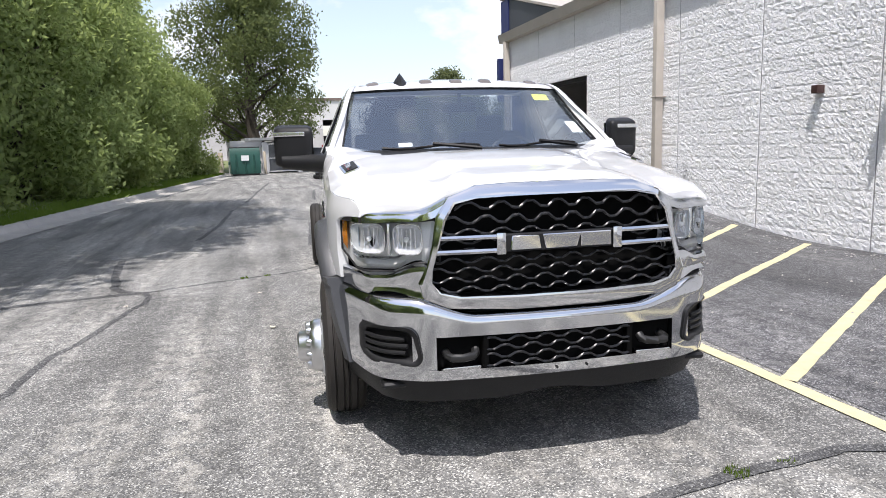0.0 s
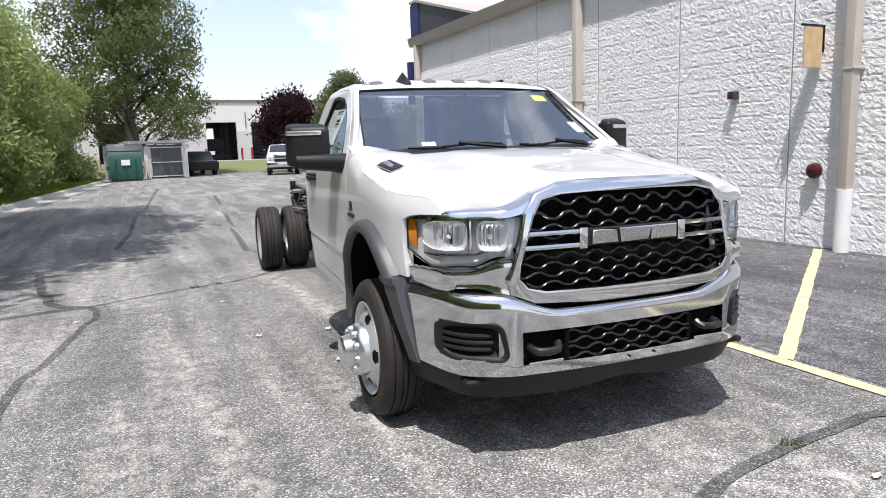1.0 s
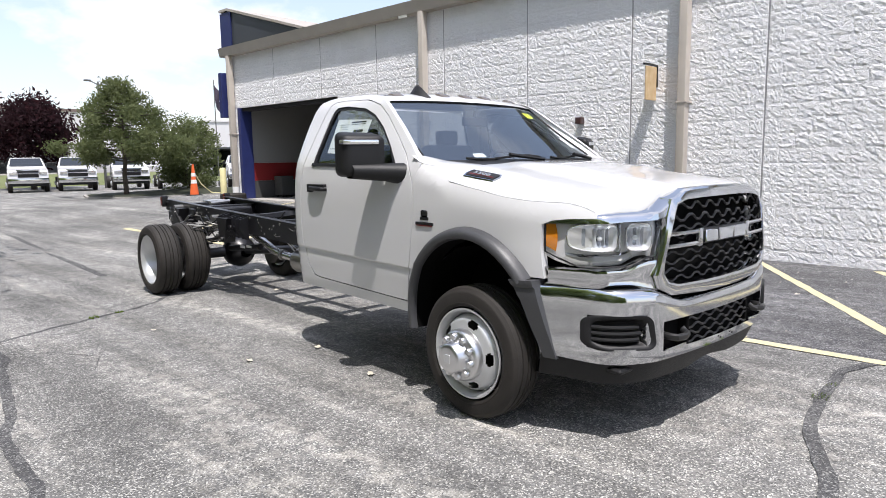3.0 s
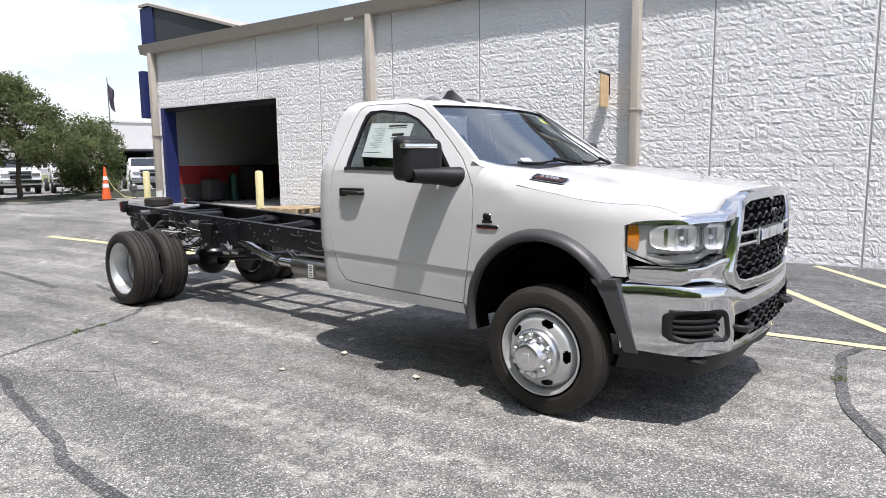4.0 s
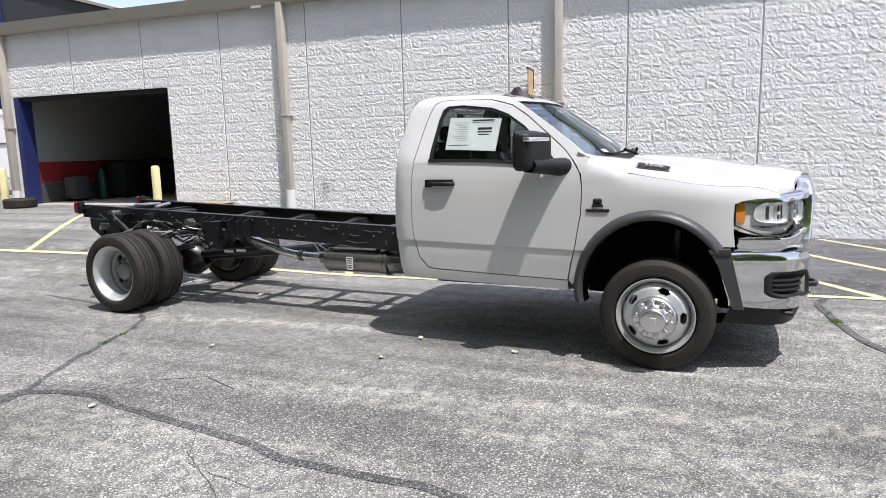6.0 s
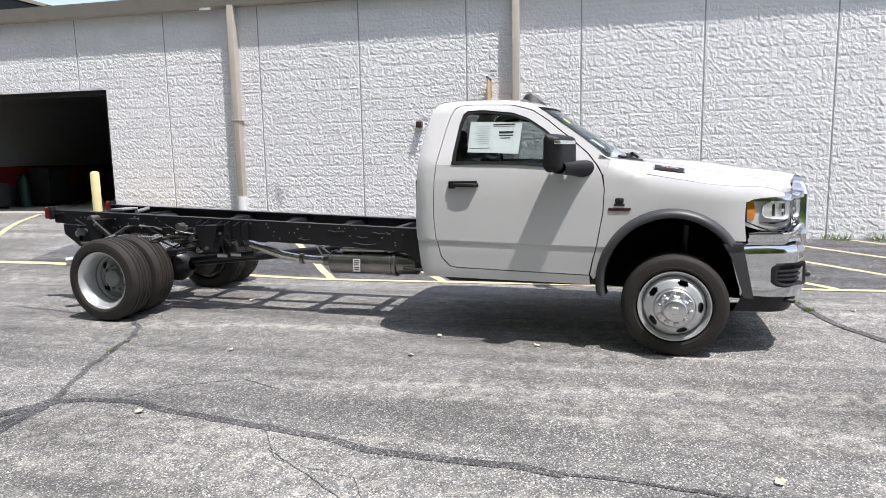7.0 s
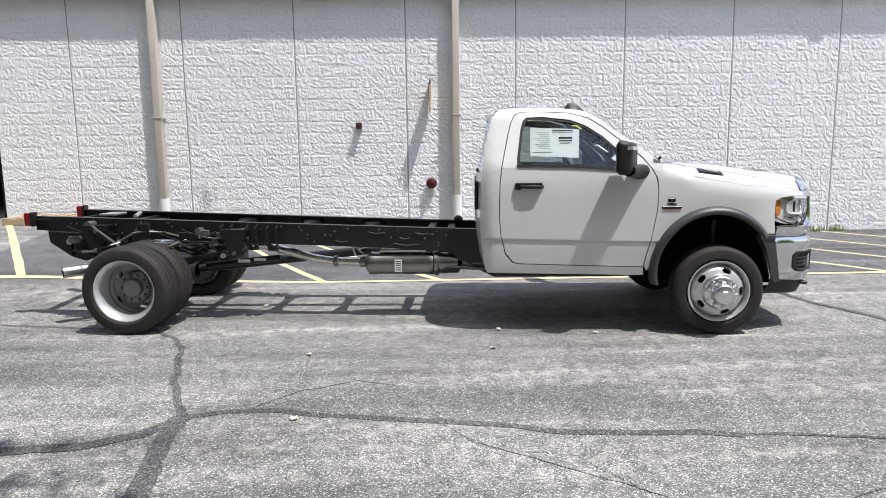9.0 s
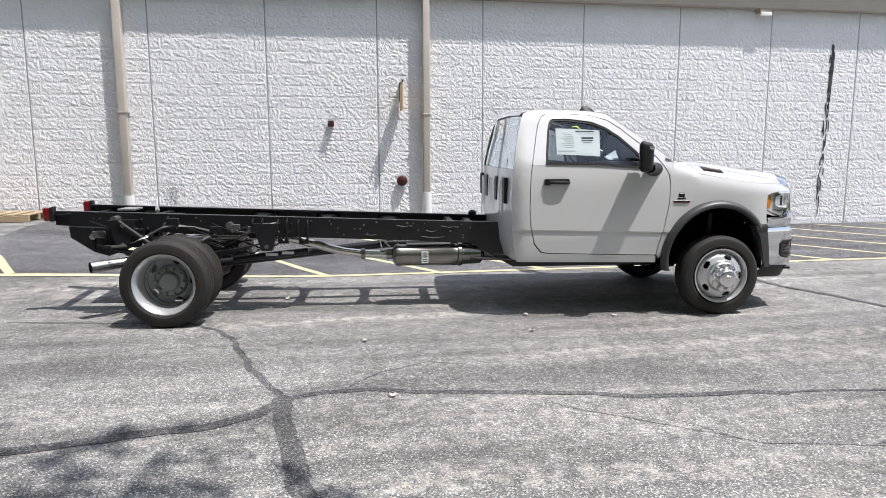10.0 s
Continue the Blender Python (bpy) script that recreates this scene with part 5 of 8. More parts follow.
        # bumper end cap behind the corner
    poly = [(-0.335, 0.518), (0.335, 0.518), (0.335, 0.668), (-0.335, 0.668)]
    # another near-black sheet, painting the shade inside the intake
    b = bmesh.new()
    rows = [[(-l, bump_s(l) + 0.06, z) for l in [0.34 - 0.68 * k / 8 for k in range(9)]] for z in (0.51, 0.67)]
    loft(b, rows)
    part("intake_backing", b, DEEPBLACK, bp, "near-black sheet standing for the shade in the lower intake")
    for bars in mesh_bars(poly, 0.535, 0.665, 0.036, 0.125, lambda l: bump_s(l) + 0.012, 0.0058):
        part("intake_bar", bars, GLOSSBLACK, bp, "gloss black intake bar")
    # step pad between grille and bumper
    b = bmesh.new()
    loft(b, [[(-l, bump_s(l) + ds, bump_top(l) + dz) for l in [0.91 - 1.82 * k / 30 for k in range(31)]] for ds, dz in ((0.034, -0.004), (0.06, 0.004), (0.16, 0.010), (0.20, 0.02))])
    part("step_pad", b, BLACKPL, bp, "black pad between grille and bumper")
    # added plate that blocks stray sun from the shadow below the bumper
    part("splash_shield", boxed(-0.78, 0.78, -0.90, -0.38, 0.42, 0.45, 0.01), BLACKPL, bp, "black plate added under the nose to stop light leaks")
    # air dam
    b = bmesh.new()
    loft(b, [[(-l * k, bump_s(l) + ds, z + 0.03 * step(0.3, 0.0, abs(l))) for l in [0.92 - 1.84 * j / 30 for j in range(31)]] for ds, z, k in ((0.03, 0.49, 1.0), (0.05, 0.43, 0.99), (0.085, 0.345, 0.96), (0.12, 0.335, 0.95), (0.3, 0.38, 0.9))])
    part("air_dam", b, BLACKPL, bp, "black plastic air dam")
    for l in (0.02, -0.12):
        b = bmesh.new()
        tube(b, (-l, bump_s(l) + 0.0, 0.497), (-l, bump_s(l) - 0.004, 0.497), 0.006, n=8)
        part("bolt", b, BLACKPL, bp)


def build_mirror(side):
    m = new("door_mirror")
    m.parent = TRUCK
    tagged(m, label="large black towing mirror on a folding arm")
    X = lambda l: -side * l

    def blob(l0, l1, s0, s1, z0, z1, bev):
        b = bmesh.new()
        box(b, min(X(l0), X(l1)), max(X(l0), X(l1)), s0, s1, z0, z1, bev, 4)
        return b
    def swept(b):
        for v in b.verts:
            v.co.y += 0.42 * (abs(v.co.x) - 1.0)
        return b
    head = blob(1.0, 1.245, 0.675, 0.80, 1.385, 1.665, 0.05)
    for v in head.verts:
        k = (0.80 - v.co.y) / 0.125
        if k > 0.3:
            v.co.z -= 0.02 * k * (1 if v.co.z > 1.5 else -0.3)
    swept(head)
    part("mirror_head", head, BLACKPL, m, "black mirror housing")
    b = bmesh.new()
    box(b, min(X(1.0), X(1.22)), max(X(1.0), X(1.22)), 0.797, 0.805, 1.41, 1.63, 0.003)
    part("mirror_glass", swept(b), CHROME, m, "mirror glass")
    b = bmesh.new()
    box(b, min(X(1.05), X(1.248)), max(X(1.05), X(1.248)), 0.668, 0.715, 1.588, 1.618, 0.008, 2)
    part("turn_signal", swept(b), BRIGHT, m, "clear signal strip in the mirror")
    b = bmesh.new()
    rows = []
    for l, s, z, h, d in ((0.86, 0.62, 1.394, 0.074, 0.100), (0.89, 0.62, 1.396, 0.078, 0.100), (0.93, 0.635, 1.402, 0.070, 0.085), (1.0, 0.685, 1.412, 0.058, 0.068), (1.08, 0.74, 1.418, 0.055, 0.062), (1.2, 0.795, 1.425, 0.048, 0.055)):
        rows.append([(X(l), s + d * math.cos(a), z + h * math.sin(a)) for a in [2 * math.pi * k / 14 for k in range(15)]])
    loft(b, rows)
    bmesh.ops.remove_doubles(b, verts=b.verts, dist=1e-5)
    bmesh.ops.recalc_face_normals(b, faces=b.faces)
    part("mirror_arm", b, BLACKPL, m, "black mirror arm", 50)


def build_interior():
    it = new("interior")
    it.parent = TRUCK
    tagged(it, label="dark grey cab interior with bench seat and steering wheel")
    b = bmesh.new()
    rows = [[(x, s + 0.06 * (1 - abs(x / 0.8) ** 2) * k, z) for x in (-0.82, -0.5, -0.2, 0, 0.2, 0.5, 0.82)] for s, z, k in ((0.40, 1.44, -1.5), (0.62, 1.46, -0.5), (0.80, 1.43, 0), (0.85, 1.36, 0), (0.82, 1.10, 0), (0.70, 0.85, 0))]
    loft(b, rows)
    part("dashboard", b, BLACKPL, it, "black dashboard")
    for x in (-0.42, 0.42):
        b = boxed(x - 0.26, x + 0.26, 1.12, 1.60, 0.82, 1.02, 0.05, 3)
        part("seat_cushion", b, SEATCLOTH, it)
        b = boxed(x - 0.25, x + 0.25, 1.52, 1.68, 0.98, 1.58, 0.05, 3)
        for v in b.verts:
            v.co.y += (v.co.z - 1.0) * 0.16
        part("seat_back", b, SEATCLOTH, it)
        b = boxed(x - 0.11, x + 0.11, 1.66, 1.74, 1.58, 1.71, 0.04, 3)
        part("headrest", b, SEATCLOTH, it)
    b = bmesh.new()
    q = Matrix.Translation((0.42, 1.0, 1.36)) @ Euler((radians(62), 0, 0)).to_matrix().to_4x4()
    pts = [q @ Vector((0.185 * math.cos(2 * math.pi * k / 28), 0.185 * math.sin(2 * math.pi * k / 28), 0)) for k in range(29)]
    bent(b, pts, 0.016, 8)
    tube(b, q @ Vector((0, 0, 0.0)), q @ Vector((0, 0, -0.22)), 0.05, n=12)
    for a in (0.0, math.pi, -math.pi / 2):
        bent(b, [q @ Vector((0.04 * math.cos(a), 0.04 * math.sin(a), 0)), q @ Vector((0.18 * math.cos(a), 0.18 * math.sin(a), 0))], 0.016, 6)
    part("steering_wheel", b, BLACKPL, it, "black steering wheel")
    b = bmesh.new()
    box(b, -0.12, 0.12, 0.93, 0.955, 1.72, 1.79, 0.015, 2)
    tube(b, (0, 0.94, 1.79), (0, 0.93, 1.86), 0.012, n=8)
    part("rear_view_mirror", b, BLACKPL, it, "black rear-view mirror")
    # paper stickers inside the glass
    st = panel([(1.128, 1.497), (1.522, 1.515), (1.517, 1.760), (1.112, 1.743)], 1, 0.0, -0.024, 0.2)
    part("window_sticker", st, PAPER, it, "white printed paper sticker")
    for a, b2, z0, z1 in ((1.19, 1.36, 1.712, 1.722), (1.20, 1.31, 1.645, 1.662), (1.20, 1.31, 1.625, 1.634), (1.22, 1.30, 1.606, 1.612), (1.37, 1.53, 1.53, 1.534), (1.19, 1.36, 1.70, 1.703)):
        a, b2, z0, z1 = a - 0.024, b2 - 0.024, z0 + 0.014, z1 + 0.014
        part("print_bar", panel([(a, z0), (b2, z0), (b2, z1), (a, z1)], 1, 0.0, -0.0225, 0.2), INK, it, "dark print bar")
    for k in range(9):
        z = 1.715 - k * 0.017
        part("print_bar", panel([(1.36, z), (1.48 - 0.02 * (k % 3), z), (1.48 - 0.02 * (k % 3), z + 0.004), (1.36, z + 0.004)], 1, 0.0, -0.0225, 0.2), INKPALE, it, "pale print line")
    def on_screen(u, v, d):
        s = 0.50 + 0.56 * v
        z = 1.475 + 0.395 * v
        w = 0.835 - 0.105 * v
        return (w * u, s - (0.17 - 0.05 * v) * (1 - abs(u) ** 2.2) + d, z + 0.022 * v * (1 - u * u))
    for u0, u1, v0, v1, mm, lab in ((0.70, 0.86, 0.80, 0.90, PAPERYEL, "yellow paper tag"), (0.84, 0.95, 0.22, 0.42, PAPER, "white paper tag"), (-0.60, -0.50, 0.06, 0.12, PAPER, "small white paper tag")):
        b = bmesh.new()
        loft(b, [[on_screen(u0 + (u1 - u0) * i / 3, v0 + (v1 - v0) * j / 2, 0.012) for i in range(4)] for j in range(3)])
        part("paper_tag", b, mm, it, lab)


build_grille()
build_bumper()
for sd in (1, -1):
    build_headlamp(sd)
    build_mirror(sd)
build_interior()


def tyre(parent, x, y, z, r, width, out):
    """A truck tyre with circumferential grooves; out is the way to the outside."""
    b = bmesh.new()
    w = width / 2
    prof = [(-w * 0.80, r * 0.67), (-w * 0.97, r * 0.71), (-w * 1.03, r * 0.80), (-w * 0.98, r * 0.90), (-w * 0.86, r * 0.955)]
    gr = [-0.80, -0.58, -0.55, -0.50, -0.47, -0.18, -0.15, -0.10, -0.07, 0.07, 0.10, 0.15, 0.18, 0.47, 0.50, 0.55, 0.58, 0.80]
    deep = {2, 3, 6, 7, 10, 11, 14, 15}
    for i, g in enumerate(gr):
        prof.append((w * g, r * (0.965 if i in deep else 0.995 if 0 < i < len(gr) - 1 else 0.975)))
    prof += [(w * 0.86, r * 0.955), (w * 0.93, r * 0.93), (w * 0.95, r * 0.925), (w * 0.98, r * 0.90), (w * 1.03, r * 0.80), (w * 1.02, r * 0.765), (w * 1.035, r * 0.758), (w * 1.0, r * 0.735), (w * 0.97, r * 0.715), (w * 0.80, r * 0.69)]
    lathe(b, [(u * out, q) for u, q in prof], 64, "x", (x, y, z))
    bmesh.ops.recalc_face_normals(b, faces=b.faces)
    return part("tyre", b, RUBBER, parent, "black ribbed truck tyre", 30)


def hole_disc(b, rings, n_holes, mid, half, at, out, seg=120):
    """A wheel disc of rings (along, radius), with oval openings round a radius."""
    fine = []
    for (u0, r0), (u1, r1) in zip(rings, rings[1:]):
        n = max(1, int(abs(r1 - r0) / 0.008))
        fine += [(u0 + (u1 - u0) * k / n, r0 + (r1 - r0) * k / n) for k in range(n)]
    fine.append(rings[-1])
    vs = []
    at = Vector(at)
    for u, r in fine:
        vs.append([b.verts.new(at + Vector((u * out, r * math.cos(2 * math.pi * k / seg), r * math.sin(2 * math.pi * k / seg)))) for k in range(seg)])
    for i in range(len(fine) - 1):
        r = (fine[i][1] + fine[i + 1][1]) / 2
        for k in range(seg):
            a = ((k + 0.5) / seg * n_holes) % 1.0 - 0.5
            if (a / 0.17) ** 2 + ((r - mid) / half) ** 2 < 1:
                continue
            b.faces.new((vs[i][k], vs[i][(k + 1) % seg], vs[i + 1][(k + 1) % seg], vs[i + 1][k]))
    return b


def front_wheel(side):
    w = new("front_wheel")
    w.parent = TRUCK
    tagged(w, label="silver front wheel with a bulging chrome hub cover")
    x, y, z, r = -side * 0.957, 0.0, 0.387, 0.387
    out = -side
    tyre(w, x, y, z, r, 0.215, out)
    b = bmesh.new()
    lathe(b, [(u * out, q) for u, q in ((-0.09, 0.20), (-0.085, 0.235), (0.06, 0.232), (0.075, 0.245), (0.098, 0.262), (0.108, 0.262), (0.108, 0.254), (0.088, 0.240), (0.055, 0.228), (0.0, 0.224))], 56, "x", (x, y, z))
    bmesh.ops.recalc_face_normals(b, faces=b.faces)
    part("rim", b, STEEL, w, "silver rim")
    b = bmesh.new()
    hole_disc(b, ((0.05, 0.226), (0.085, 0.212), (0.105, 0.195), (0.118, 0.165), (0.128, 0.140), (0.132, 0.11)), 5, 0.185, 0.022, (x, y, z), out)
    bmesh.ops.recalc_face_normals(b, faces=b.faces)
    part("wheel_disc", b, STEEL, w, "silver wheel disc with oval openings")
    b = bmesh.new()
    lathe(b, [(u * out, q) for u, q in ((0.122, 0.152), (0.152, 0.149), (0.176, 0.138), (0.182, 0.126), (0.184, 0.098), (0.192, 0.090), (0.242, 0.084), (0.252, 0.076), (0.256, 0.060), (0.256, 0.0))], 48, "x", (x, y, z))
    bmesh.ops.recalc_face_normals(b, faces=b.faces)
    hub = part("hub_cover", b, CHROMEHUB, w, "chrome hub cover", 40)
    for k in range(10):
        b = bmesh.new()
        a = 2 * math.pi * (k + 0.3) / 10
        p = Vector((x, y + 0.115 * math.cos(a), z + 0.115 * math.sin(a)))
        lathe(b, [(out * 0.165, 0.022), (out * 0.198, 0.021), (out * 0.206, 0.015), (out * 0.208, 0.0)], 12, "x", p)
        part("lug_nut", b, CHROMEHUB, hub)
    b = bmesh.new()
    box(b, x + out * 0.256 - 0.003, x + out * 0.256 + 0.003, y - 0.022, y + 0.022, z - 0.026, z + 0.026, 0.003)
    part("hub_emblem", b, STEEL, hub, "plain raised emblem")
    b = bmesh.new()
    lathe(b, [(u * out, q) for u, q in ((-0.06, 0.0), (-0.06, 0.18), (0.04, 0.18), (0.04, 0.0))], 32, "x", (x, y, z))
    part("brake_disc", b, RUSTY, w, "dark brake disc")


def rear_wheel(side):
    w = new("rear_wheel")
    w.parent = TRUCK
    tagged(w, label="dual rear wheel with deep silver rim")
    y, z, r = 5.194, 0.40, 0.40
    out = -side
    for x in (-side * 0.645, -side * 0.965):
        tyre(w, x, y, z, r, 0.262, out)
    x = -side * 0.965
    b = bmesh.new()
    lathe(b, [(u * out, q) for u, q in ((-0.12, 0.272), (-0.11, 0.258), (-0.09, 0.24), (0.06, 0.242), (0.085, 0.260), (0.112, 0.281), (0.120, 0.279), (0.118, 0.271), (0.092, 0.252), (0.062, 0.234), (-0.06, 0.228), (-0.09, 0.21))], 56, "x", (x, y, z))
    bmesh.ops.recalc_face_normals(b, faces=b.faces)
    part("rim", b, STEEL, w, "silver deep-dish rim")
    b = bmesh.new()
    lathe(b, [(u * out, q) for u, q in ((-0.11, 0.255), (-0.09, 0.225), (0.09, 0.225), (0.11, 0.255))], 40, "x", (-side * 0.645, y, z))
    part("inner_rim", b, STEEL, w, "silver inner rim")
    b = bmesh.new()
    hole_disc(b, ((-0.03, 0.231), (-0.085, 0.222), (-0.105, 0.208), (-0.115, 0.172), (-0.115, 0.145), (-0.115, 0.09)), 5, 0.190, 0.026, (x, y, z), out)
    bmesh.ops.recalc_face_normals(b, faces=b.faces)
    part("wheel_disc", b, STEELDARK, w, "grey wheel disc with oval openings")
    b = bmesh.new()
    lathe(b, [(u * out, q) for u, q in ((-0.118, 0.150), (-0.085, 0.146), (-0.07, 0.134), (-0.065, 0.09), (-0.02, 0.084), (-0.008, 0.072), (-0.005, 0.0))], 40, "x", (x, y, z))
    bmesh.ops.recalc_face_normals(b, faces=b.faces)
    hub = part("hub", b, STEELDARK, w, "grey axle hub")
    for k in range(10):
        b = bmesh.new()
        a = 2 * math.pi * k / 10
        p = Vector((x, y + 0.118 * math.cos(a), z + 0.118 * math.sin(a)))
        tube(b, p + Vector((-out * 0.075, 0, 0)), p + Vector((-out * 0.035, 0, 0)), 0.016, 0.013, 8)
        part("lug_nut", b, STEELDARK, hub)
    b = bmesh.new()
    lathe(b, [(u * out, q) for u, q in ((-0.2, 0.0), (-0.2, 0.215), (-0.09, 0.222), (-0.09, 0.0))], 32, "x", (-side * 0.645, y, z))
    part("brake_drum", b, RUSTY, w, "dark brake")


def rail_top(s):
    return 0.865 + 0.037 * (s - 2.2)


def build_chassis():
    ch = new("chassis")
    ch.parent = TRUCK
    tagged(ch, label="bare black ladder frame with cross members")
    for side in (1, -1):
        b = bmesh.new()
        st = [(-0.70, 0.60, 0.15), (0.8, 0.60, 0.20), (1.9, 0.70, 0.30), (2.02, 0.862, 0.40), (2.35, 0.872, 0.22), (3.0, None, 0.205), (4.2, None, 0.20), (5.2, None, 0.19), (5.7, None, 0.16), (6.38, None, 0.135)]
        prof = lambda s, t, h: [(-side * (0.43 - 0.075), s, t), (-side * 0.43, s, t), (-side * 0.43, s, t - h), (-side * (0.43 - 0.075), s, t - h), (-side * (0.43 - 0.075), s, t - h + 0.012), (-side * (0.43 - 0.012), s, t - h + 0.012), (-side * (0.43 - 0.012), s, t - 0.012), (-side * (0.43 - 0.075), s, t - 0.012), (-side * (0.43 - 0.075), s, t)]
        vs = loft(b, [prof(s, rail_top(s) if t is None else t, h) for s, t, h in st])
        bmesh.ops.remove_doubles(b, verts=b.verts, dist=1e-5)
        bmesh.ops.recalc_face_normals(b, faces=b.faces)
        rail = part("frame_rail", b, FRAMEBLK, ch, "black C-section rail", 30)
        random.seed(5)
        b = bmesh.new()
        for k in range(46):
            s = 2.3 + 3.9 * random.random()
            zz = rail_top(s) - random.choice((0.03, 0.06, 0.10, 0.14, 0.165))
            tube(b, (-side * 0.428, s, zz), (-side * 0.437, s, zz), random.choice((0.006, 0.008, 0.011)), n=7)
        tagged(part("bolt", b, BOLTGREY, rail, "small frame bolts"), kind="stuff")
        for s0, s1, dz in ((2.5, 2.65, 0.05), (2.7, 2.8, 0.10), (2.95, 3.1, 0.055), (2.62, 2.85, 0.16), (3.3, 3.42, 0.15)):
            b = bmesh.new()
            bent(b, [(-side * 0.436, s0, rail_top(s0) - dz), (-side * 0.44, (s0 + s1) / 2, rail_top(s0) - dz - 0.01), (-side * 0.436, s1, rail_top(s1) - dz)], 0.004, 6)
            part("clip", b, FRAMEGREY, rail, "wire clip on the rail")
    for s, dz, r in ((2.32, 0.03, 0), (2.52, 0.03, 0), (3.18, 0.03, 1), (3.85, 0.03, 1), (4.55, 0.03, 1), (5.55, 0.04, 0), (6.2, 0.05, 0)):
        b = bmesh.new()
        zt = rail_top(s) - dz
        if r:
            loft(b, [[(x, s + (0.045 + 0.10 * (abs(x) / 0.42) ** 4) * c, zt - 0.03 + 0.03 * sn - 0.03 * (1 - (x / 0.42) ** 2)) for c, sn in ((-1, -1), (-0.8, 0.8), (0, 1), (0.8, 0.8), (1, -1), (-1, -1))] for x in [-0.42 + 0.84 * k / 10 for k in range(11)]])
        else:
            box(b, -0.42, 0.42, s - 0.035, s + 0.035, zt - 0.12, zt, 0.01, 2)
        bmesh.ops.recalc_face_normals(b, faces=b.faces)
        part("cross_member", b, FRAMEBLK, ch, "black cross member", 40)
    for side in (1, -1):
        # leaf spring pack, hangers, shackle, shock absorber, bracket pairs
        for k in range(5):
            b = bmesh.new()
            L = 0.78 - 0.13 * k
            pts = [(-side * 0.52, 5.19 + L * u, 0.60 - 0.018 * k + 0.10 * (u * u) * (L / 0.78) ** 2) for u in [j / 6 - 1 for j in range(13)]]
            rows = [[(p[0] - 0.035, p[1], p[2]), (p[0] + 0.035, p[1], p[2]), (p[0] + 0.035, p[1], p[2] - 0.014), (p[0] - 0.035, p[1], p[2] - 0.014), (p[0] - 0.035, p[1], p[2])] for p in pts]
            loft(b, rows)
            bmesh.ops.recalc_face_normals(b, faces=b.faces)
            part("leaf_spring", b, FRAMEBLK, ch, "black steel spring leaf")
        for s, lo in ((4.37, 0.62), (5.72, 0.66)):
            b = bmesh.new()
            zt = rail_top(s) - 0.06
            prism(b, [(s - 0.13, zt), (s + 0.13, zt), (s + 0.05, lo), (s - 0.05, lo)], min(-side * 0.435, -side * 0.56), max(-side * 0.435, -side * 0.56), "x")
            part("spring_hanger", b, FRAMEBLK, ch, "black spring hanger")
            b = bmesh.new()
            tube(b, (-side * 0.43, s, lo + 0.04), (-side * 0.58, s, lo + 0.04), 0.018, n=14)
            part("bush", b, BOLTGREY, ch, "grey bush bolt")
        for s in (4.02, 4.22, 4.46):
            zt = rail_top(s) - 0.015
            hang = 0.25 if s < 4.4 else 0.13
            b = bmesh.new()
            for d, lean in ((-0.045, 0.035), (0.045, -0.02)):
                x0, x1 = -side * 0.437, -side * 0.535
                prism(b, [(x0, zt), (x1, zt - 0.03), (x1, zt - hang * 0.55), (x0 - side * 0.03, zt - hang), (x0, zt - hang)], s + d - 0.004, s + d + 0.004, "y")
            prism(b, [(s - 0.05, zt - hang * 0.6), (s, zt - hang * 0.92), (s + 0.05, zt - hang * 0.6), (s + 0.05, zt - hang), (s - 0.05, zt - hang)], min(-side * 0.438, -side * 0.446), max(-side * 0.438, -side * 0.446), "x")
            part("body_bracket", b, FRAMEBLK, ch, "black folded steel bracket")
        b = bmesh.new()
        tube(b, (-side * 0.55, 5.75, 0.92), (-side * 0.55, 5.45, 0.68), 0.028, n=12)
        tube(b, (-side * 0.55, 5.45, 0.68), (-side * 0.55, 5.28, 0.50), 0.02, n=10)
        part("shock_absorber", b, BLACKPL, ch, "black shock absorber")
        b = bmesh.new()
        tube(b, (-side * 0.42, 5.80, rail_top(5.8) - 0.06), (-side * 0.54, 5.80, rail_top(5.8) - 0.06), 0.035, n=16)
        part("bump_mount", b, BOLTGREY, ch, "round grey mount")
        b = bmesh.new()
        prism(b, [(5.55, 0.84), (6.26, 0.875), (6.25, 0.76), (6.04, 0.62), (5.90, 0.575), (5.68, 0.66)], min(-side * 0.36, -side * 0.45), max(-side * 0.36, -side * 0.45), "x")
        bmesh.ops.bevel(b, geom=b.edges[:], offset=0.008, segments=1, affect="EDGES")
        plate = part("hitch_plate", b, FRAMEBLK, ch, "black rear gusset plate")
        part("plate_label", boxed(min(-side * 0.448, -side * 0.453), max(-side * 0.448, -side * 0.453), 5.86, 5.95, 0.655, 0.685), INKPALE, plate, "small pale label")
        part("plate_rib", boxed(min(-side * 0.448, -side * 0.475), max(-side * 0.448, -side * 0.475), 6.02, 6.045, 0.64, 0.86, 0.004), FRAMEBLK, plate)
        for s, zz in ((5.93, 0.80), (5.74, 0.78)):
            b = bmesh.new()
            tube(b, (-side * 0.44, s, zz), (-side * 0.485, s, zz), 0.020, 0.014, 12)
            part("plate_bolt", b, PIPESTEEL, plate, "bright bolt")
        # tail lamp
        b = boxed(min(-side * 0.40, -side * 0.47), max(-side * 0.40, -side * 0.47), 6.405, 6.48, 0.925, 1.055, 0.02, 3)
        t = part("tail_lamp", b, REDLENS, ch, "red tail lamp")
        b = bmesh.new()
        box(b, min(-side * 0.395, -side * 0.475), max(-side * 0.395, -side * 0.475), 6.38, 6.415, 0.92, 1.06, 0.01, 2)
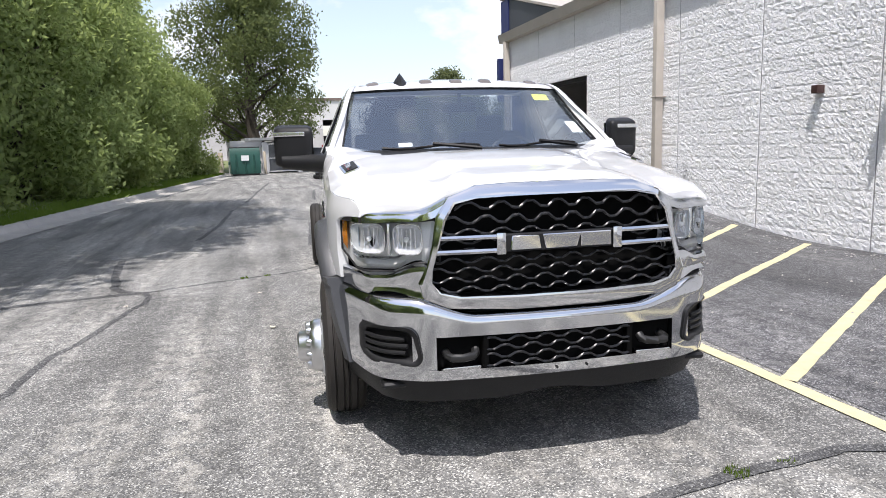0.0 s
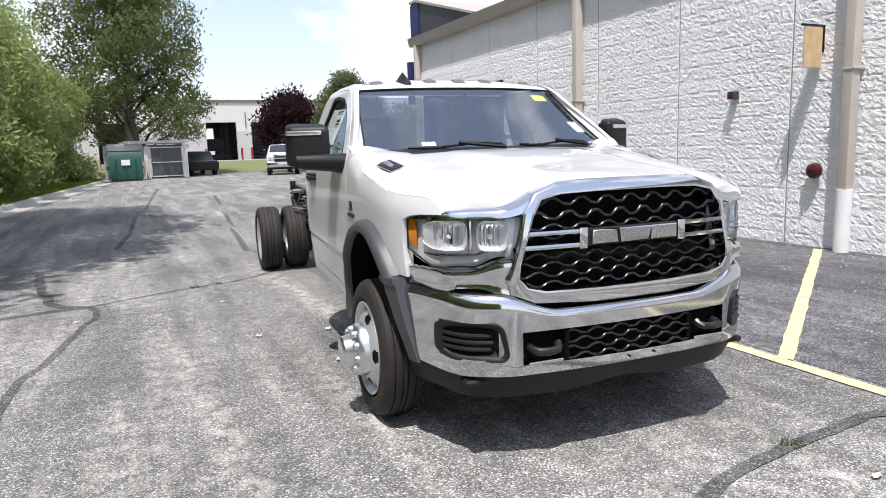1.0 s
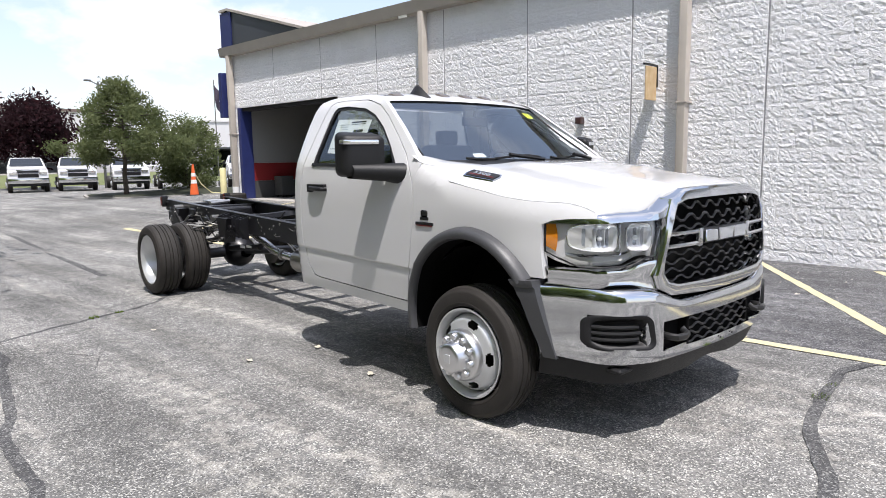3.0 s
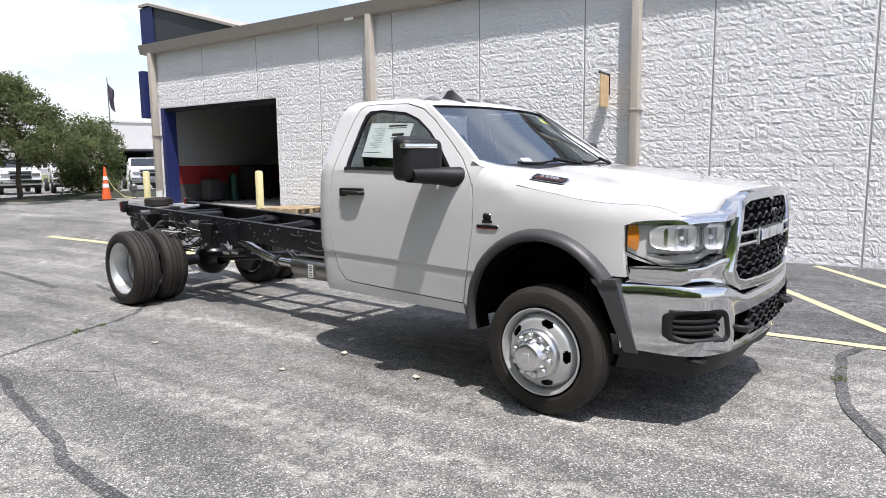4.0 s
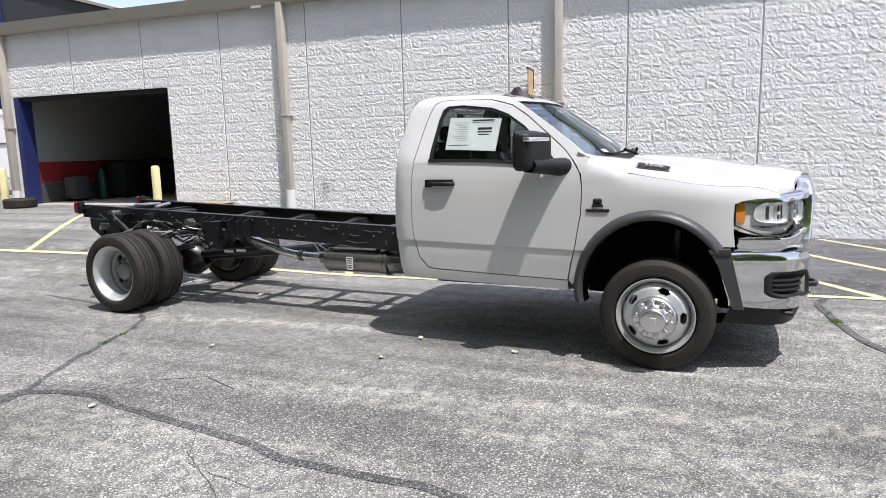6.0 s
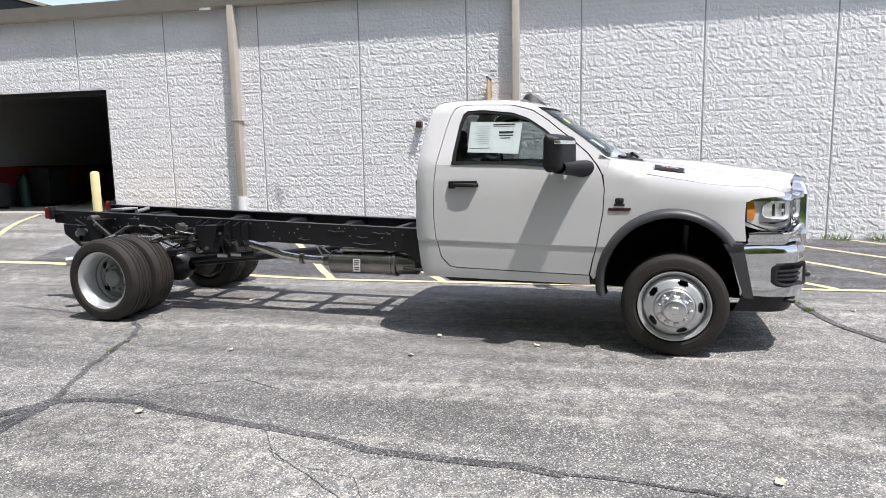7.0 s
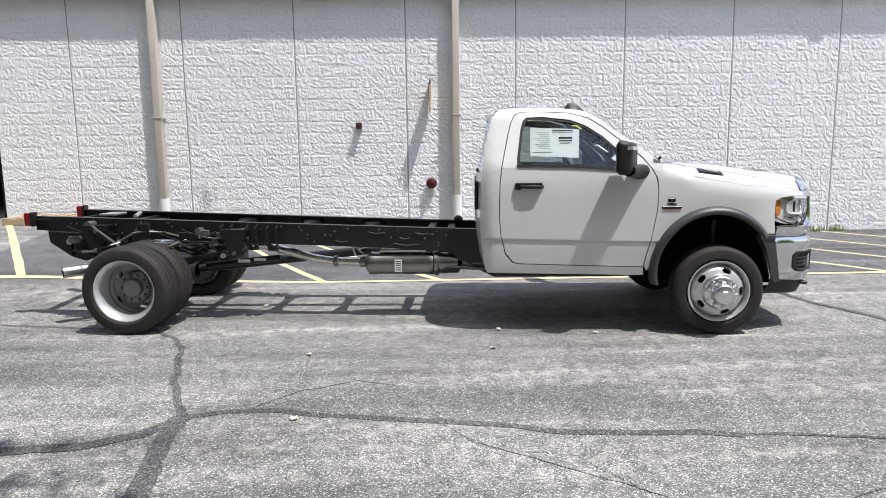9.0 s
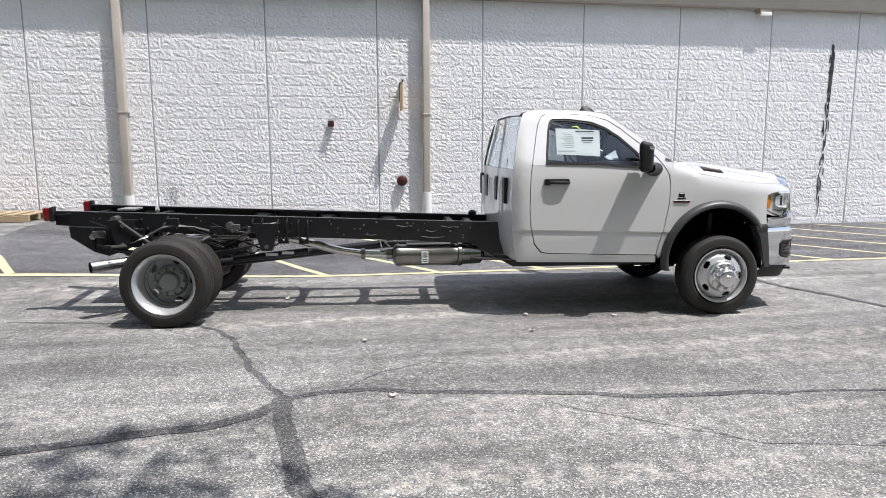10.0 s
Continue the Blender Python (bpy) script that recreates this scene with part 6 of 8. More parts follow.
        bent(b, [(-side * 0.42, 6.39, 0.985), (-side * 0.44, 6.34, 0.98), (-side * 0.45, 6.22, 0.995)], 0.009, 8)
        part("lamp_housing", b, BLACKPL, t, "black lamp housing with wiring")
    rnd = random.Random(31)
    for k in range(48):
        b = bmesh.new()
        side = 1 if k % 4 else -1
        s0 = rnd.uniform(4.25, 6.05)
        z0 = rnd.uniform(0.60, rail_top(s0) - 0.05)
        l0 = rnd.uniform(0.36, 0.53)
        kind = k % 3
        if kind == 0:
            tube(b, (-side * (l0 - 0.05), s0, z0), (-side * (l0 + 0.05), s0, z0), rnd.uniform(0.016, 0.032), n=12)
            part("bush", b, rnd.choice((BOLTGREY, PIPESTEEL, FRAMEBLK)), ch, "steel bush")
        elif kind == 1:
            box(b, min(-side * l0, -side * (l0 + 0.03)), max(-side * l0, -side * (l0 + 0.03)), s0 - 0.06, s0 + 0.06, z0 - 0.03, z0 + 0.04, 0.006)
            part("fitting", b, rnd.choice((FRAMEGREY, FRAMEBLK, BLACKPL)), ch, "small bolted fitting")
        else:
            bent(b, [(-side * l0, s0 - 0.16, z0 + 0.03), (-side * (l0 + 0.02), s0 - 0.05, z0 - 0.03), (-side * l0, s0 + 0.08, z0 + 0.01), (-side * (l0 - 0.02), s0 + 0.18, z0 + 0.05)], 0.009, 6)
            part("hose", b, rnd.choice((BLACKPL, FRAMEBLK)), ch, "rubber hose")
    # axle, differential and shafts
    b = bmesh.new()
    tube(b, (-0.62, 5.194, 0.40), (0.62, 5.194, 0.40), 0.062, n=18)
    part("rear_axle", b, FRAMEBLK, ch, "black rear axle tube")
    b = bmesh.new()
    lathe(b, [(-0.20, 0.07), (-0.14, 0.15), (-0.05, 0.195), (0.05, 0.195), (0.14, 0.15), (0.20, 0.07)], 28, "y", (0.0, 5.18, 0.40))
    part("differential", b, FRAMEBLK, ch, "black differential housing")
    b = bmesh.new()
    tube(b, (0, 4.95, 0.42), (0, 3.2, 0.60), 0.045, n=16)
    tube(b, (0, 3.2, 0.60), (0, 1.6, 0.62), 0.045, n=16)
    part("drive_shaft", b, FRAMEBLK, ch, "black propeller shaft")
    b = bmesh.new()
    tube(b, (-0.30, 4.75, 0.50), (-0.30, 4.0, 0.575), 0.035, n=12)
    part("torque_rod", b, FRAMEBLK, ch, "black torque rod with white label")
    b = bmesh.new()
    box(b, -0.337, -0.334, 4.30, 4.42, 0.535, 0.565)
    box(b, -0.337, -0.334, 4.14, 4.26, 0.55, 0.578)
    part("label_plate", b, PAPER, ch, "white paper label")
    b = bmesh.new()
    tube(b, (-0.72, 0.0, 0.388), (0.72, 0.0, 0.388), 0.055, n=16)
    lathe(b, [(-0.16, 0.06), (-0.08, 0.15), (0.08, 0.15), (0.16, 0.06)], 24, "y", (0.25, 0.0, 0.40))
    part("front_axle", b, FRAMEBLK, ch, "black front axle")
    b = boxed(-0.35, 0.35, -0.6, 1.5, 0.50, 0.85, 0.08, 2)
    part("engine_sump", b, FRAMEBLK, ch, "dark engine and gearbox underside")
    for side in (1, -1):
        rows = []
        for j in range(9):
            a = math.pi * j / 8
            rows.append([(-side * l, 0.03 + 0.50 * math.cos(a), 0.50 + 0.50 * math.sin(a)) for l in (0.52, 0.92)])
        b = bmesh.new()
        loft(b, rows)
        box(b, -side * 0.52 - 0.01, -side * 0.52 + 0.01, -0.5, 0.56, 0.42, 1.02)
        part("wheel_liner", b, DEEPBLACK, ch, "black wheel-arch liner")
        b = bmesh.new()
        tube(b, (-side * 0.58, -0.06, 0.42), (-side * 0.58, -0.10, 0.95), 0.04, n=12)
        part("front_damper", b, FRAMEBLK, ch, "black front damper")
    # exhaust: catalyst, muffler, pipe and tail
    ex = new("exhaust")
    ex.parent = TRUCK
    tagged(ex, label="stainless exhaust with a large muffler and turned-out tail pipe")
    b = bmesh.new()
    lathe(b, [(2.46, 0.06), (2.48, 0.112), (2.52, 0.118), (2.54, 0.112), (3.06, 0.112), (3.085, 0.118), (3.11, 0.112), (3.14, 0.07)], 32, "y", (-0.33, 0.0, 0.525))
    mf = part("muffler", b, MUFFLER, ex, "dark stainless muffler", 30)
    b = bmesh.new()
    lathe(b, [(2.20, 0.05), (2.24, 0.10), (2.44, 0.105), (2.46, 0.09)], 28, "y", (-0.33, 0.0, 0.525))
    lathe(b, [(2.43, 0.116), (2.435, 0.122), (2.47, 0.122), (2.475, 0.116)], 28, "y", (-0.33, 0.0, 0.525))
    part("catalyst", b, MUFFLER, ex, "dark stainless catalyst")
    b = bmesh.new()
    box(b, -0.449, -0.446, 2.78, 2.85, 0.455, 0.575)
    part("muffler_label", b, PAPER, mf, "white bar-code label")
    b = bmesh.new()
    for z in (0.470, 0.490, 0.515, 0.535, 0.555):
        box(b, -0.4505, -0.448, 2.79, 2.84, z, z + 0.008)
    part("label_bar", b, INK, mf, "dark bars on the label")
    b = boxed(-0.42, -0.20, 2.55, 3.0, 0.640, 0.668, 0.006)
    part("heat_shield", b, ALU, ex, "bright heat shield")
    b = bmesh.new()
    bent(b, [(-0.33, 3.12, 0.535), (-0.33, 3.45, 0.545), (-0.32, 3.65, 0.57), (-0.30, 3.90, 0.635), (-0.28, 4.15, 0.70), (-0.25, 4.5, 0.735), (-0.22, 4.9, 0.74), (-0.25, 5.2, 0.72), (-0.30, 5.42, 0.63), (-0.42, 5.58, 0.555), (-0.55, 5.74, 0.525), (-0.64, 5.85, 0.518), (-0.735, 5.96, 0.512)], [0.042] * 10 + [0.048, 0.054, 0.054], 16, False)
    part("pipe", b, PIPESTEEL, ex, "bright exhaust pipe")
    # plug just inside the pipe's mouth; its near-black stands for shade
    b = bmesh.new()
    tip, way = Vector((-0.735, 5.96, 0.512)), Vector((-0.095, 0.11, -0.006)).normalized()
    tube(b, tip - way * 0.03, tip - way * 0.004, 0.050, n=16)
    part("tail_opening", b, DEEPBLACK, ex, "near-black plug painting the shade inside the tail pipe")
    b = bmesh.new()
    bent(b, [(-0.33, 2.20, 0.53), (-0.33, 2.0, 0.50), (-0.30, 1.7, 0.50)], 0.05, 12)
    part("front_pipe", b, MUFFLER, ex, "dark front pipe")
    b = bmesh.new()
    lathe(b, [(3.14, 0.046), (3.145, 0.054), (3.20, 0.054), (3.205, 0.046)], 16, "y", (-0.33, 0.0, 0.535))
    part("clamp", b, MUFFLER, ex, "dark pipe clamp")
    b = bmesh.new()
    lathe(b, [(3.42, 0.046), (3.425, 0.056), (3.46, 0.056), (3.465, 0.046)], 16, "y", (-0.33, 0.0, 0.545))
    part("clamp", b, MUFFLER, ex, "dark pipe clamp")
    # hoses and looms along the frame
    random.seed(11)
    for k in range(9):
        b = bmesh.new()
        l = random.uniform(0.1, 0.5) * random.choice((1, -1))
        s0 = random.uniform(4.0, 5.2)
        pts = [(-l + random.uniform(-0.05, 0.05) * j, s0 + 0.14 * j, rail_top(s0) - 0.10 - 0.06 * math.sin(j * 1.1 + k) - 0.02 * j) for j in range(7)]
        bent(b, pts, random.choice((0.008, 0.011, 0.014)), 6)
        part("hose", b, random.choice((BLACKPL, BOLTGREY, BLACKPL)), ch, "rubber hose")
    b = bmesh.new()
    bent(b, [(-0.30, 3.16, 0.60), (-0.34, 3.22, 0.66), (-0.38, 3.16, 0.68), (-0.40, 3.08, 0.70)], 0.008, 6)
    bent(b, [(-0.30, 3.25, 0.59), (-0.36, 3.27, 0.68), (-0.40, 3.20, 0.69)], 0.008, 6)
    part("sensor_lead", b, PAPER, ch, "pale sensor lead")
    b = bmesh.new()
    bent(b, [(-0.36, 2.45, 0.63), (-0.40, 2.25, 0.58), (-0.42, 2.1, 0.535), (-0.42, 1.7, 0.51)], 0.012, 8)
    bent(b, [(-0.44, 2.35, 0.50), (-0.44, 2.05, 0.485), (-0.44, 1.6, 0.49)], 0.016, 8)
    part("brake_line", b, BOLTGREY, ch, "grey line along the sill")
    b = boxed(-0.62, -0.40, 0.72, 0.98, 0.455, 0.52, 0.01)
    part("bracket_box", b, BLACKPL, ch, "black box under the sill")
    b = boxed(-0.2, 0.3, 5.35, 6.0, 0.80, 0.93, 0.04, 3)
    part("spare_carrier", b, FRAMEBLK, ch, "black tank between the rails")
    b = bmesh.new()
    lathe(b, [(0.0, 0.0), (0.0, 0.045), (0.03, 0.045), (0.05, 0.02), (0.05, 0.0)], 16, "z", (0.20, 2.25, 0.885))
    part("fuel_cap", b, BLACKPL, ch, "black filler neck")
    b = bmesh.new()
    box(b, -0.12, 0.12, 5.75, 5.92, rail_top(5.8) - 0.01, rail_top(5.8) + 0.012, 0.005)
    tube(b, (-0.2, 5.5, rail_top(5.5)), (0.1, 5.6, rail_top(5.6) + 0.01), 0.02, n=8)
    part("loom_coil", b, ALU, ch, "coiled wiring loom")


for sd in (1, -1):
    front_wheel(sd)
    rear_wheel(sd)
build_chassis()


def stretch_cab():
    """Longer doors and cab back, a higher belt and roof line, a lower sill."""
    kin = [ob for top in TRUCK.children if top.name.split(".")[0] in ("cab", "fender", "interior", "door_mirror") for ob in [top, *top.children_recursive] if ob.type == "MESH"]
    for ob in kin:
        for v in ob.data.vertices:
            s, z = v.co.y, v.co.z
            if s < 0.2:
                continue
            far = step(0.75, 1.2, s)
            up = far * (0.032 * step(1.36, 1.45, z) - 0.018 * step(1.88, 1.95, z))
            up -= 0.022 * step(0.74, 0.62, z) * step(0.25, 0.5, s)
            up += 0.027 * (s - 1.25) * step(0.70, 0.80, z) * step(1.0, 0.86, z) * step(0.3, 0.5, s)
            v.co.y = s + 0.025 * step(0.2, 0.5, s) + 0.062 * min(1.0, max(0.0, (s - 0.5) / 1.275))
            v.co.z = z + up


def trim_overhang():
    """The body to its full width; nose and lamps drawn forward, the bumper's ends swept back."""
    for top in TRUCK.children:
        kind = top.name.split(".")[0]
        if kind in ("front_wheel", "rear_wheel", "chassis", "exhaust"):
            continue
        for ob in [top, *top.children_recursive]:
            if ob.type != "MESH":
                continue
            for v in ob.data.vertices:
                x, s, z = v.co
                a = abs(x)
                if s < -0.45:
                    k = step(-0.45, -0.85, s)
                    if kind == "bumper":
                        s = -0.45 + (s + 0.45) * (0.94 - 0.08 * step(0.6, 0.95, a))
                    else:
                        s = -0.45 + (s + 0.45) * (1.06 - 0.04 * step(0.45, 0.95, a)) + 0.3 * k * max(0.0, z - 1.17)
                        x += math.copysign(0.03 * k * step(0.25, 0.48, a) * step(0.85, 0.6, a), x)
                        z += 0.032 * k * step(1.13, 1.23, z) * step(0.60, 0.42, a)
                    z -= 0.025 * k * step(0.95, 0.45, z)
                v.co = (x * 1.05, s, z)


stretch_cab()
trim_overhang()

# ---- things on and by the wall ----
def downpipe(y, z_top):
    p = empty("downpipe", "beige square metal downpipe with a white plastic foot sleeve", "downpipe", pose(WALL_X - 0.12, y, 0), group="downpipes")
    g = height(WALL_X - 0.12, y)
    part("pipe", boxed(-0.09, 0.065, -0.062, 0.062, 0.78, z_top, 0.012, 2), PIPE, p)
    bm = bmesh.new()
    tube(bm, (-0.02, 0, g - 0.05), (-0.02, 0, 0.80), 0.098, 0.092, 20)
    part("sleeve", bm, WHITEPL, p, "white plastic foot sleeve")
    bm = boxed(-0.10, 0.13, -0.085, 0.085, 2.265, 2.29, 0.003)
    part("strap", bm, TRIM, p, "metal wall strap")
    return p


downpipe(10.93, EAVE - 0.03)
downpipe(5.49, EAVE - 0.03)
downpipe(CORNER_Y - 0.16, EAVE - 0.03)

horn = empty("wall_horn", "small brown box horn fixed to the block wall", "alarm", pose(WALL_X, 7.29, 2.10))
part("box", boxed(-0.14, -0.02, -0.055, 0.055, -0.055, 0.055, 0.008, 2), mat("brown_enamel", (0.06, 0.03, 0.027), 0.4), horn)
part("bracket", boxed(-0.03, 0.03, -0.05, 0.05, -0.05, 0.05), TRIM, horn, "metal wall bracket")

bell = empty("alarm_bell", "round red alarm bell on the block wall", "bell", pose(WALL_X, 5.96, 1.02))
bm = bmesh.new()
lathe(bm, [(-0.05, 0.105), (-0.07, 0.105), (-0.11, 0.092), (-0.13, 0.058), (-0.138, 0.0)], 28, "x")
part("gong", bm, BELLRED, bell)
bm = bmesh.new()
tube(bm, (0.0, 0, 0), (-0.06, 0, 0), 0.06, n=16)
part("mount", bm, BLACKPL, bell, "black mount")
bm = bmesh.new()
tube(bm, (-0.136, 0, 0), (-0.165, 0, 0), 0.022, n=10)
part("bolt", bm, BLACKPL, bell, "black centre bolt")

sconce = empty("wall_bracket", "black iron arm holding a rust-stained pale board", "wall lamp", pose(WALL_X, 5.97, 2.42))
part("board", boxed(-0.38, -0.04, -0.012, 0.012, -0.08, 0.42, 0.004, 1), mat("stained_box", (0.62, 0.50, 0.32), 0.8, vary=0.25, scale=9, tint=(0.45, 0.26, 0.10)), sconce)
bm = bmesh.new()
box(bm, -0.44, 0.03, -0.014, 0.014, 0.43, 0.458)
box(bm, -0.02, 0.03, -0.02, 0.02, 0.12, 0.45)
part("arm", bm, BLACKSTEEL, sconce, "black iron arm")

for y, z in ((11.45, 4.46), (-1.47, 4.36)):
    f = empty("flood_lamp", "pale flood lamp with cream lens under the eaves", "lamp", pose(WALL_X, y, z), group="flood lamps")
    bm = boxed(-0.17, -0.01, -0.13, 0.13, -0.03, 0.12, 0.015, 2)
    part("housing", bm, TAN, f)
    bm = boxed(-0.185, -0.16, -0.12, 0.12, -0.085, -0.005, 0.008, 2)
    part("lens", bm, LAMPWHITE, f, "cream lens")

bm = bmesh.new()
rnd = random.Random(4)
for k in range(105):
    down = rnd.random() ** 1.5
    y, z = -3.18 + rnd.gauss(0, 0.020 + 0.012 * down) + 0.10 * down, 3.85 - 3.3 * down - 0.25 * rnd.random()
    w, long = rnd.uniform(0.002, 0.009), rnd.uniform(0.05, 0.42) * (1 - 0.7 * down)
    box(bm, WALL_X - 0.020 - 0.0001 * k, WALL_X + 0.02, y - w, y + w, z - long, z)
thing("drip_stain", bm, BLACKSTAIN, "long black drip stain down the white blocks", "stain", kind="structure")
bm = bmesh.new()
for k in range(170):
    y, z = 10.2 + rnd.gauss(0, 0.07), 0.83 + rnd.gauss(0, 0.13)
    w = rnd.uniform(0.003, 0.011)
    box(bm, WALL_X - 0.016, WALL_X + 0.02, y - w, y + w, z - w, z + w)
thing("wall_smudge", bm, GREYSMUDGE, "grey smudge low on the block wall", "stain", kind="structure")


def bollard(x, y):
    b = empty("bollard", "pale yellow round steel bollard by the garage door", "bollard", pose(x, y, height(x, y)), group="bollards")
    bm = bmesh.new()
    lathe(bm, [(-0.05, 0.0), (-0.05, 0.085), (0.86, 0.085), (0.895, 0.07), (0.91, 0.03), (0.912, 0.0)], 20, "z")
    part("post", bm, POSTYEL, b)
    bm = bmesh.new()
    lathe(bm, [(0.0, 0.12), (0.03, 0.115), (0.035, 0.085)], 20, "z")
    part("collar", bm, CONCRETE, b, "concrete collar")


bollard(6.93, 13.79)
bollard(6.93, 18.22)

spare = empty("loose_tyre", "black worn tyre lying flat beside the door", "tyre", pose(7.0, 17.85, height(7.0, 17.85) + 0.11))
bm = bmesh.new()
lathe(bm, [(-0.08, 0.19), (-0.11, 0.24), (-0.10, 0.32), (-0.07, 0.345), (0.07, 0.345), (0.10, 0.32), (0.11, 0.24), (0.08, 0.19), (-0.08, 0.19)], 40, "z")
part("tyre_wall", bm, RUBBER, spare)

# pallet edge by the door
pal = empty("pallet", "weathered wooden pallet lying by the wall", "pallet", pose(7.0, 12.75, height(7.0, 12.75) + 0.03))
for k in range(5):
    part("plank", boxed(-0.45, 0.45, -0.5 + 0.24 * k, -0.36 + 0.24 * k, 0.075, 0.095, 0.003), WOOD, pal)
for k in range(3):
    part("bearer", boxed(-0.45 + 0.41 * k, -0.37 + 0.41 * k, -0.5, 0.6, -0.02, 0.075, 0.003), WOOD, pal)

# shop contents seen in the dark, coloured dark to carry that shade
def shop_box(name, x, y, w, d, h, m, label, cat):
    t = empty(name, label, cat, pose(x, y, FLOOR_Z))
    part("body", boxed(-w / 2, w / 2, -d / 2, d / 2, 0.06, h, 0.015, 2), m, t)
    for k in range(3):
        part("drawer", boxed(-w / 2 - 0.012, -w / 2 + 0.01, -d / 2 + 0.03, d / 2 - 0.03, 0.1 + k * (h - 0.12) / 3, 0.06 + (k + 1) * (h - 0.12) / 3, 0.005), m, t)
    for sx in (-1, 1):
        for sy in (-1, 1):
            bm = bmesh.new()
            lathe(bm, [(-0.02, 0.0), (-0.02, 0.03), (0.02, 0.03), (0.02, 0.0)], 12, "y", (sx * (w / 2 - 0.06), sy * (d / 2 - 0.06), 0.03))
            part("caster", bm, BLACKPL, t)


shop_box("tool_cabinet", 10.1, 17.75, 0.7, 0.6, 0.95, SHADEDROOM, "dark tool cabinet on casters in the shop", "cabinet")
shop_box("tool_cabinet", 12.1, 17.65, 1.1, 0.6, 0.85, SHADEDROOM, "long dark tool cabinet on casters", "cabinet")
shop_box("parts_cabinet", 14.9, 15.5, 1.2, 0.8, 1.75, SHADEDROOM, "tall dark parts cabinet at the shop end", "cabinet")
shop_box("work_bench", 8.8, 18.1, 0.4, 0.4, 0.62, SHOPBASE, "small cabinet by the door jamb, darkened like the room", "cabinet")
for x, y, m_, lab in ((9.4, 17.85, GREENMET, "green gas cylinder standing by the wall"), (9.55, 18.1, SHADEDROOM, "dark gas cylinder standing by the wall")):
    c = empty("gas_cylinder", lab, "cylinder", pose(x, y, FLOOR_Z), group="gas cylinders")
    bm = bmesh.new()
    lathe(bm, [(0.0, 0.0), (0.0, 0.11), (0.62, 0.11), (0.72, 0.07), (0.76, 0.03), (0.82, 0.03), (0.82, 0.0)], 20, "z")
    part("body", bm, m_, c)

# leaves and litter
rnd = random.Random(8)
for x, y in ((0.21, 5.57), (0.76, 5.47), (0.60, 4.63), (2.16, 1.80), (-1.17, 6.93), (-1.45, 3.38), (0.13, 7.05), (1.88, 7.79), (5.3, 3.2), (6.2, 4.1)):
    bm = bmesh.new()
    a0 = rnd.uniform(0, 6)
    pts = []
    for k in range(10):
        a = a0 + 2 * math.pi * k / 10
        r = rnd.uniform(0.014, 0.030)
        pts.append((r * math.cos(a) * 1.3, r * math.sin(a), rnd.uniform(0.004, 0.022)))
    top = [bm.verts.new(p) for p in pts]
    mid = bm.verts.new((0, 0, 0.012))
    for k in range(10):
        bm.faces.new((top[k], top[(k + 1) % 10], mid))
    thing("dry_leaf", bm, mat("dry_leaf", (0.55, 0.50, 0.40), 0.8), "pale curled dry leaf lying on the asphalt", "leaf", pose(x, y, height(x, y) + 0.006), group="dry leaves")


def weed_tuft(x, y, z, n, h, r, label, m_):
    co, fa = [], []
    g = random.Random(int(100 * x + y))
    for k in range(n):
        a, q = g.uniform(0, 6.3), r * math.sqrt(g.random())
        px, py = q * math.cos(a), q * math.sin(a)
        hh = h * g.uniform(0.4, 1.0)
        lx, ly = g.uniform(-0.6, 0.6) * hh, g.uniform(-0.6, 0.6) * hh
        b = len(co)
        co += [(px - 0.006, py, 0), (px + 0.006, py + 0.004, 0), (px + lx, py + ly, hh)]
        fa.append((b, b + 1, b + 2))
    me = bpy.data.meshes.new("weed")
    me.from_pydata(co, [], fa)
    me.materials.append(m_)
    ob = new("weed_tuft", me)
    ob.matrix_world = pose(x, y, z)
    tagged(ob, label, "weed", "weeds", "stuff")


weed_tuft(2.14, 2.19, 0.004, 60, 0.035, 0.06, "small green weed tuft in an asphalt crack", GRASSBLADE)
weed_tuft(-0.05, 8.02, 0.005, 26, 0.03, 0.05, "small dry weed tuft in a sealed crack", GRASSBLADE)
weed_tuft(0.22, 8.08, 0.005, 18, 0.025, 0.04, "small dry weed tuft in a sealed crack", GRASSBLADE)
weed_tuft(2.42, 2.20, 0.004, 20, 0.03, 0.04, "small green weed tuft in an asphalt crack", GRASSBLADE)
for y in (-0.5, -0.9, -1.3, -1.8, 0.2):
    weed_tuft(WALL_X - 0.12, y, 0.0, 90, 0.16, 0.22, "green weeds growing along the wall foot", GRASSBLADE)
bm = bmesh.new()
for k in range(420):
    x, y = rnd.uniform(3.5, 7.45), rnd.uniform(-3, 9.5)
    if rnd.random() < 0.55:
        x = 7.5 - abs(rnd.gauss(0, 0.35))
    s = rnd.uniform(0.006, 0.018)
    z = height(x, y) + 0.006
    v = [bm.verts.new((x + s * math.cos(a), y + s * math.sin(a), z + (0 if a else 0))) for a in (0, 1.9, 4.1)] + [bm.verts.new((x, y, z + s))]
    for a, b in ((0, 1), (1, 2), (2, 0)):
        bm.faces.new((v[a], v[b], v[3]))
thing("wall_litter", bm, CONCRETE, "small pale chips scattered along the wall foot", "gravel", kind="stuff")

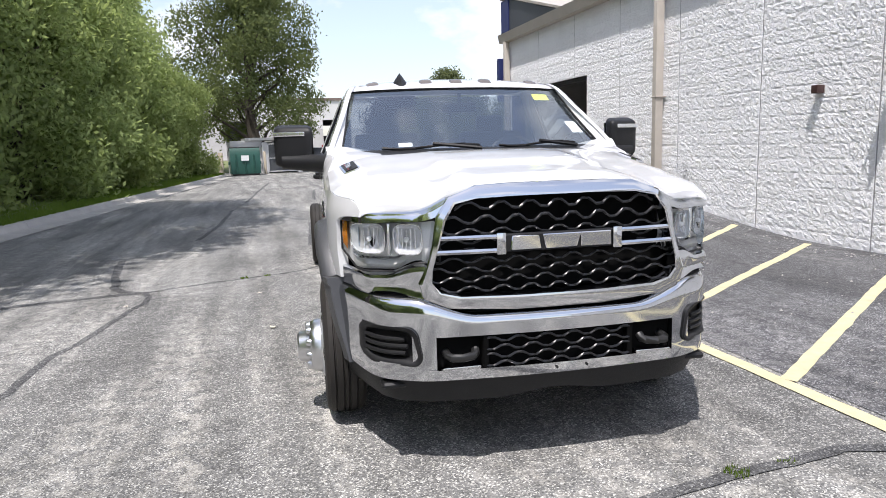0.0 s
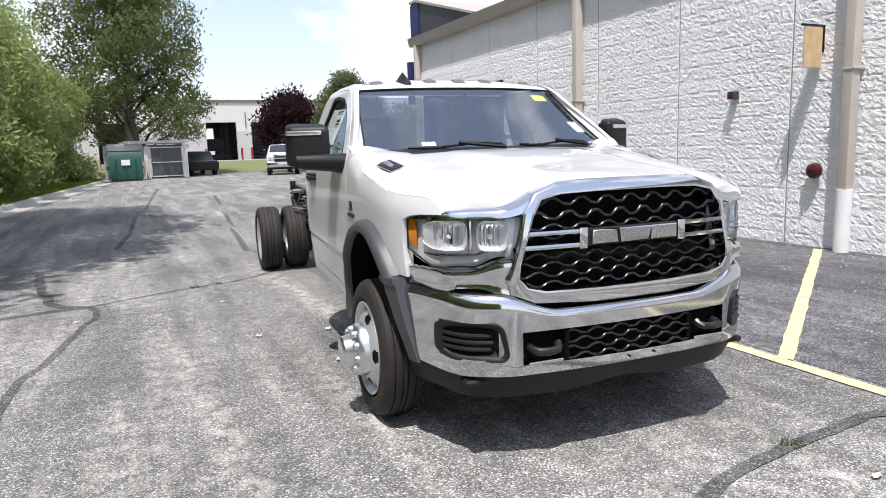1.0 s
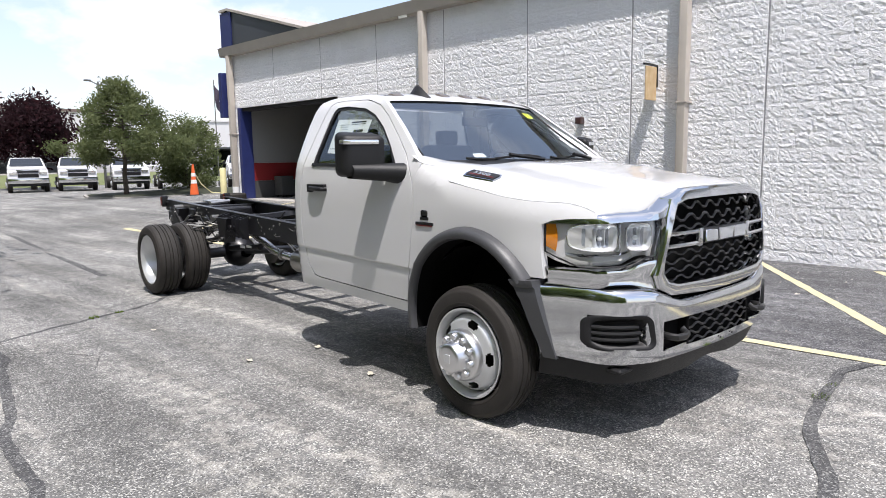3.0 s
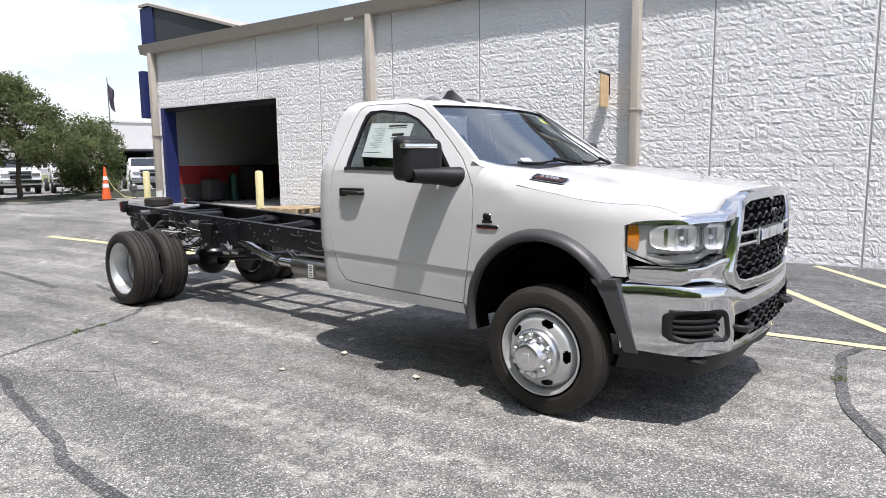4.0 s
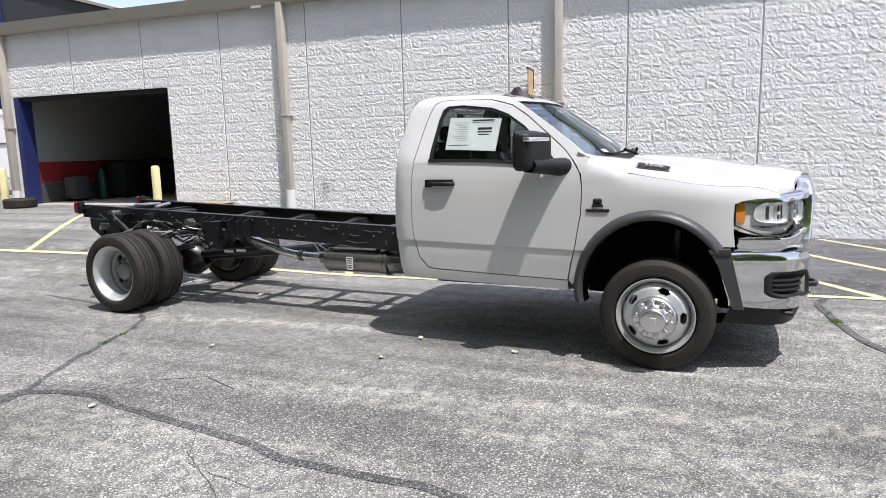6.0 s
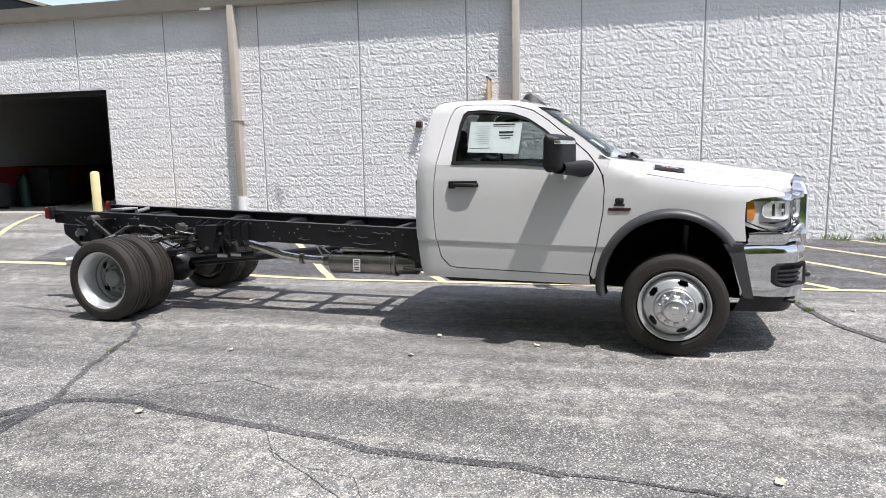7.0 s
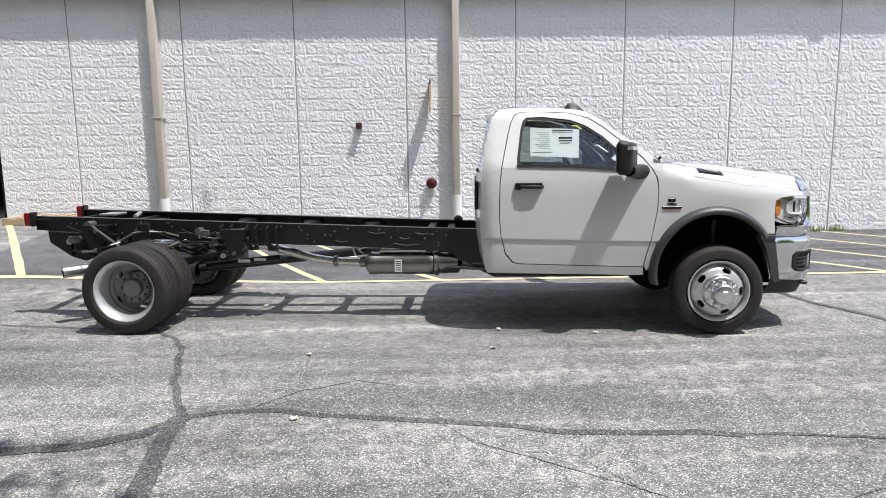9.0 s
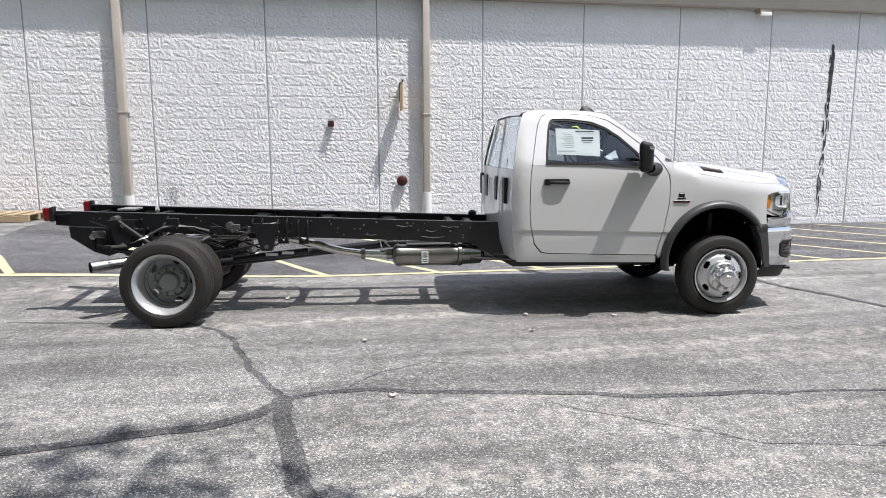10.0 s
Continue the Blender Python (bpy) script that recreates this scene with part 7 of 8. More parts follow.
# ---- trees and distance ----
def leaf_mesh(name, lobes, count, size, material, seed, droop=0.0, shell=0.45):
    """Many small leaves in lumpy clusters inside lobes (centre, radii)."""
    rng = np.random.default_rng(seed)
    vol = np.array([r[0] * r[1] * r[2] for c, r in lobes]) ** 0.75
    pick = rng.choice(len(lobes), count // 14 + 1, p=vol / vol.sum())
    c = np.array([lobes[i][0] for i in pick], float)
    r = np.array([lobes[i][1] for i in pick], float)
    d = rng.normal(size=(len(pick), 3))
    d /= np.linalg.norm(d, axis=1)[:, None]
    rad = (shell + (1.06 - shell) * rng.random(len(pick)) ** 0.6)[:, None]
    tuft = c + d * r * rad
    cen = np.repeat(tuft, 14, 0) + rng.normal(size=(len(pick) * 14, 3)) * size * 2.0
    n = len(cen)
    a = rng.normal(size=(n, 3))
    a[:, 2] -= droop
    a /= np.linalg.norm(a, axis=1)[:, None]
    b = np.cross(a, rng.normal(size=(n, 3)))
    b /= np.linalg.norm(b, axis=1)[:, None]
    s = size * rng.uniform(0.6, 1.3, (n, 1))
    co = np.stack([cen - a * s, cen + b * s * 0.42, cen + a * s, cen - b * s * 0.42], 1).reshape(-1, 3)
    me = bpy.data.meshes.new(name)
    me.vertices.add(4 * n)
    me.vertices.foreach_set("co", co.ravel())
    me.loops.add(4 * n)
    me.loops.foreach_set("vertex_index", np.arange(4 * n))
    me.polygons.add(n)
    me.polygons.foreach_set("loop_start", np.arange(n) * 4)
    me.polygons.foreach_set("loop_total", np.full(n, 4))
    me.materials.append(material)
    me.update()
    return me


def limb(bm, a, b, r0, r1, bend, rnd, n=6):
    a, b = Vector(a), Vector(b)
    pts = [a.lerp(b, k / n) + Vector((rnd.uniform(-1, 1), rnd.uniform(-1, 1), 0)) * bend * math.sin(math.pi * k / n) for k in range(n + 1)]
    bent(bm, pts, [r0 + (r1 - r0) * k / n for k in range(n + 1)], 9)


def make_tree(label, high, spread, seed, leaves, size, material, low=0.12, lobes_n=16, droop=0.0, slim=1.0):
    rnd = random.Random(seed)
    t = empty("tree", label, "tree", pose(0, 0, 0), group="trees")
    bm = bmesh.new()
    limb(bm, (0, 0, -0.2), (rnd.uniform(-0.3, 0.3), rnd.uniform(-0.3, 0.3), high * 0.72), 0.035 * high, 0.012 * high, 0.2, rnd, 9)
    lobes = []
    for k in range(lobes_n):
        v = low + (0.93 - low) * (k + 0.5) / lobes_n
        a = k * 2.4 + rnd.uniform(-0.5, 0.5)
        wide_at = math.sin(math.pi * min(1.0, 0.16 + 0.80 * v)) ** 0.7
        q = spread * wide_at * rnd.uniform(0.45, 0.80)
        c = (q * math.cos(a), q * math.sin(a) * slim, high * v)
        r = spread * rnd.uniform(0.26, 0.44)
        lobes.append((c, (r, r, r * rnd.uniform(0.65, 0.95))))
        limb(bm, (0, 0, high * max(0.08, v - 0.18)), (c[0] * 0.9, c[1] * 0.9, c[2]), 0.010 * high, 0.003 * high, 0.25, rnd, 5)
    part("trunk", bm, BARK, t, "grey-brown trunk and limbs")
    crown = new("crown", leaf_mesh("crown", lobes, leaves, size, material, seed, droop))
    crown.parent = t
    tagged(crown, label="uneven leafy crown")
    return t


t_a = make_tree("tall leafy green tree crowded along the kerb", 10.0, 3.9, 1, 36000, 0.115, LEAF, 0.05, 22)
t_b = make_tree("pale green willow-like tree along the kerb", 8.0, 3.3, 2, 30000, 0.12, LEAFPALE, 0.06, 18, 0.8)
t_c = make_tree("dense dark green tree along the kerb", 9.0, 3.6, 3, 34000, 0.11, LEAF, 0.03, 20)
spots = [(t_a, -9.34, 10.86, 130, 1.0), (t_c, -8.72, 15.08, 200, 0.96), (t_b, -8.19, 18.59, 20, 1.05), (t_a, -9.55, 21.16, 290, 1.15), (t_c, -6.91, 23.62, 60, 0.95), (t_b, -6.51, 27.93, 110, 1.0), (t_a, -8.17, 30.69, 70, 1.15), (t_c, -6.13, 33.13, 180, 0.9), (t_b, -5.24, 37.35, 10, 0.85), (t_a, -7.38, 39.71, 240, 1.15), (t_c, -10.97, 26.63, 140, 1.25), (t_b, -4.25, 41.78, 220, 0.75), (t_a, -12.76, 16.58, 15, 1.2), (t_a, -9.45, 43.17, 100, 1.35)]
used = set()
for src, x, y, rz, sc in spots:
    m = pose(x, y, 0, 0, 0, rz) @ Matrix.Scale(sc, 4)
    if src not in used:
        used.add(src)
        src.matrix_world = m
    else:
        copy_thing(src, pose(x, y, 0, 0, 0, rz)).scale = (sc, sc, sc)
near_t = make_tree("tall leafy tree whose crown overhangs the lane", 14.0, 3.3, 5, 14000, 0.12, LEAF, 0.56, 15)
near_t.matrix_world = pose(-6.45, 7.3, 0.2, 0, 0, 30) @ Matrix.Scale(1.13, 4)
copy_thing(near_t, pose(-5.4, 11.4, 0.2, 0, 0, 160))
copy_thing(near_t, pose(-5.6, 15.6, 0.2, 0, 0, 290))
for x, y, rz in ((-11.2, -6.8, 250), (-11.6, -12.4, 330), (-10.7, -2.2, 40), (-10.9, 2.4, 145), (-10.6, 6.6, 300), (-11.8, -17.5, 80)):
    copy_thing(t_c, pose(x, y, 0, 0, 0, rz))
big = make_tree("big spreading dark green tree behind the green dumpster", 14.5, 5.4, 9, 50000, 0.13, LEAFDARK, 0.20, 26)
big.matrix_world = pose(0.35, 50.37, 0, 0, 0, 30)
maple = make_tree("dark purple-leaved maple by the parked trucks", 4.9, 2.3, 12, 9000, 0.13, LEAFRED, 0.40, 12)
maple.matrix_world = pose(10.55, 48.49, 0) @ Matrix.Scale(1.15, 4)
bush = make_tree("small ochre-green conifer by the flag pole", 3.5, 1.6, 14, 14000, 0.075, NEEDLE, 0.08, 18)
bush.matrix_world = pose(13.34, 33.26, 0.1)


def make_pine(high, spread, seed):
    rnd = random.Random(seed)
    t = empty("pine_tree", "bushy green pine on a mulched island", "tree", pose(9.85, 32.5, 0.1))
    bm = bmesh.new()
    limb(bm, (0, 0, -0.2), (0.1, 0.05, high), 0.12, 0.02, 0.06, rnd, 10)
    lobes = []
    for k in range(54):
        v = 0.31 + 0.67 * (k / 54) ** 1.1
        a = k * 2.4 + rnd.uniform(-0.4, 0.4)
        q = spread * (1 - v) ** 0.8 * rnd.uniform(0.35, 1.12) + 0.08
        c = (q * math.cos(a), q * math.sin(a), high * v + rnd.uniform(-0.12, 0.2))
        r = (0.30 + 0.36 * (1 - v)) * rnd.uniform(0.7, 1.2)
        lobes.append((c, (r, r, r * 0.42)))
        limb(bm, (0, 0, c[2] - 0.15), (c[0], c[1], c[2]), 0.035, 0.01, 0.05, rnd, 4)
    part("trunk", bm, BARK, t, "brown trunk and boughs")
    crown = new("crown", leaf_mesh("pine_crown", lobes, 34000, 0.07, NEEDLE, seed, 0.0, 0.2))
    crown.parent = t
    tagged(crown, label="clumped green needles")


make_pine(5.1, 4.0, 21)


def build_verge():
    bm = bmesh.new()
    ys = [-40 + i for i in range(85)]
    loft(bm, [[(kerb_x(y) - 0.15, y, 0.15), (kerb_x(y) - 1.2, y, 0.20), (kerb_x(y) - 2.6, y, 0.25), (kerb_x(y) - 60, y, 0.5)] for y in ys])
    thing("lawn", bm, GRASS, "mown grass verge behind the kerb", "lawn", kind="structure")
    rng = np.random.default_rng(3)
    n = 26000
    y = rng.uniform(6, 44, n)
    k = np.array([kerb_x(v) for v in y])
    x = k - 0.18 - 2.6 * rng.random(n) ** 1.2
    h = rng.uniform(0.03, 0.10, n)
    d = rng.normal(size=(n, 2)) * 0.04
    co = np.zeros((n, 3, 3))
    co[:, 0] = np.stack([x - 0.012, y, np.full(n, 0.15)], 1)
    co[:, 1] = np.stack([x + 0.012, y + 0.01, np.full(n, 0.15)], 1)
    co[:, 2] = np.stack([x + d[:, 0], y + d[:, 1], 0.20 + h], 1)
    me = bpy.data.meshes.new("grass")
    me.vertices.add(3 * n)
    me.vertices.foreach_set("co", co.ravel())
    me.loops.add(3 * n)
    me.loops.foreach_set("vertex_index", np.arange(3 * n))
    me.polygons.add(n)
    me.polygons.foreach_set("loop_start", np.arange(n) * 3)
    me.polygons.foreach_set("loop_total", np.full(n, 3))
    me.materials.append(GRASSBLADE)
    me.update()
    tagged(new("grass", me), "short green grass blades on the verge", "grass", kind="stuff")
    # concrete kerb in lengths, with a flat gutter
    for i in range(22):
        y0, y1 = -20 + 3.0 * i, -20 + 3.0 * (i + 1) - 0.012
        if y1 > 44.5:
            break
        bm = bmesh.new()
        rows = []
        for y in (y0, (y0 + y1) / 2, y1):
            k0 = kerb_x(y)
            rows.append([(k0 - 0.22, y, 0.0), (k0 - 0.22, y, 0.155), (k0 - 0.06, y, 0.155), (k0 - 0.02, y, 0.13), (k0 + 0.02, y, 0.03), (k0 + 0.06, y, 0.012), (k0 + 0.50, y, 0.010), (k0 + 0.50, y, -0.1)])
        vs = loft(bm, rows)
        bm.faces.new([v for v in vs[0]])
        bm.faces.new([v for v in vs[-1]][::-1])
        bmesh.ops.recalc_face_normals(bm, faces=bm.faces)
        thing("kerb", bm, CONCRETE, "worn pale concrete kerb length with gutter", "kerb", group="kerb lengths")


build_verge()


def build_dumpster():
    d = empty("dumpster", "dark green steel dumpster with a white label", "dumpster", pose(-0.3, 45.25, 0, 0, 0, 5))
    bm = bmesh.new()
    prism(bm, [(-0.75, 0.12), (0.75, 0.12), (0.75, 1.55), (-0.55, 1.75), (-0.78, 1.35)], -0.92, 0.92, "x")
    part("bin", bm, GREENMET, d)
    for x in (-0.55, 0.0, 0.55):
        part("rib", boxed(x - 0.04, x + 0.04, -0.82, -0.74, 0.15, 1.35, 0.01), GREENMET, d)
    part("side_pocket", boxed(-1.0, -0.92, -0.5, 0.5, 0.7, 0.9, 0.01), GREENMET, d)
    part("side_pocket", boxed(0.92, 1.0, -0.5, 0.5, 0.7, 0.9, 0.01), GREENMET, d)
    bm = bmesh.new()
    prism(bm, [(-0.56, 1.76), (0.76, 1.56), (0.80, 1.60), (-0.54, 1.82)], -0.94, 0.94, "x")
    part("lid", bm, BLACKPL, d, "black plastic lid")
    part("label", boxed(-0.25, 0.22, -0.832, -0.822, 0.95, 1.28), PAPER, d, "white label")
    # lidded black bin heaped on top
    part("skid", boxed(-0.85, 0.85, -0.7, 0.7, 0.0, 0.12), BLACKSTEEL, d)


build_dumpster()

enc = empty("bin_enclosure", "white walled bin enclosure with a grey slatted gate", "enclosure", pose(2.18, 47.9, 0, 0, 0, 5))
part("post", boxed(-1.35, -1.0, -0.7, -0.35, 0, 2.1, 0.01), OFFWHITE, enc)
part("post", boxed(1.0, 1.3, -0.7, -0.35, 0, 2.2, 0.01), OFFWHITE, enc)
part("side_wall", boxed(1.05, 1.25, -0.35, 3.0, 0, 2.2), OFFWHITE, enc)
part("back_wall", boxed(-3.4, 1.25, 3.0, 3.2, 0, 2.2), OFFWHITE, enc)
part("roof", boxed(-2.4, 1.35, -0.5, 3.2, 2.25, 2.42), OFFWHITE, enc)
part("panel", boxed(-3.4, -1.35, -0.3, -0.15, 0.0, 2.25), OFFWHITE, enc)
gate = part("gate", boxed(-1.0, 1.0, -0.62, -0.58, 0.12, 2.0), GATEGREY, enc, "grey slatted gate")
for x0, x1, z0, z1 in ((-1.0, -0.93, 0.1, 2.02), (0.93, 1.0, 0.1, 2.02), (-1.0, 1.0, 0.1, 0.17), (-1.0, 1.0, 1.95, 2.02), (-1.0, 1.0, 1.0, 1.06)):
    part("gate_bar", boxed(x0, x1, -0.66, -0.62, z0, z1), OFFWHITE, gate, "pale steel gate bar")
for x, y in ((-1.68, 44.83), (-1.83, 45.43), (1.0, 45.85)):
    b = empty("guard_post", "pale tan timber guard post beside the dumpster", "post", pose(x, y, 0), group="guard posts")
    bm = bmesh.new()
    lathe(bm, [(-0.1, 0.09), (1.45, 0.085), (1.5, 0.06), (1.5, 0.0)], 14, "z")
    part("post", bm, TAN, b)


def build_far_hall():
    h = empty("service_hall", "long off-white service hall with open truck doors", "building", pose(-1.07, 67.8, 0, 0, 0, 1.2))
    z0 = 0.78
    doors = [(8.3, 11.15), (12.55, 15.4), (17.2, 20.0), (-1.0, 1.8)]
    xs = sorted([-16.0, 26.0] + [v for d in doors for v in d])
    for a, b in zip(xs, xs[1:]):
        if (a, b) in doors:
            part("lintel", boxed(a, b, 0, 0.4, 4.42, 6.3), OFFWHITE, h)
        else:
            part("wall_upper", boxed(a, b, 0, 0.4, 3.55, 6.3), OFFWHITE, h)
            part("wall_lower", boxed(a, b, -0.03, 0.4, z0 - 0.8, 3.545), GREYBRICK, h, "pale grey brick lower wall")
    part("parapet", boxed(-16.1, 26.1, -0.1, 0.5, 6.3, 6.55), mat("brown_cap", (0.20, 0.15, 0.13), 0.6), h, "brown metal roof cap")
    # inner walls, roof and hoist take the shade-darkened colours
    for a, b in ((-16.0, 8.9), (10.9, 13.6), (15.2, 26.0)):
        part("inner_back", boxed(a, b, 13, 13.3, 0, 6.2), SHADEDWHITE, h)
    part("back_lintel", boxed(8.9, 10.9, 13, 13.3, 4.3, 6.2), SHADEDWHITE, h)
    part("back_lintel", boxed(13.6, 15.2, 13, 13.3, 4.3, 6.2), SHADEDWHITE, h)
    part("slab", boxed(-16, 26, 0.05, 13.3, 0.2, z0), CONCRETE, h)
    part("roof", boxed(-16, 26, 0.4, 13.3, 6.0, 6.3), SHADEDROOM, h)
    part("partition", boxed(11.5, 11.9, 3, 13, z0, 6.0), SHADEDROOM, h)
    part("hoist_block", boxed(8.6, 10.2, 2.0, 3.2, 1.7, 2.9, 0.15, 2), SHADEDROOM, h, "dark vehicle front on a hoist")
    part("hoist_base", boxed(8.4, 10.8, 1.6, 3.6, z0, 1.35, 0.1, 2), SHADEDROOM, h, "dark hoist base")
    part("hoist_column", boxed(10.3, 10.7, 2.2, 2.7, z0, 4.6), SHADEDROOM, h, "dark hoist column")
    part("hoist_block", boxed(12.8, 14.4, 2.0, 3.2, 1.2, 2.6, 0.15, 2), SHADEDROOM, h, "dark vehicle in the bay")
    part("light", boxed(13.6, 13.95, -0.15, 0.0, 5.3, 5.65, 0.02), BLACKPL, h, "dark wall lamp")
    part("conduit", boxed(12.0, 12.08, -0.1, -0.03, 3.9, 5.4), BOLTGREY, h)
    for x in (8.1, 11.4, 12.35, 15.6):
        bm = bmesh.new()
        tube(bm, (x, -0.6, 0.3), (x, -0.6, 1.95), 0.1, n=12)
        part("door_post", bm, REDPAINT, h, "red guard post")


build_far_hall()
bm = bmesh.new()
loft(bm, [[(x, y, z) for x in (-20, -5, 5, 12, 20, 27)] for y, z in ((52.5, 0.01), (53.2, 0.16), (58, 0.40), (64, 0.72), (67.9, 0.78))])
thing("far_lawn", bm, GRASS, "sloping grass bank before the far hall", "lawn", kind="structure")
thing("far_apron", boxed(-16, 27, 64.2, 67.95, 0.3, 0.80), CONCRETE, "pale concrete apron of the far hall", "pavement", kind="structure")


def build_parked(label):
    t = empty("parked_truck", label, "truck", pose(9.0, 43.97, 0, 0, 0, -13), group="parked trucks")
    bm = bmesh.new()
    prism(bm, [(-0.95, 0.62), (-0.95, 1.08), (-0.86, 1.24), (0.45, 1.42), (1.05, 1.93), (1.8, 1.95), (1.95, 1.5), (1.95, 0.55), (0.6, 0.52), (0.52, 0.75), (0.3, 0.95), (-0.1, 1.0), (-0.4, 0.85), (-0.5, 0.62)], -0.97, 0.97, "x")
    for v in bm.verts:
        k = max(0.0, v.co.z - 1.3) / 0.65
        v.co.x *= 1 - 0.22 * k
    bmesh.ops.bevel(bm, geom=bm.edges[:], offset=0.04, segments=2, affect="EDGES")
    part("body", bm, PAINT, t)
    bm = bmesh.new()
    loft(bm, [[(-0.82, 0.44, 1.47), (0.82, 0.44, 1.47)], [(-0.72, 0.98, 1.90), (0.72, 0.98, 1.90)]])
    part("windscreen", bm, DARKGLOSS, t, "dark windscreen")
    for sx in (-1, 1):
        bm = bmesh.new()
        loft(bm, [[(sx * 0.945, 0.68, 1.45), (sx * 0.945, 1.6, 1.45)], [(sx * 0.80, 1.08, 1.84), (sx * 0.80, 1.56, 1.84)]])
        part("side_window", bm, DARKGLOSS, t, "dark side window")
        part("headlamp", boxed(min(sx * 0.52, sx * 0.90), max(sx * 0.52, sx * 0.90), -0.985, -0.93, 0.98, 1.14, 0.01), BRIGHT, t, "bright headlamp")
        part("mirror", boxed(min(sx * 1.02, sx * 1.24), max(sx * 1.02, sx * 1.24), 0.6, 0.75, 1.42, 1.66, 0.03), BLACKPL, t, "black mirror")
        for y in (0.0, 3.9):
            bm = bmesh.new()
            lathe(bm, [(-0.12, 0.22), (-0.12, 0.37), (-0.09, 0.39), (0.09, 0.39), (0.12, 0.37), (0.12, 0.22), (0.06, 0.18), (0.10, 0.0)], 24, "x", (sx * 0.88, y, 0.39))
            w = part("wheel", bm, RUBBER, t, "black tyre")
            bm = bmesh.new()
            lathe(bm, [(0.10 * sx, 0.22), (0.12 * sx, 0.15), (0.19 * sx, 0.10), (0.20 * sx, 0.0)], 20, "x", (sx * 0.88, y, 0.39))
            part("rim", bm, STEEL, w, "silver rim")
        part("frame_rail", boxed(sx * 0.43 - 0.04, sx * 0.43 + 0.04, 1.9, 5.0, 0.68, 0.9), FRAMEBLK, t, "black frame rail")
    part("grille", boxed(-0.50, 0.50, -0.995, -0.94, 0.84, 1.20, 0.03, 2), GLOSSBLACK, t, "black grille")
    part("grille_bar", boxed(-0.50, 0.50, -1.01, -0.98, 1.03, 1.09, 0.01), CHROME, t, "chrome grille bar")
    part("grille_frame", boxed(-0.56, 0.56, -0.985, -0.93, 1.19, 1.26, 0.02, 2), CHROME, t, "chrome grille frame")
    part("bumper", boxed(-0.98, 0.98, -1.06, -0.90, 0.50, 0.80, 0.04, 3), CHROME, t, "chrome bumper")
    part("air_dam", boxed(-0.9, 0.9, -0.98, -0.85, 0.36, 0.50, 0.02), BLACKPL, t, "black air dam")
    return t


parked = build_parked("white chassis truck parked nose-out at the kerb")
for x, y, rz in ((11.35, 43.3, -15), (13.75, 41.8, -16), (15.96, 40.65, -20), (19.53, 38.86, -24)):
    copy_thing(parked, pose(x, y, 0, 0, 0, rz))

suv = empty("dark_car", "black estate car parked beside the bin enclosure", "car", pose(4.37, 50.9, 0, 0, 0, 11))
bm = bmesh.new()
prism(bm, [(-2.2, 0.35), (-2.2, 0.95), (-1.2, 1.1), (-0.6, 1.65), (1.9, 1.70), (2.3, 1.1), (2.3, 0.35)], -0.92, 0.92, "x")
bmesh.ops.bevel(bm, geom=bm.edges[:], offset=0.08, segments=2, affect="EDGES")
part("body", bm, GLOSSBLACK, suv)
for sx in (-1, 1):
    for y in (-1.4, 1.4):
        bm = bmesh.new()
        lathe(bm, [(-0.1, 0.0), (-0.1, 0.34), (0.1, 0.34), (0.1, 0.0)], 20, "x", (sx * 0.82, y, 0.34))
        part("wheel", bm, RUBBER, suv)

# island with mulch, kerb, cone, flag pole, lamp standard
bm = bmesh.new()
pts = [(9.2, 31.2), (12.5, 30.2), (17.5, 29.2), (20, 30.5), (19, 35), (12, 36.2), (9.0, 35.5), (8.3, 33)]
low = [bm.verts.new((x, y, -0.05)) for x, y in pts]
top = [bm.verts.new((x, y, 0.07)) for x, y in pts]
bm.faces.new(top)
for k in range(len(pts)):
    bm.faces.new((low[k], low[(k + 1) % len(pts)], top[(k + 1) % len(pts)], top[k]))
bmesh.ops.recalc_face_normals(bm, faces=bm.faces)
thing("kerb_island", bm, CONCRETE, "pale kerbed planting island", "kerb", kind="structure")
bm = bmesh.new()
cx, cy = sum(p[0] for p in pts) / 8, sum(p[1] for p in pts) / 8
ring = [bm.verts.new((cx + (x - cx) * 0.975, cy + (y - cy) * 0.95, 0.08)) for x, y in pts]
mid = bm.verts.new((cx, cy, 0.30))
for k in range(8):
    bm.faces.new((ring[k], ring[(k + 1) % 8], mid))
thing("mulch_bed", bm, SOIL, "dark mulch bed under the pine", "soil", kind="structure")

cone = empty("traffic_cone", "tall orange traffic cone with white bands", "cone", pose(8.51, 23.17, height(8.51, 23.17)))
part("base", boxed(-0.2, 0.2, -0.2, 0.2, 0.0, 0.045, 0.01), BLACKPL, cone, "black rubber base")
bm = bmesh.new()
lathe(bm, [(0.045, 0.15), (0.30, 0.115), (0.52, 0.09), (0.74, 0.065), (1.08, 0.03), (1.09, 0.0)], 20, "z")
part("body", bm, ORANGE, cone)
for z0, z1, r0, r1 in ((0.42, 0.55, 0.104, 0.090), (0.66, 0.78, 0.077, 0.064)):
    bm = bmesh.new()
    lathe(bm, [(z0, r0), (z1, r1)], 20, "z")
    part("band", bm, WHITEPL, cone, "white reflective band")
rope = bmesh.new()
bent(rope, [(8.62, 23.3, 1.15), (8.9, 23.4, 0.75), (9.3, 23.5, 0.45), (9.7, 23.5, 0.40)], 0.02, 6)
thing("barrier_rope", rope, POSTYEL, "pale rope hanging from the cone", "rope")

post = empty("hydrant_post", "grey round post with a cap by the island", "post", pose(10.3, 24.6, 0.1))
bm = bmesh.new()
lathe(bm, [(-0.1, 0.07), (0.5, 0.07), (0.52, 0.11), (0.68, 0.11), (0.75, 0.05), (0.75, 0.0)], 14, "z")
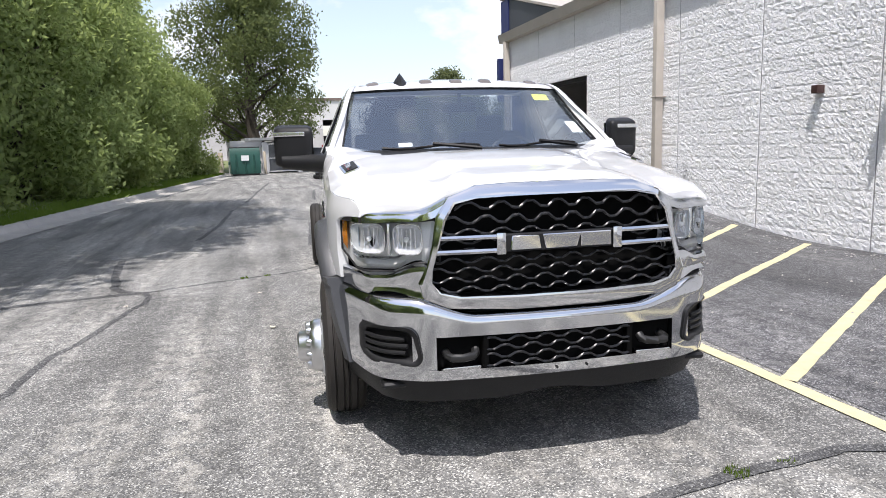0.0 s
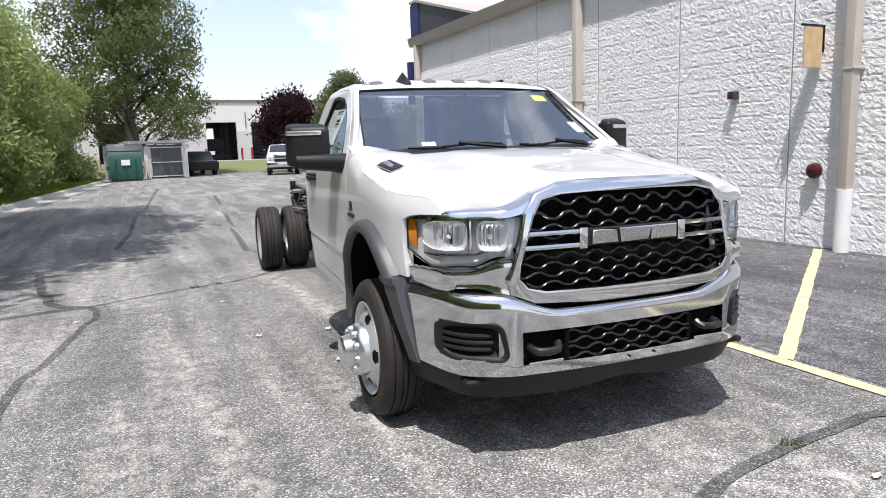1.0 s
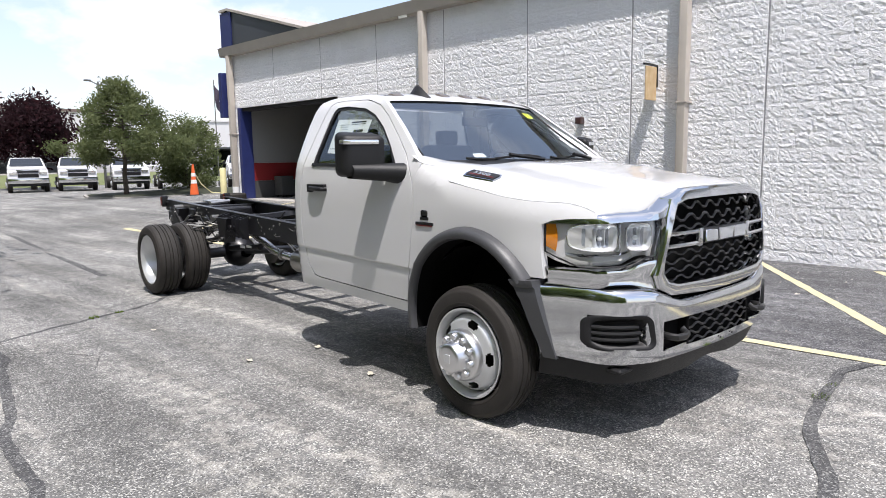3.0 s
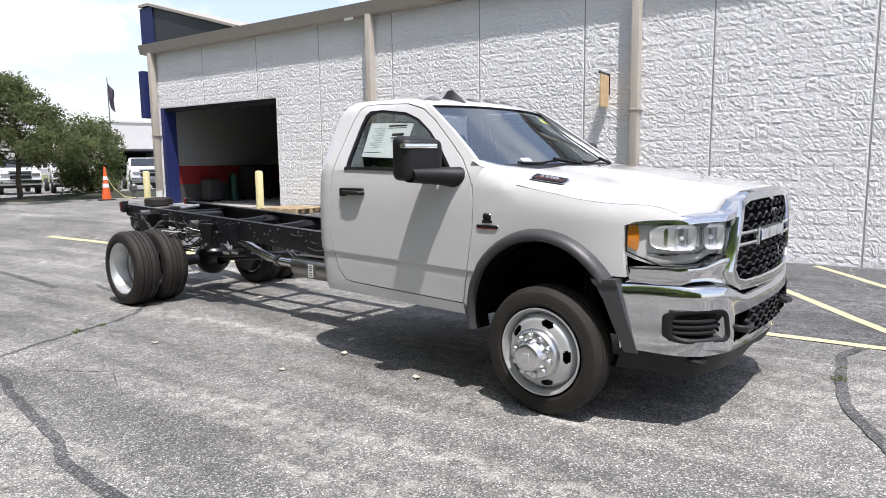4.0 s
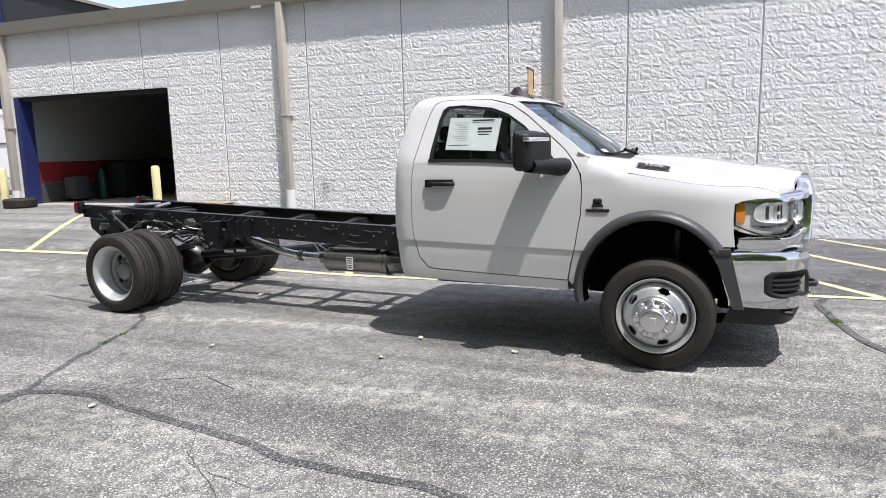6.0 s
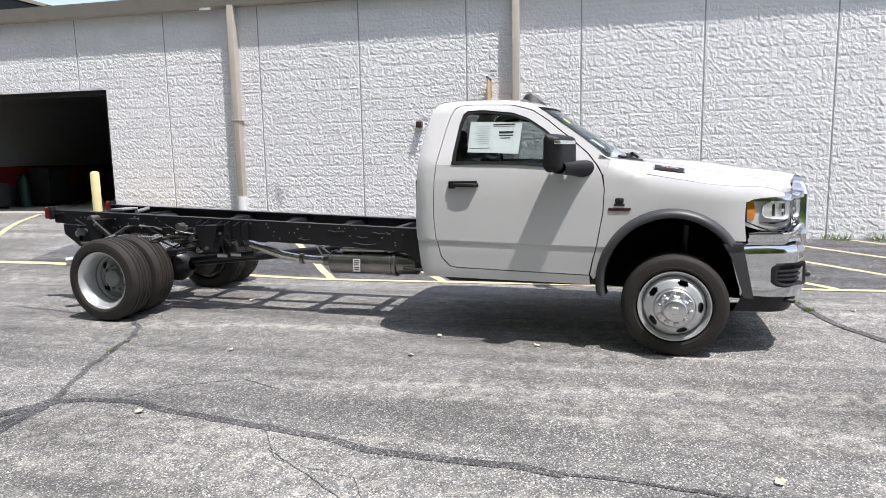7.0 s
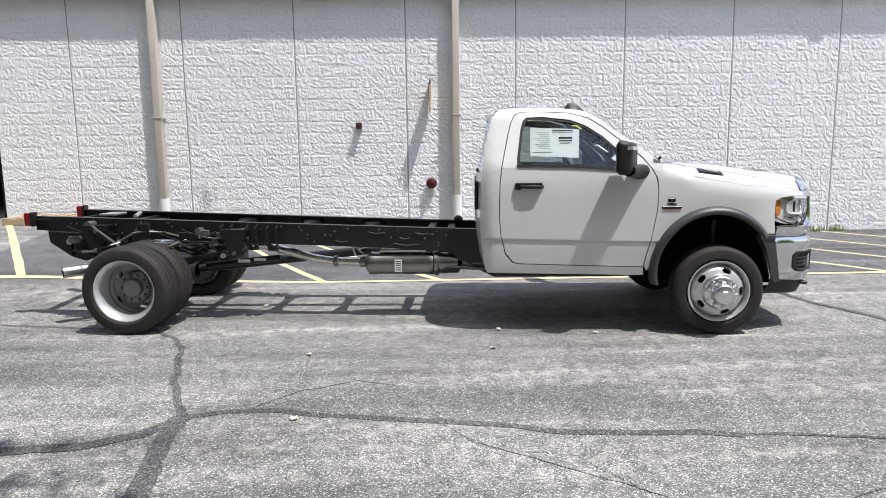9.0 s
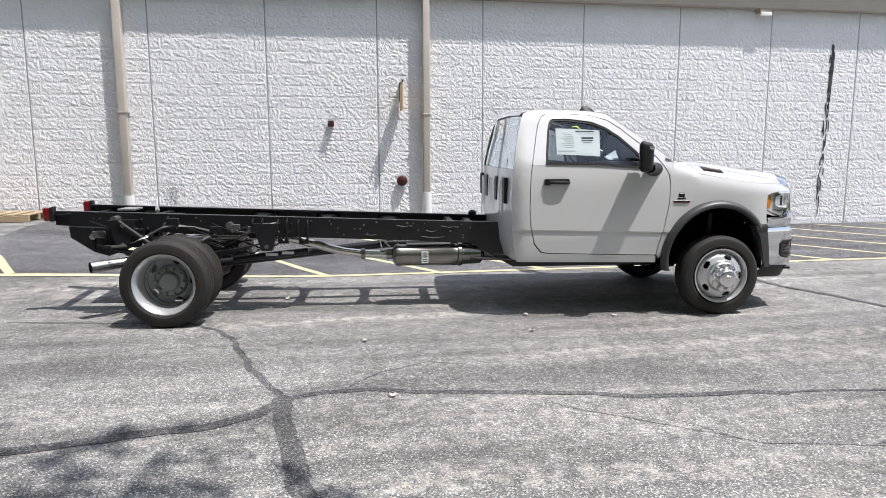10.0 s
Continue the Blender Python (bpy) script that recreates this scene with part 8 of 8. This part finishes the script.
part("post", bm, BOLTGREY, post)

pole = empty("flag_pole", "thin flag pole with a limp dark flag", "flag pole", pose(27.0, 56.0, 0))
bm = bmesh.new()
tube(bm, (0, 0, 0), (0, 0, 8.6), 0.06, 0.035, 10)
part("pole", bm, BOLTGREY, pole)
bm = bmesh.new()
loft(bm, [[(0.03 + 0.12 * k + 0.03 * math.sin(3 * j + k), 0.10 * math.sin(1.3 * k + j), 8.2 - 0.35 * j - 0.16 * k) for k in range(5)] for j in range(6)])
part("flag", bm, mat("flag_cloth", (0.06, 0.045, 0.07), 0.8, vary=0.3), pole, "dark folded flag")

lamp = empty("street_lamp", "tall grey lamp standard with two arms", "street lamp", pose(13.8, 45.75, 0))
bm = bmesh.new()
tube(bm, (0, 0, 0), (0, 0, 6.6), 0.09, 0.06, 12)
part("pole", bm, BOLTGREY, lamp)
for sx in (-1, 1):
    bm = bmesh.new()
    bent(bm, [(0, 0, 6.4), (sx * 0.3, 0, 6.55), (sx * 0.5, 0, 6.6)], 0.035, 8)
    a = part("arm", bm, BOLTGREY, lamp)
    part("head", boxed(min(sx * 0.4, sx * 0.8), max(sx * 0.4, sx * 0.8), -0.12, 0.12, 6.58, 6.68, 0.03, 2), BOLTGREY, a, "flat grey lamp head")

low_b = empty("low_building", "low white building with a dark open bay", "building", pose(29.0, 62.0, 0, 0, 0, -12))
part("wall", boxed(0, 20, 0, 10, 2.9, 5.4), OFFWHITE, low_b)
part("wall", boxed(7, 20, 0, 10, 0, 2.9), OFFWHITE, low_b)
part("pier", boxed(0, 0.6, 0, 10, 0, 2.9), OFFWHITE, low_b)
# bay soffit and back wall take the near-black shade colour
part("soffit", boxed(0.0, 7.0, 0.3, 10, 2.75, 2.9), SHADEDROOM, low_b, "dark soffit")
part("back_wall", boxed(0.6, 7.0, 8, 8.3, 0, 2.75), SHADEDROOM, low_b, "dark back wall")
part("cap", boxed(-0.1, 20.1, -0.1, 10.1, 5.4, 5.55), OFFWHITE, low_b)
part("door", boxed(8.2, 9.3, -0.06, 0.0, 0, 2.2), WHITEPL, low_b, "white door")
part("ledge", boxed(-0.05, 20.05, -0.12, 0.0, 2.85, 3.0), GATEGREY, low_b, "grey ledge")

# ---- wall blocks, last ----
def build_blocks():
    rnd = random.Random(77)
    shared = {}
    co, fa = [], []
    for y, z, w, h, near in block_spots():
        if near:
            key = (round(w, 2), round(h, 2))
            forms = shared.setdefault(key, [])
            if len(forms) < 14:
                c, f = block_grid(rnd, w, h)
                me = bpy.data.meshes.new("block")
                me.from_pydata(c, [], f)
                me.materials.append(BLOCKP)
                forms.append(me)
            ob = new("block", rnd.choice(forms))
            ob.parent = WALL
            ob.location = (WALL_X, y, z)
        else:
            c, f = block_grid(rnd, w, h, 11, 6)
            b = len(co)
            co += [(WALL_X + p[0], y + p[1], z + p[2]) for p in c]
            fa += [tuple(b + k for k in q) for q in f]
    me = bpy.data.meshes.new("block_field")
    me.from_pydata(co, [], fa)
    me.materials.append(BLOCK)
    ob = new("block_field", me)
    ob.parent = WALL
    tagged(ob, label="white painted split-face blocks", kind="stuff")


build_blocks()
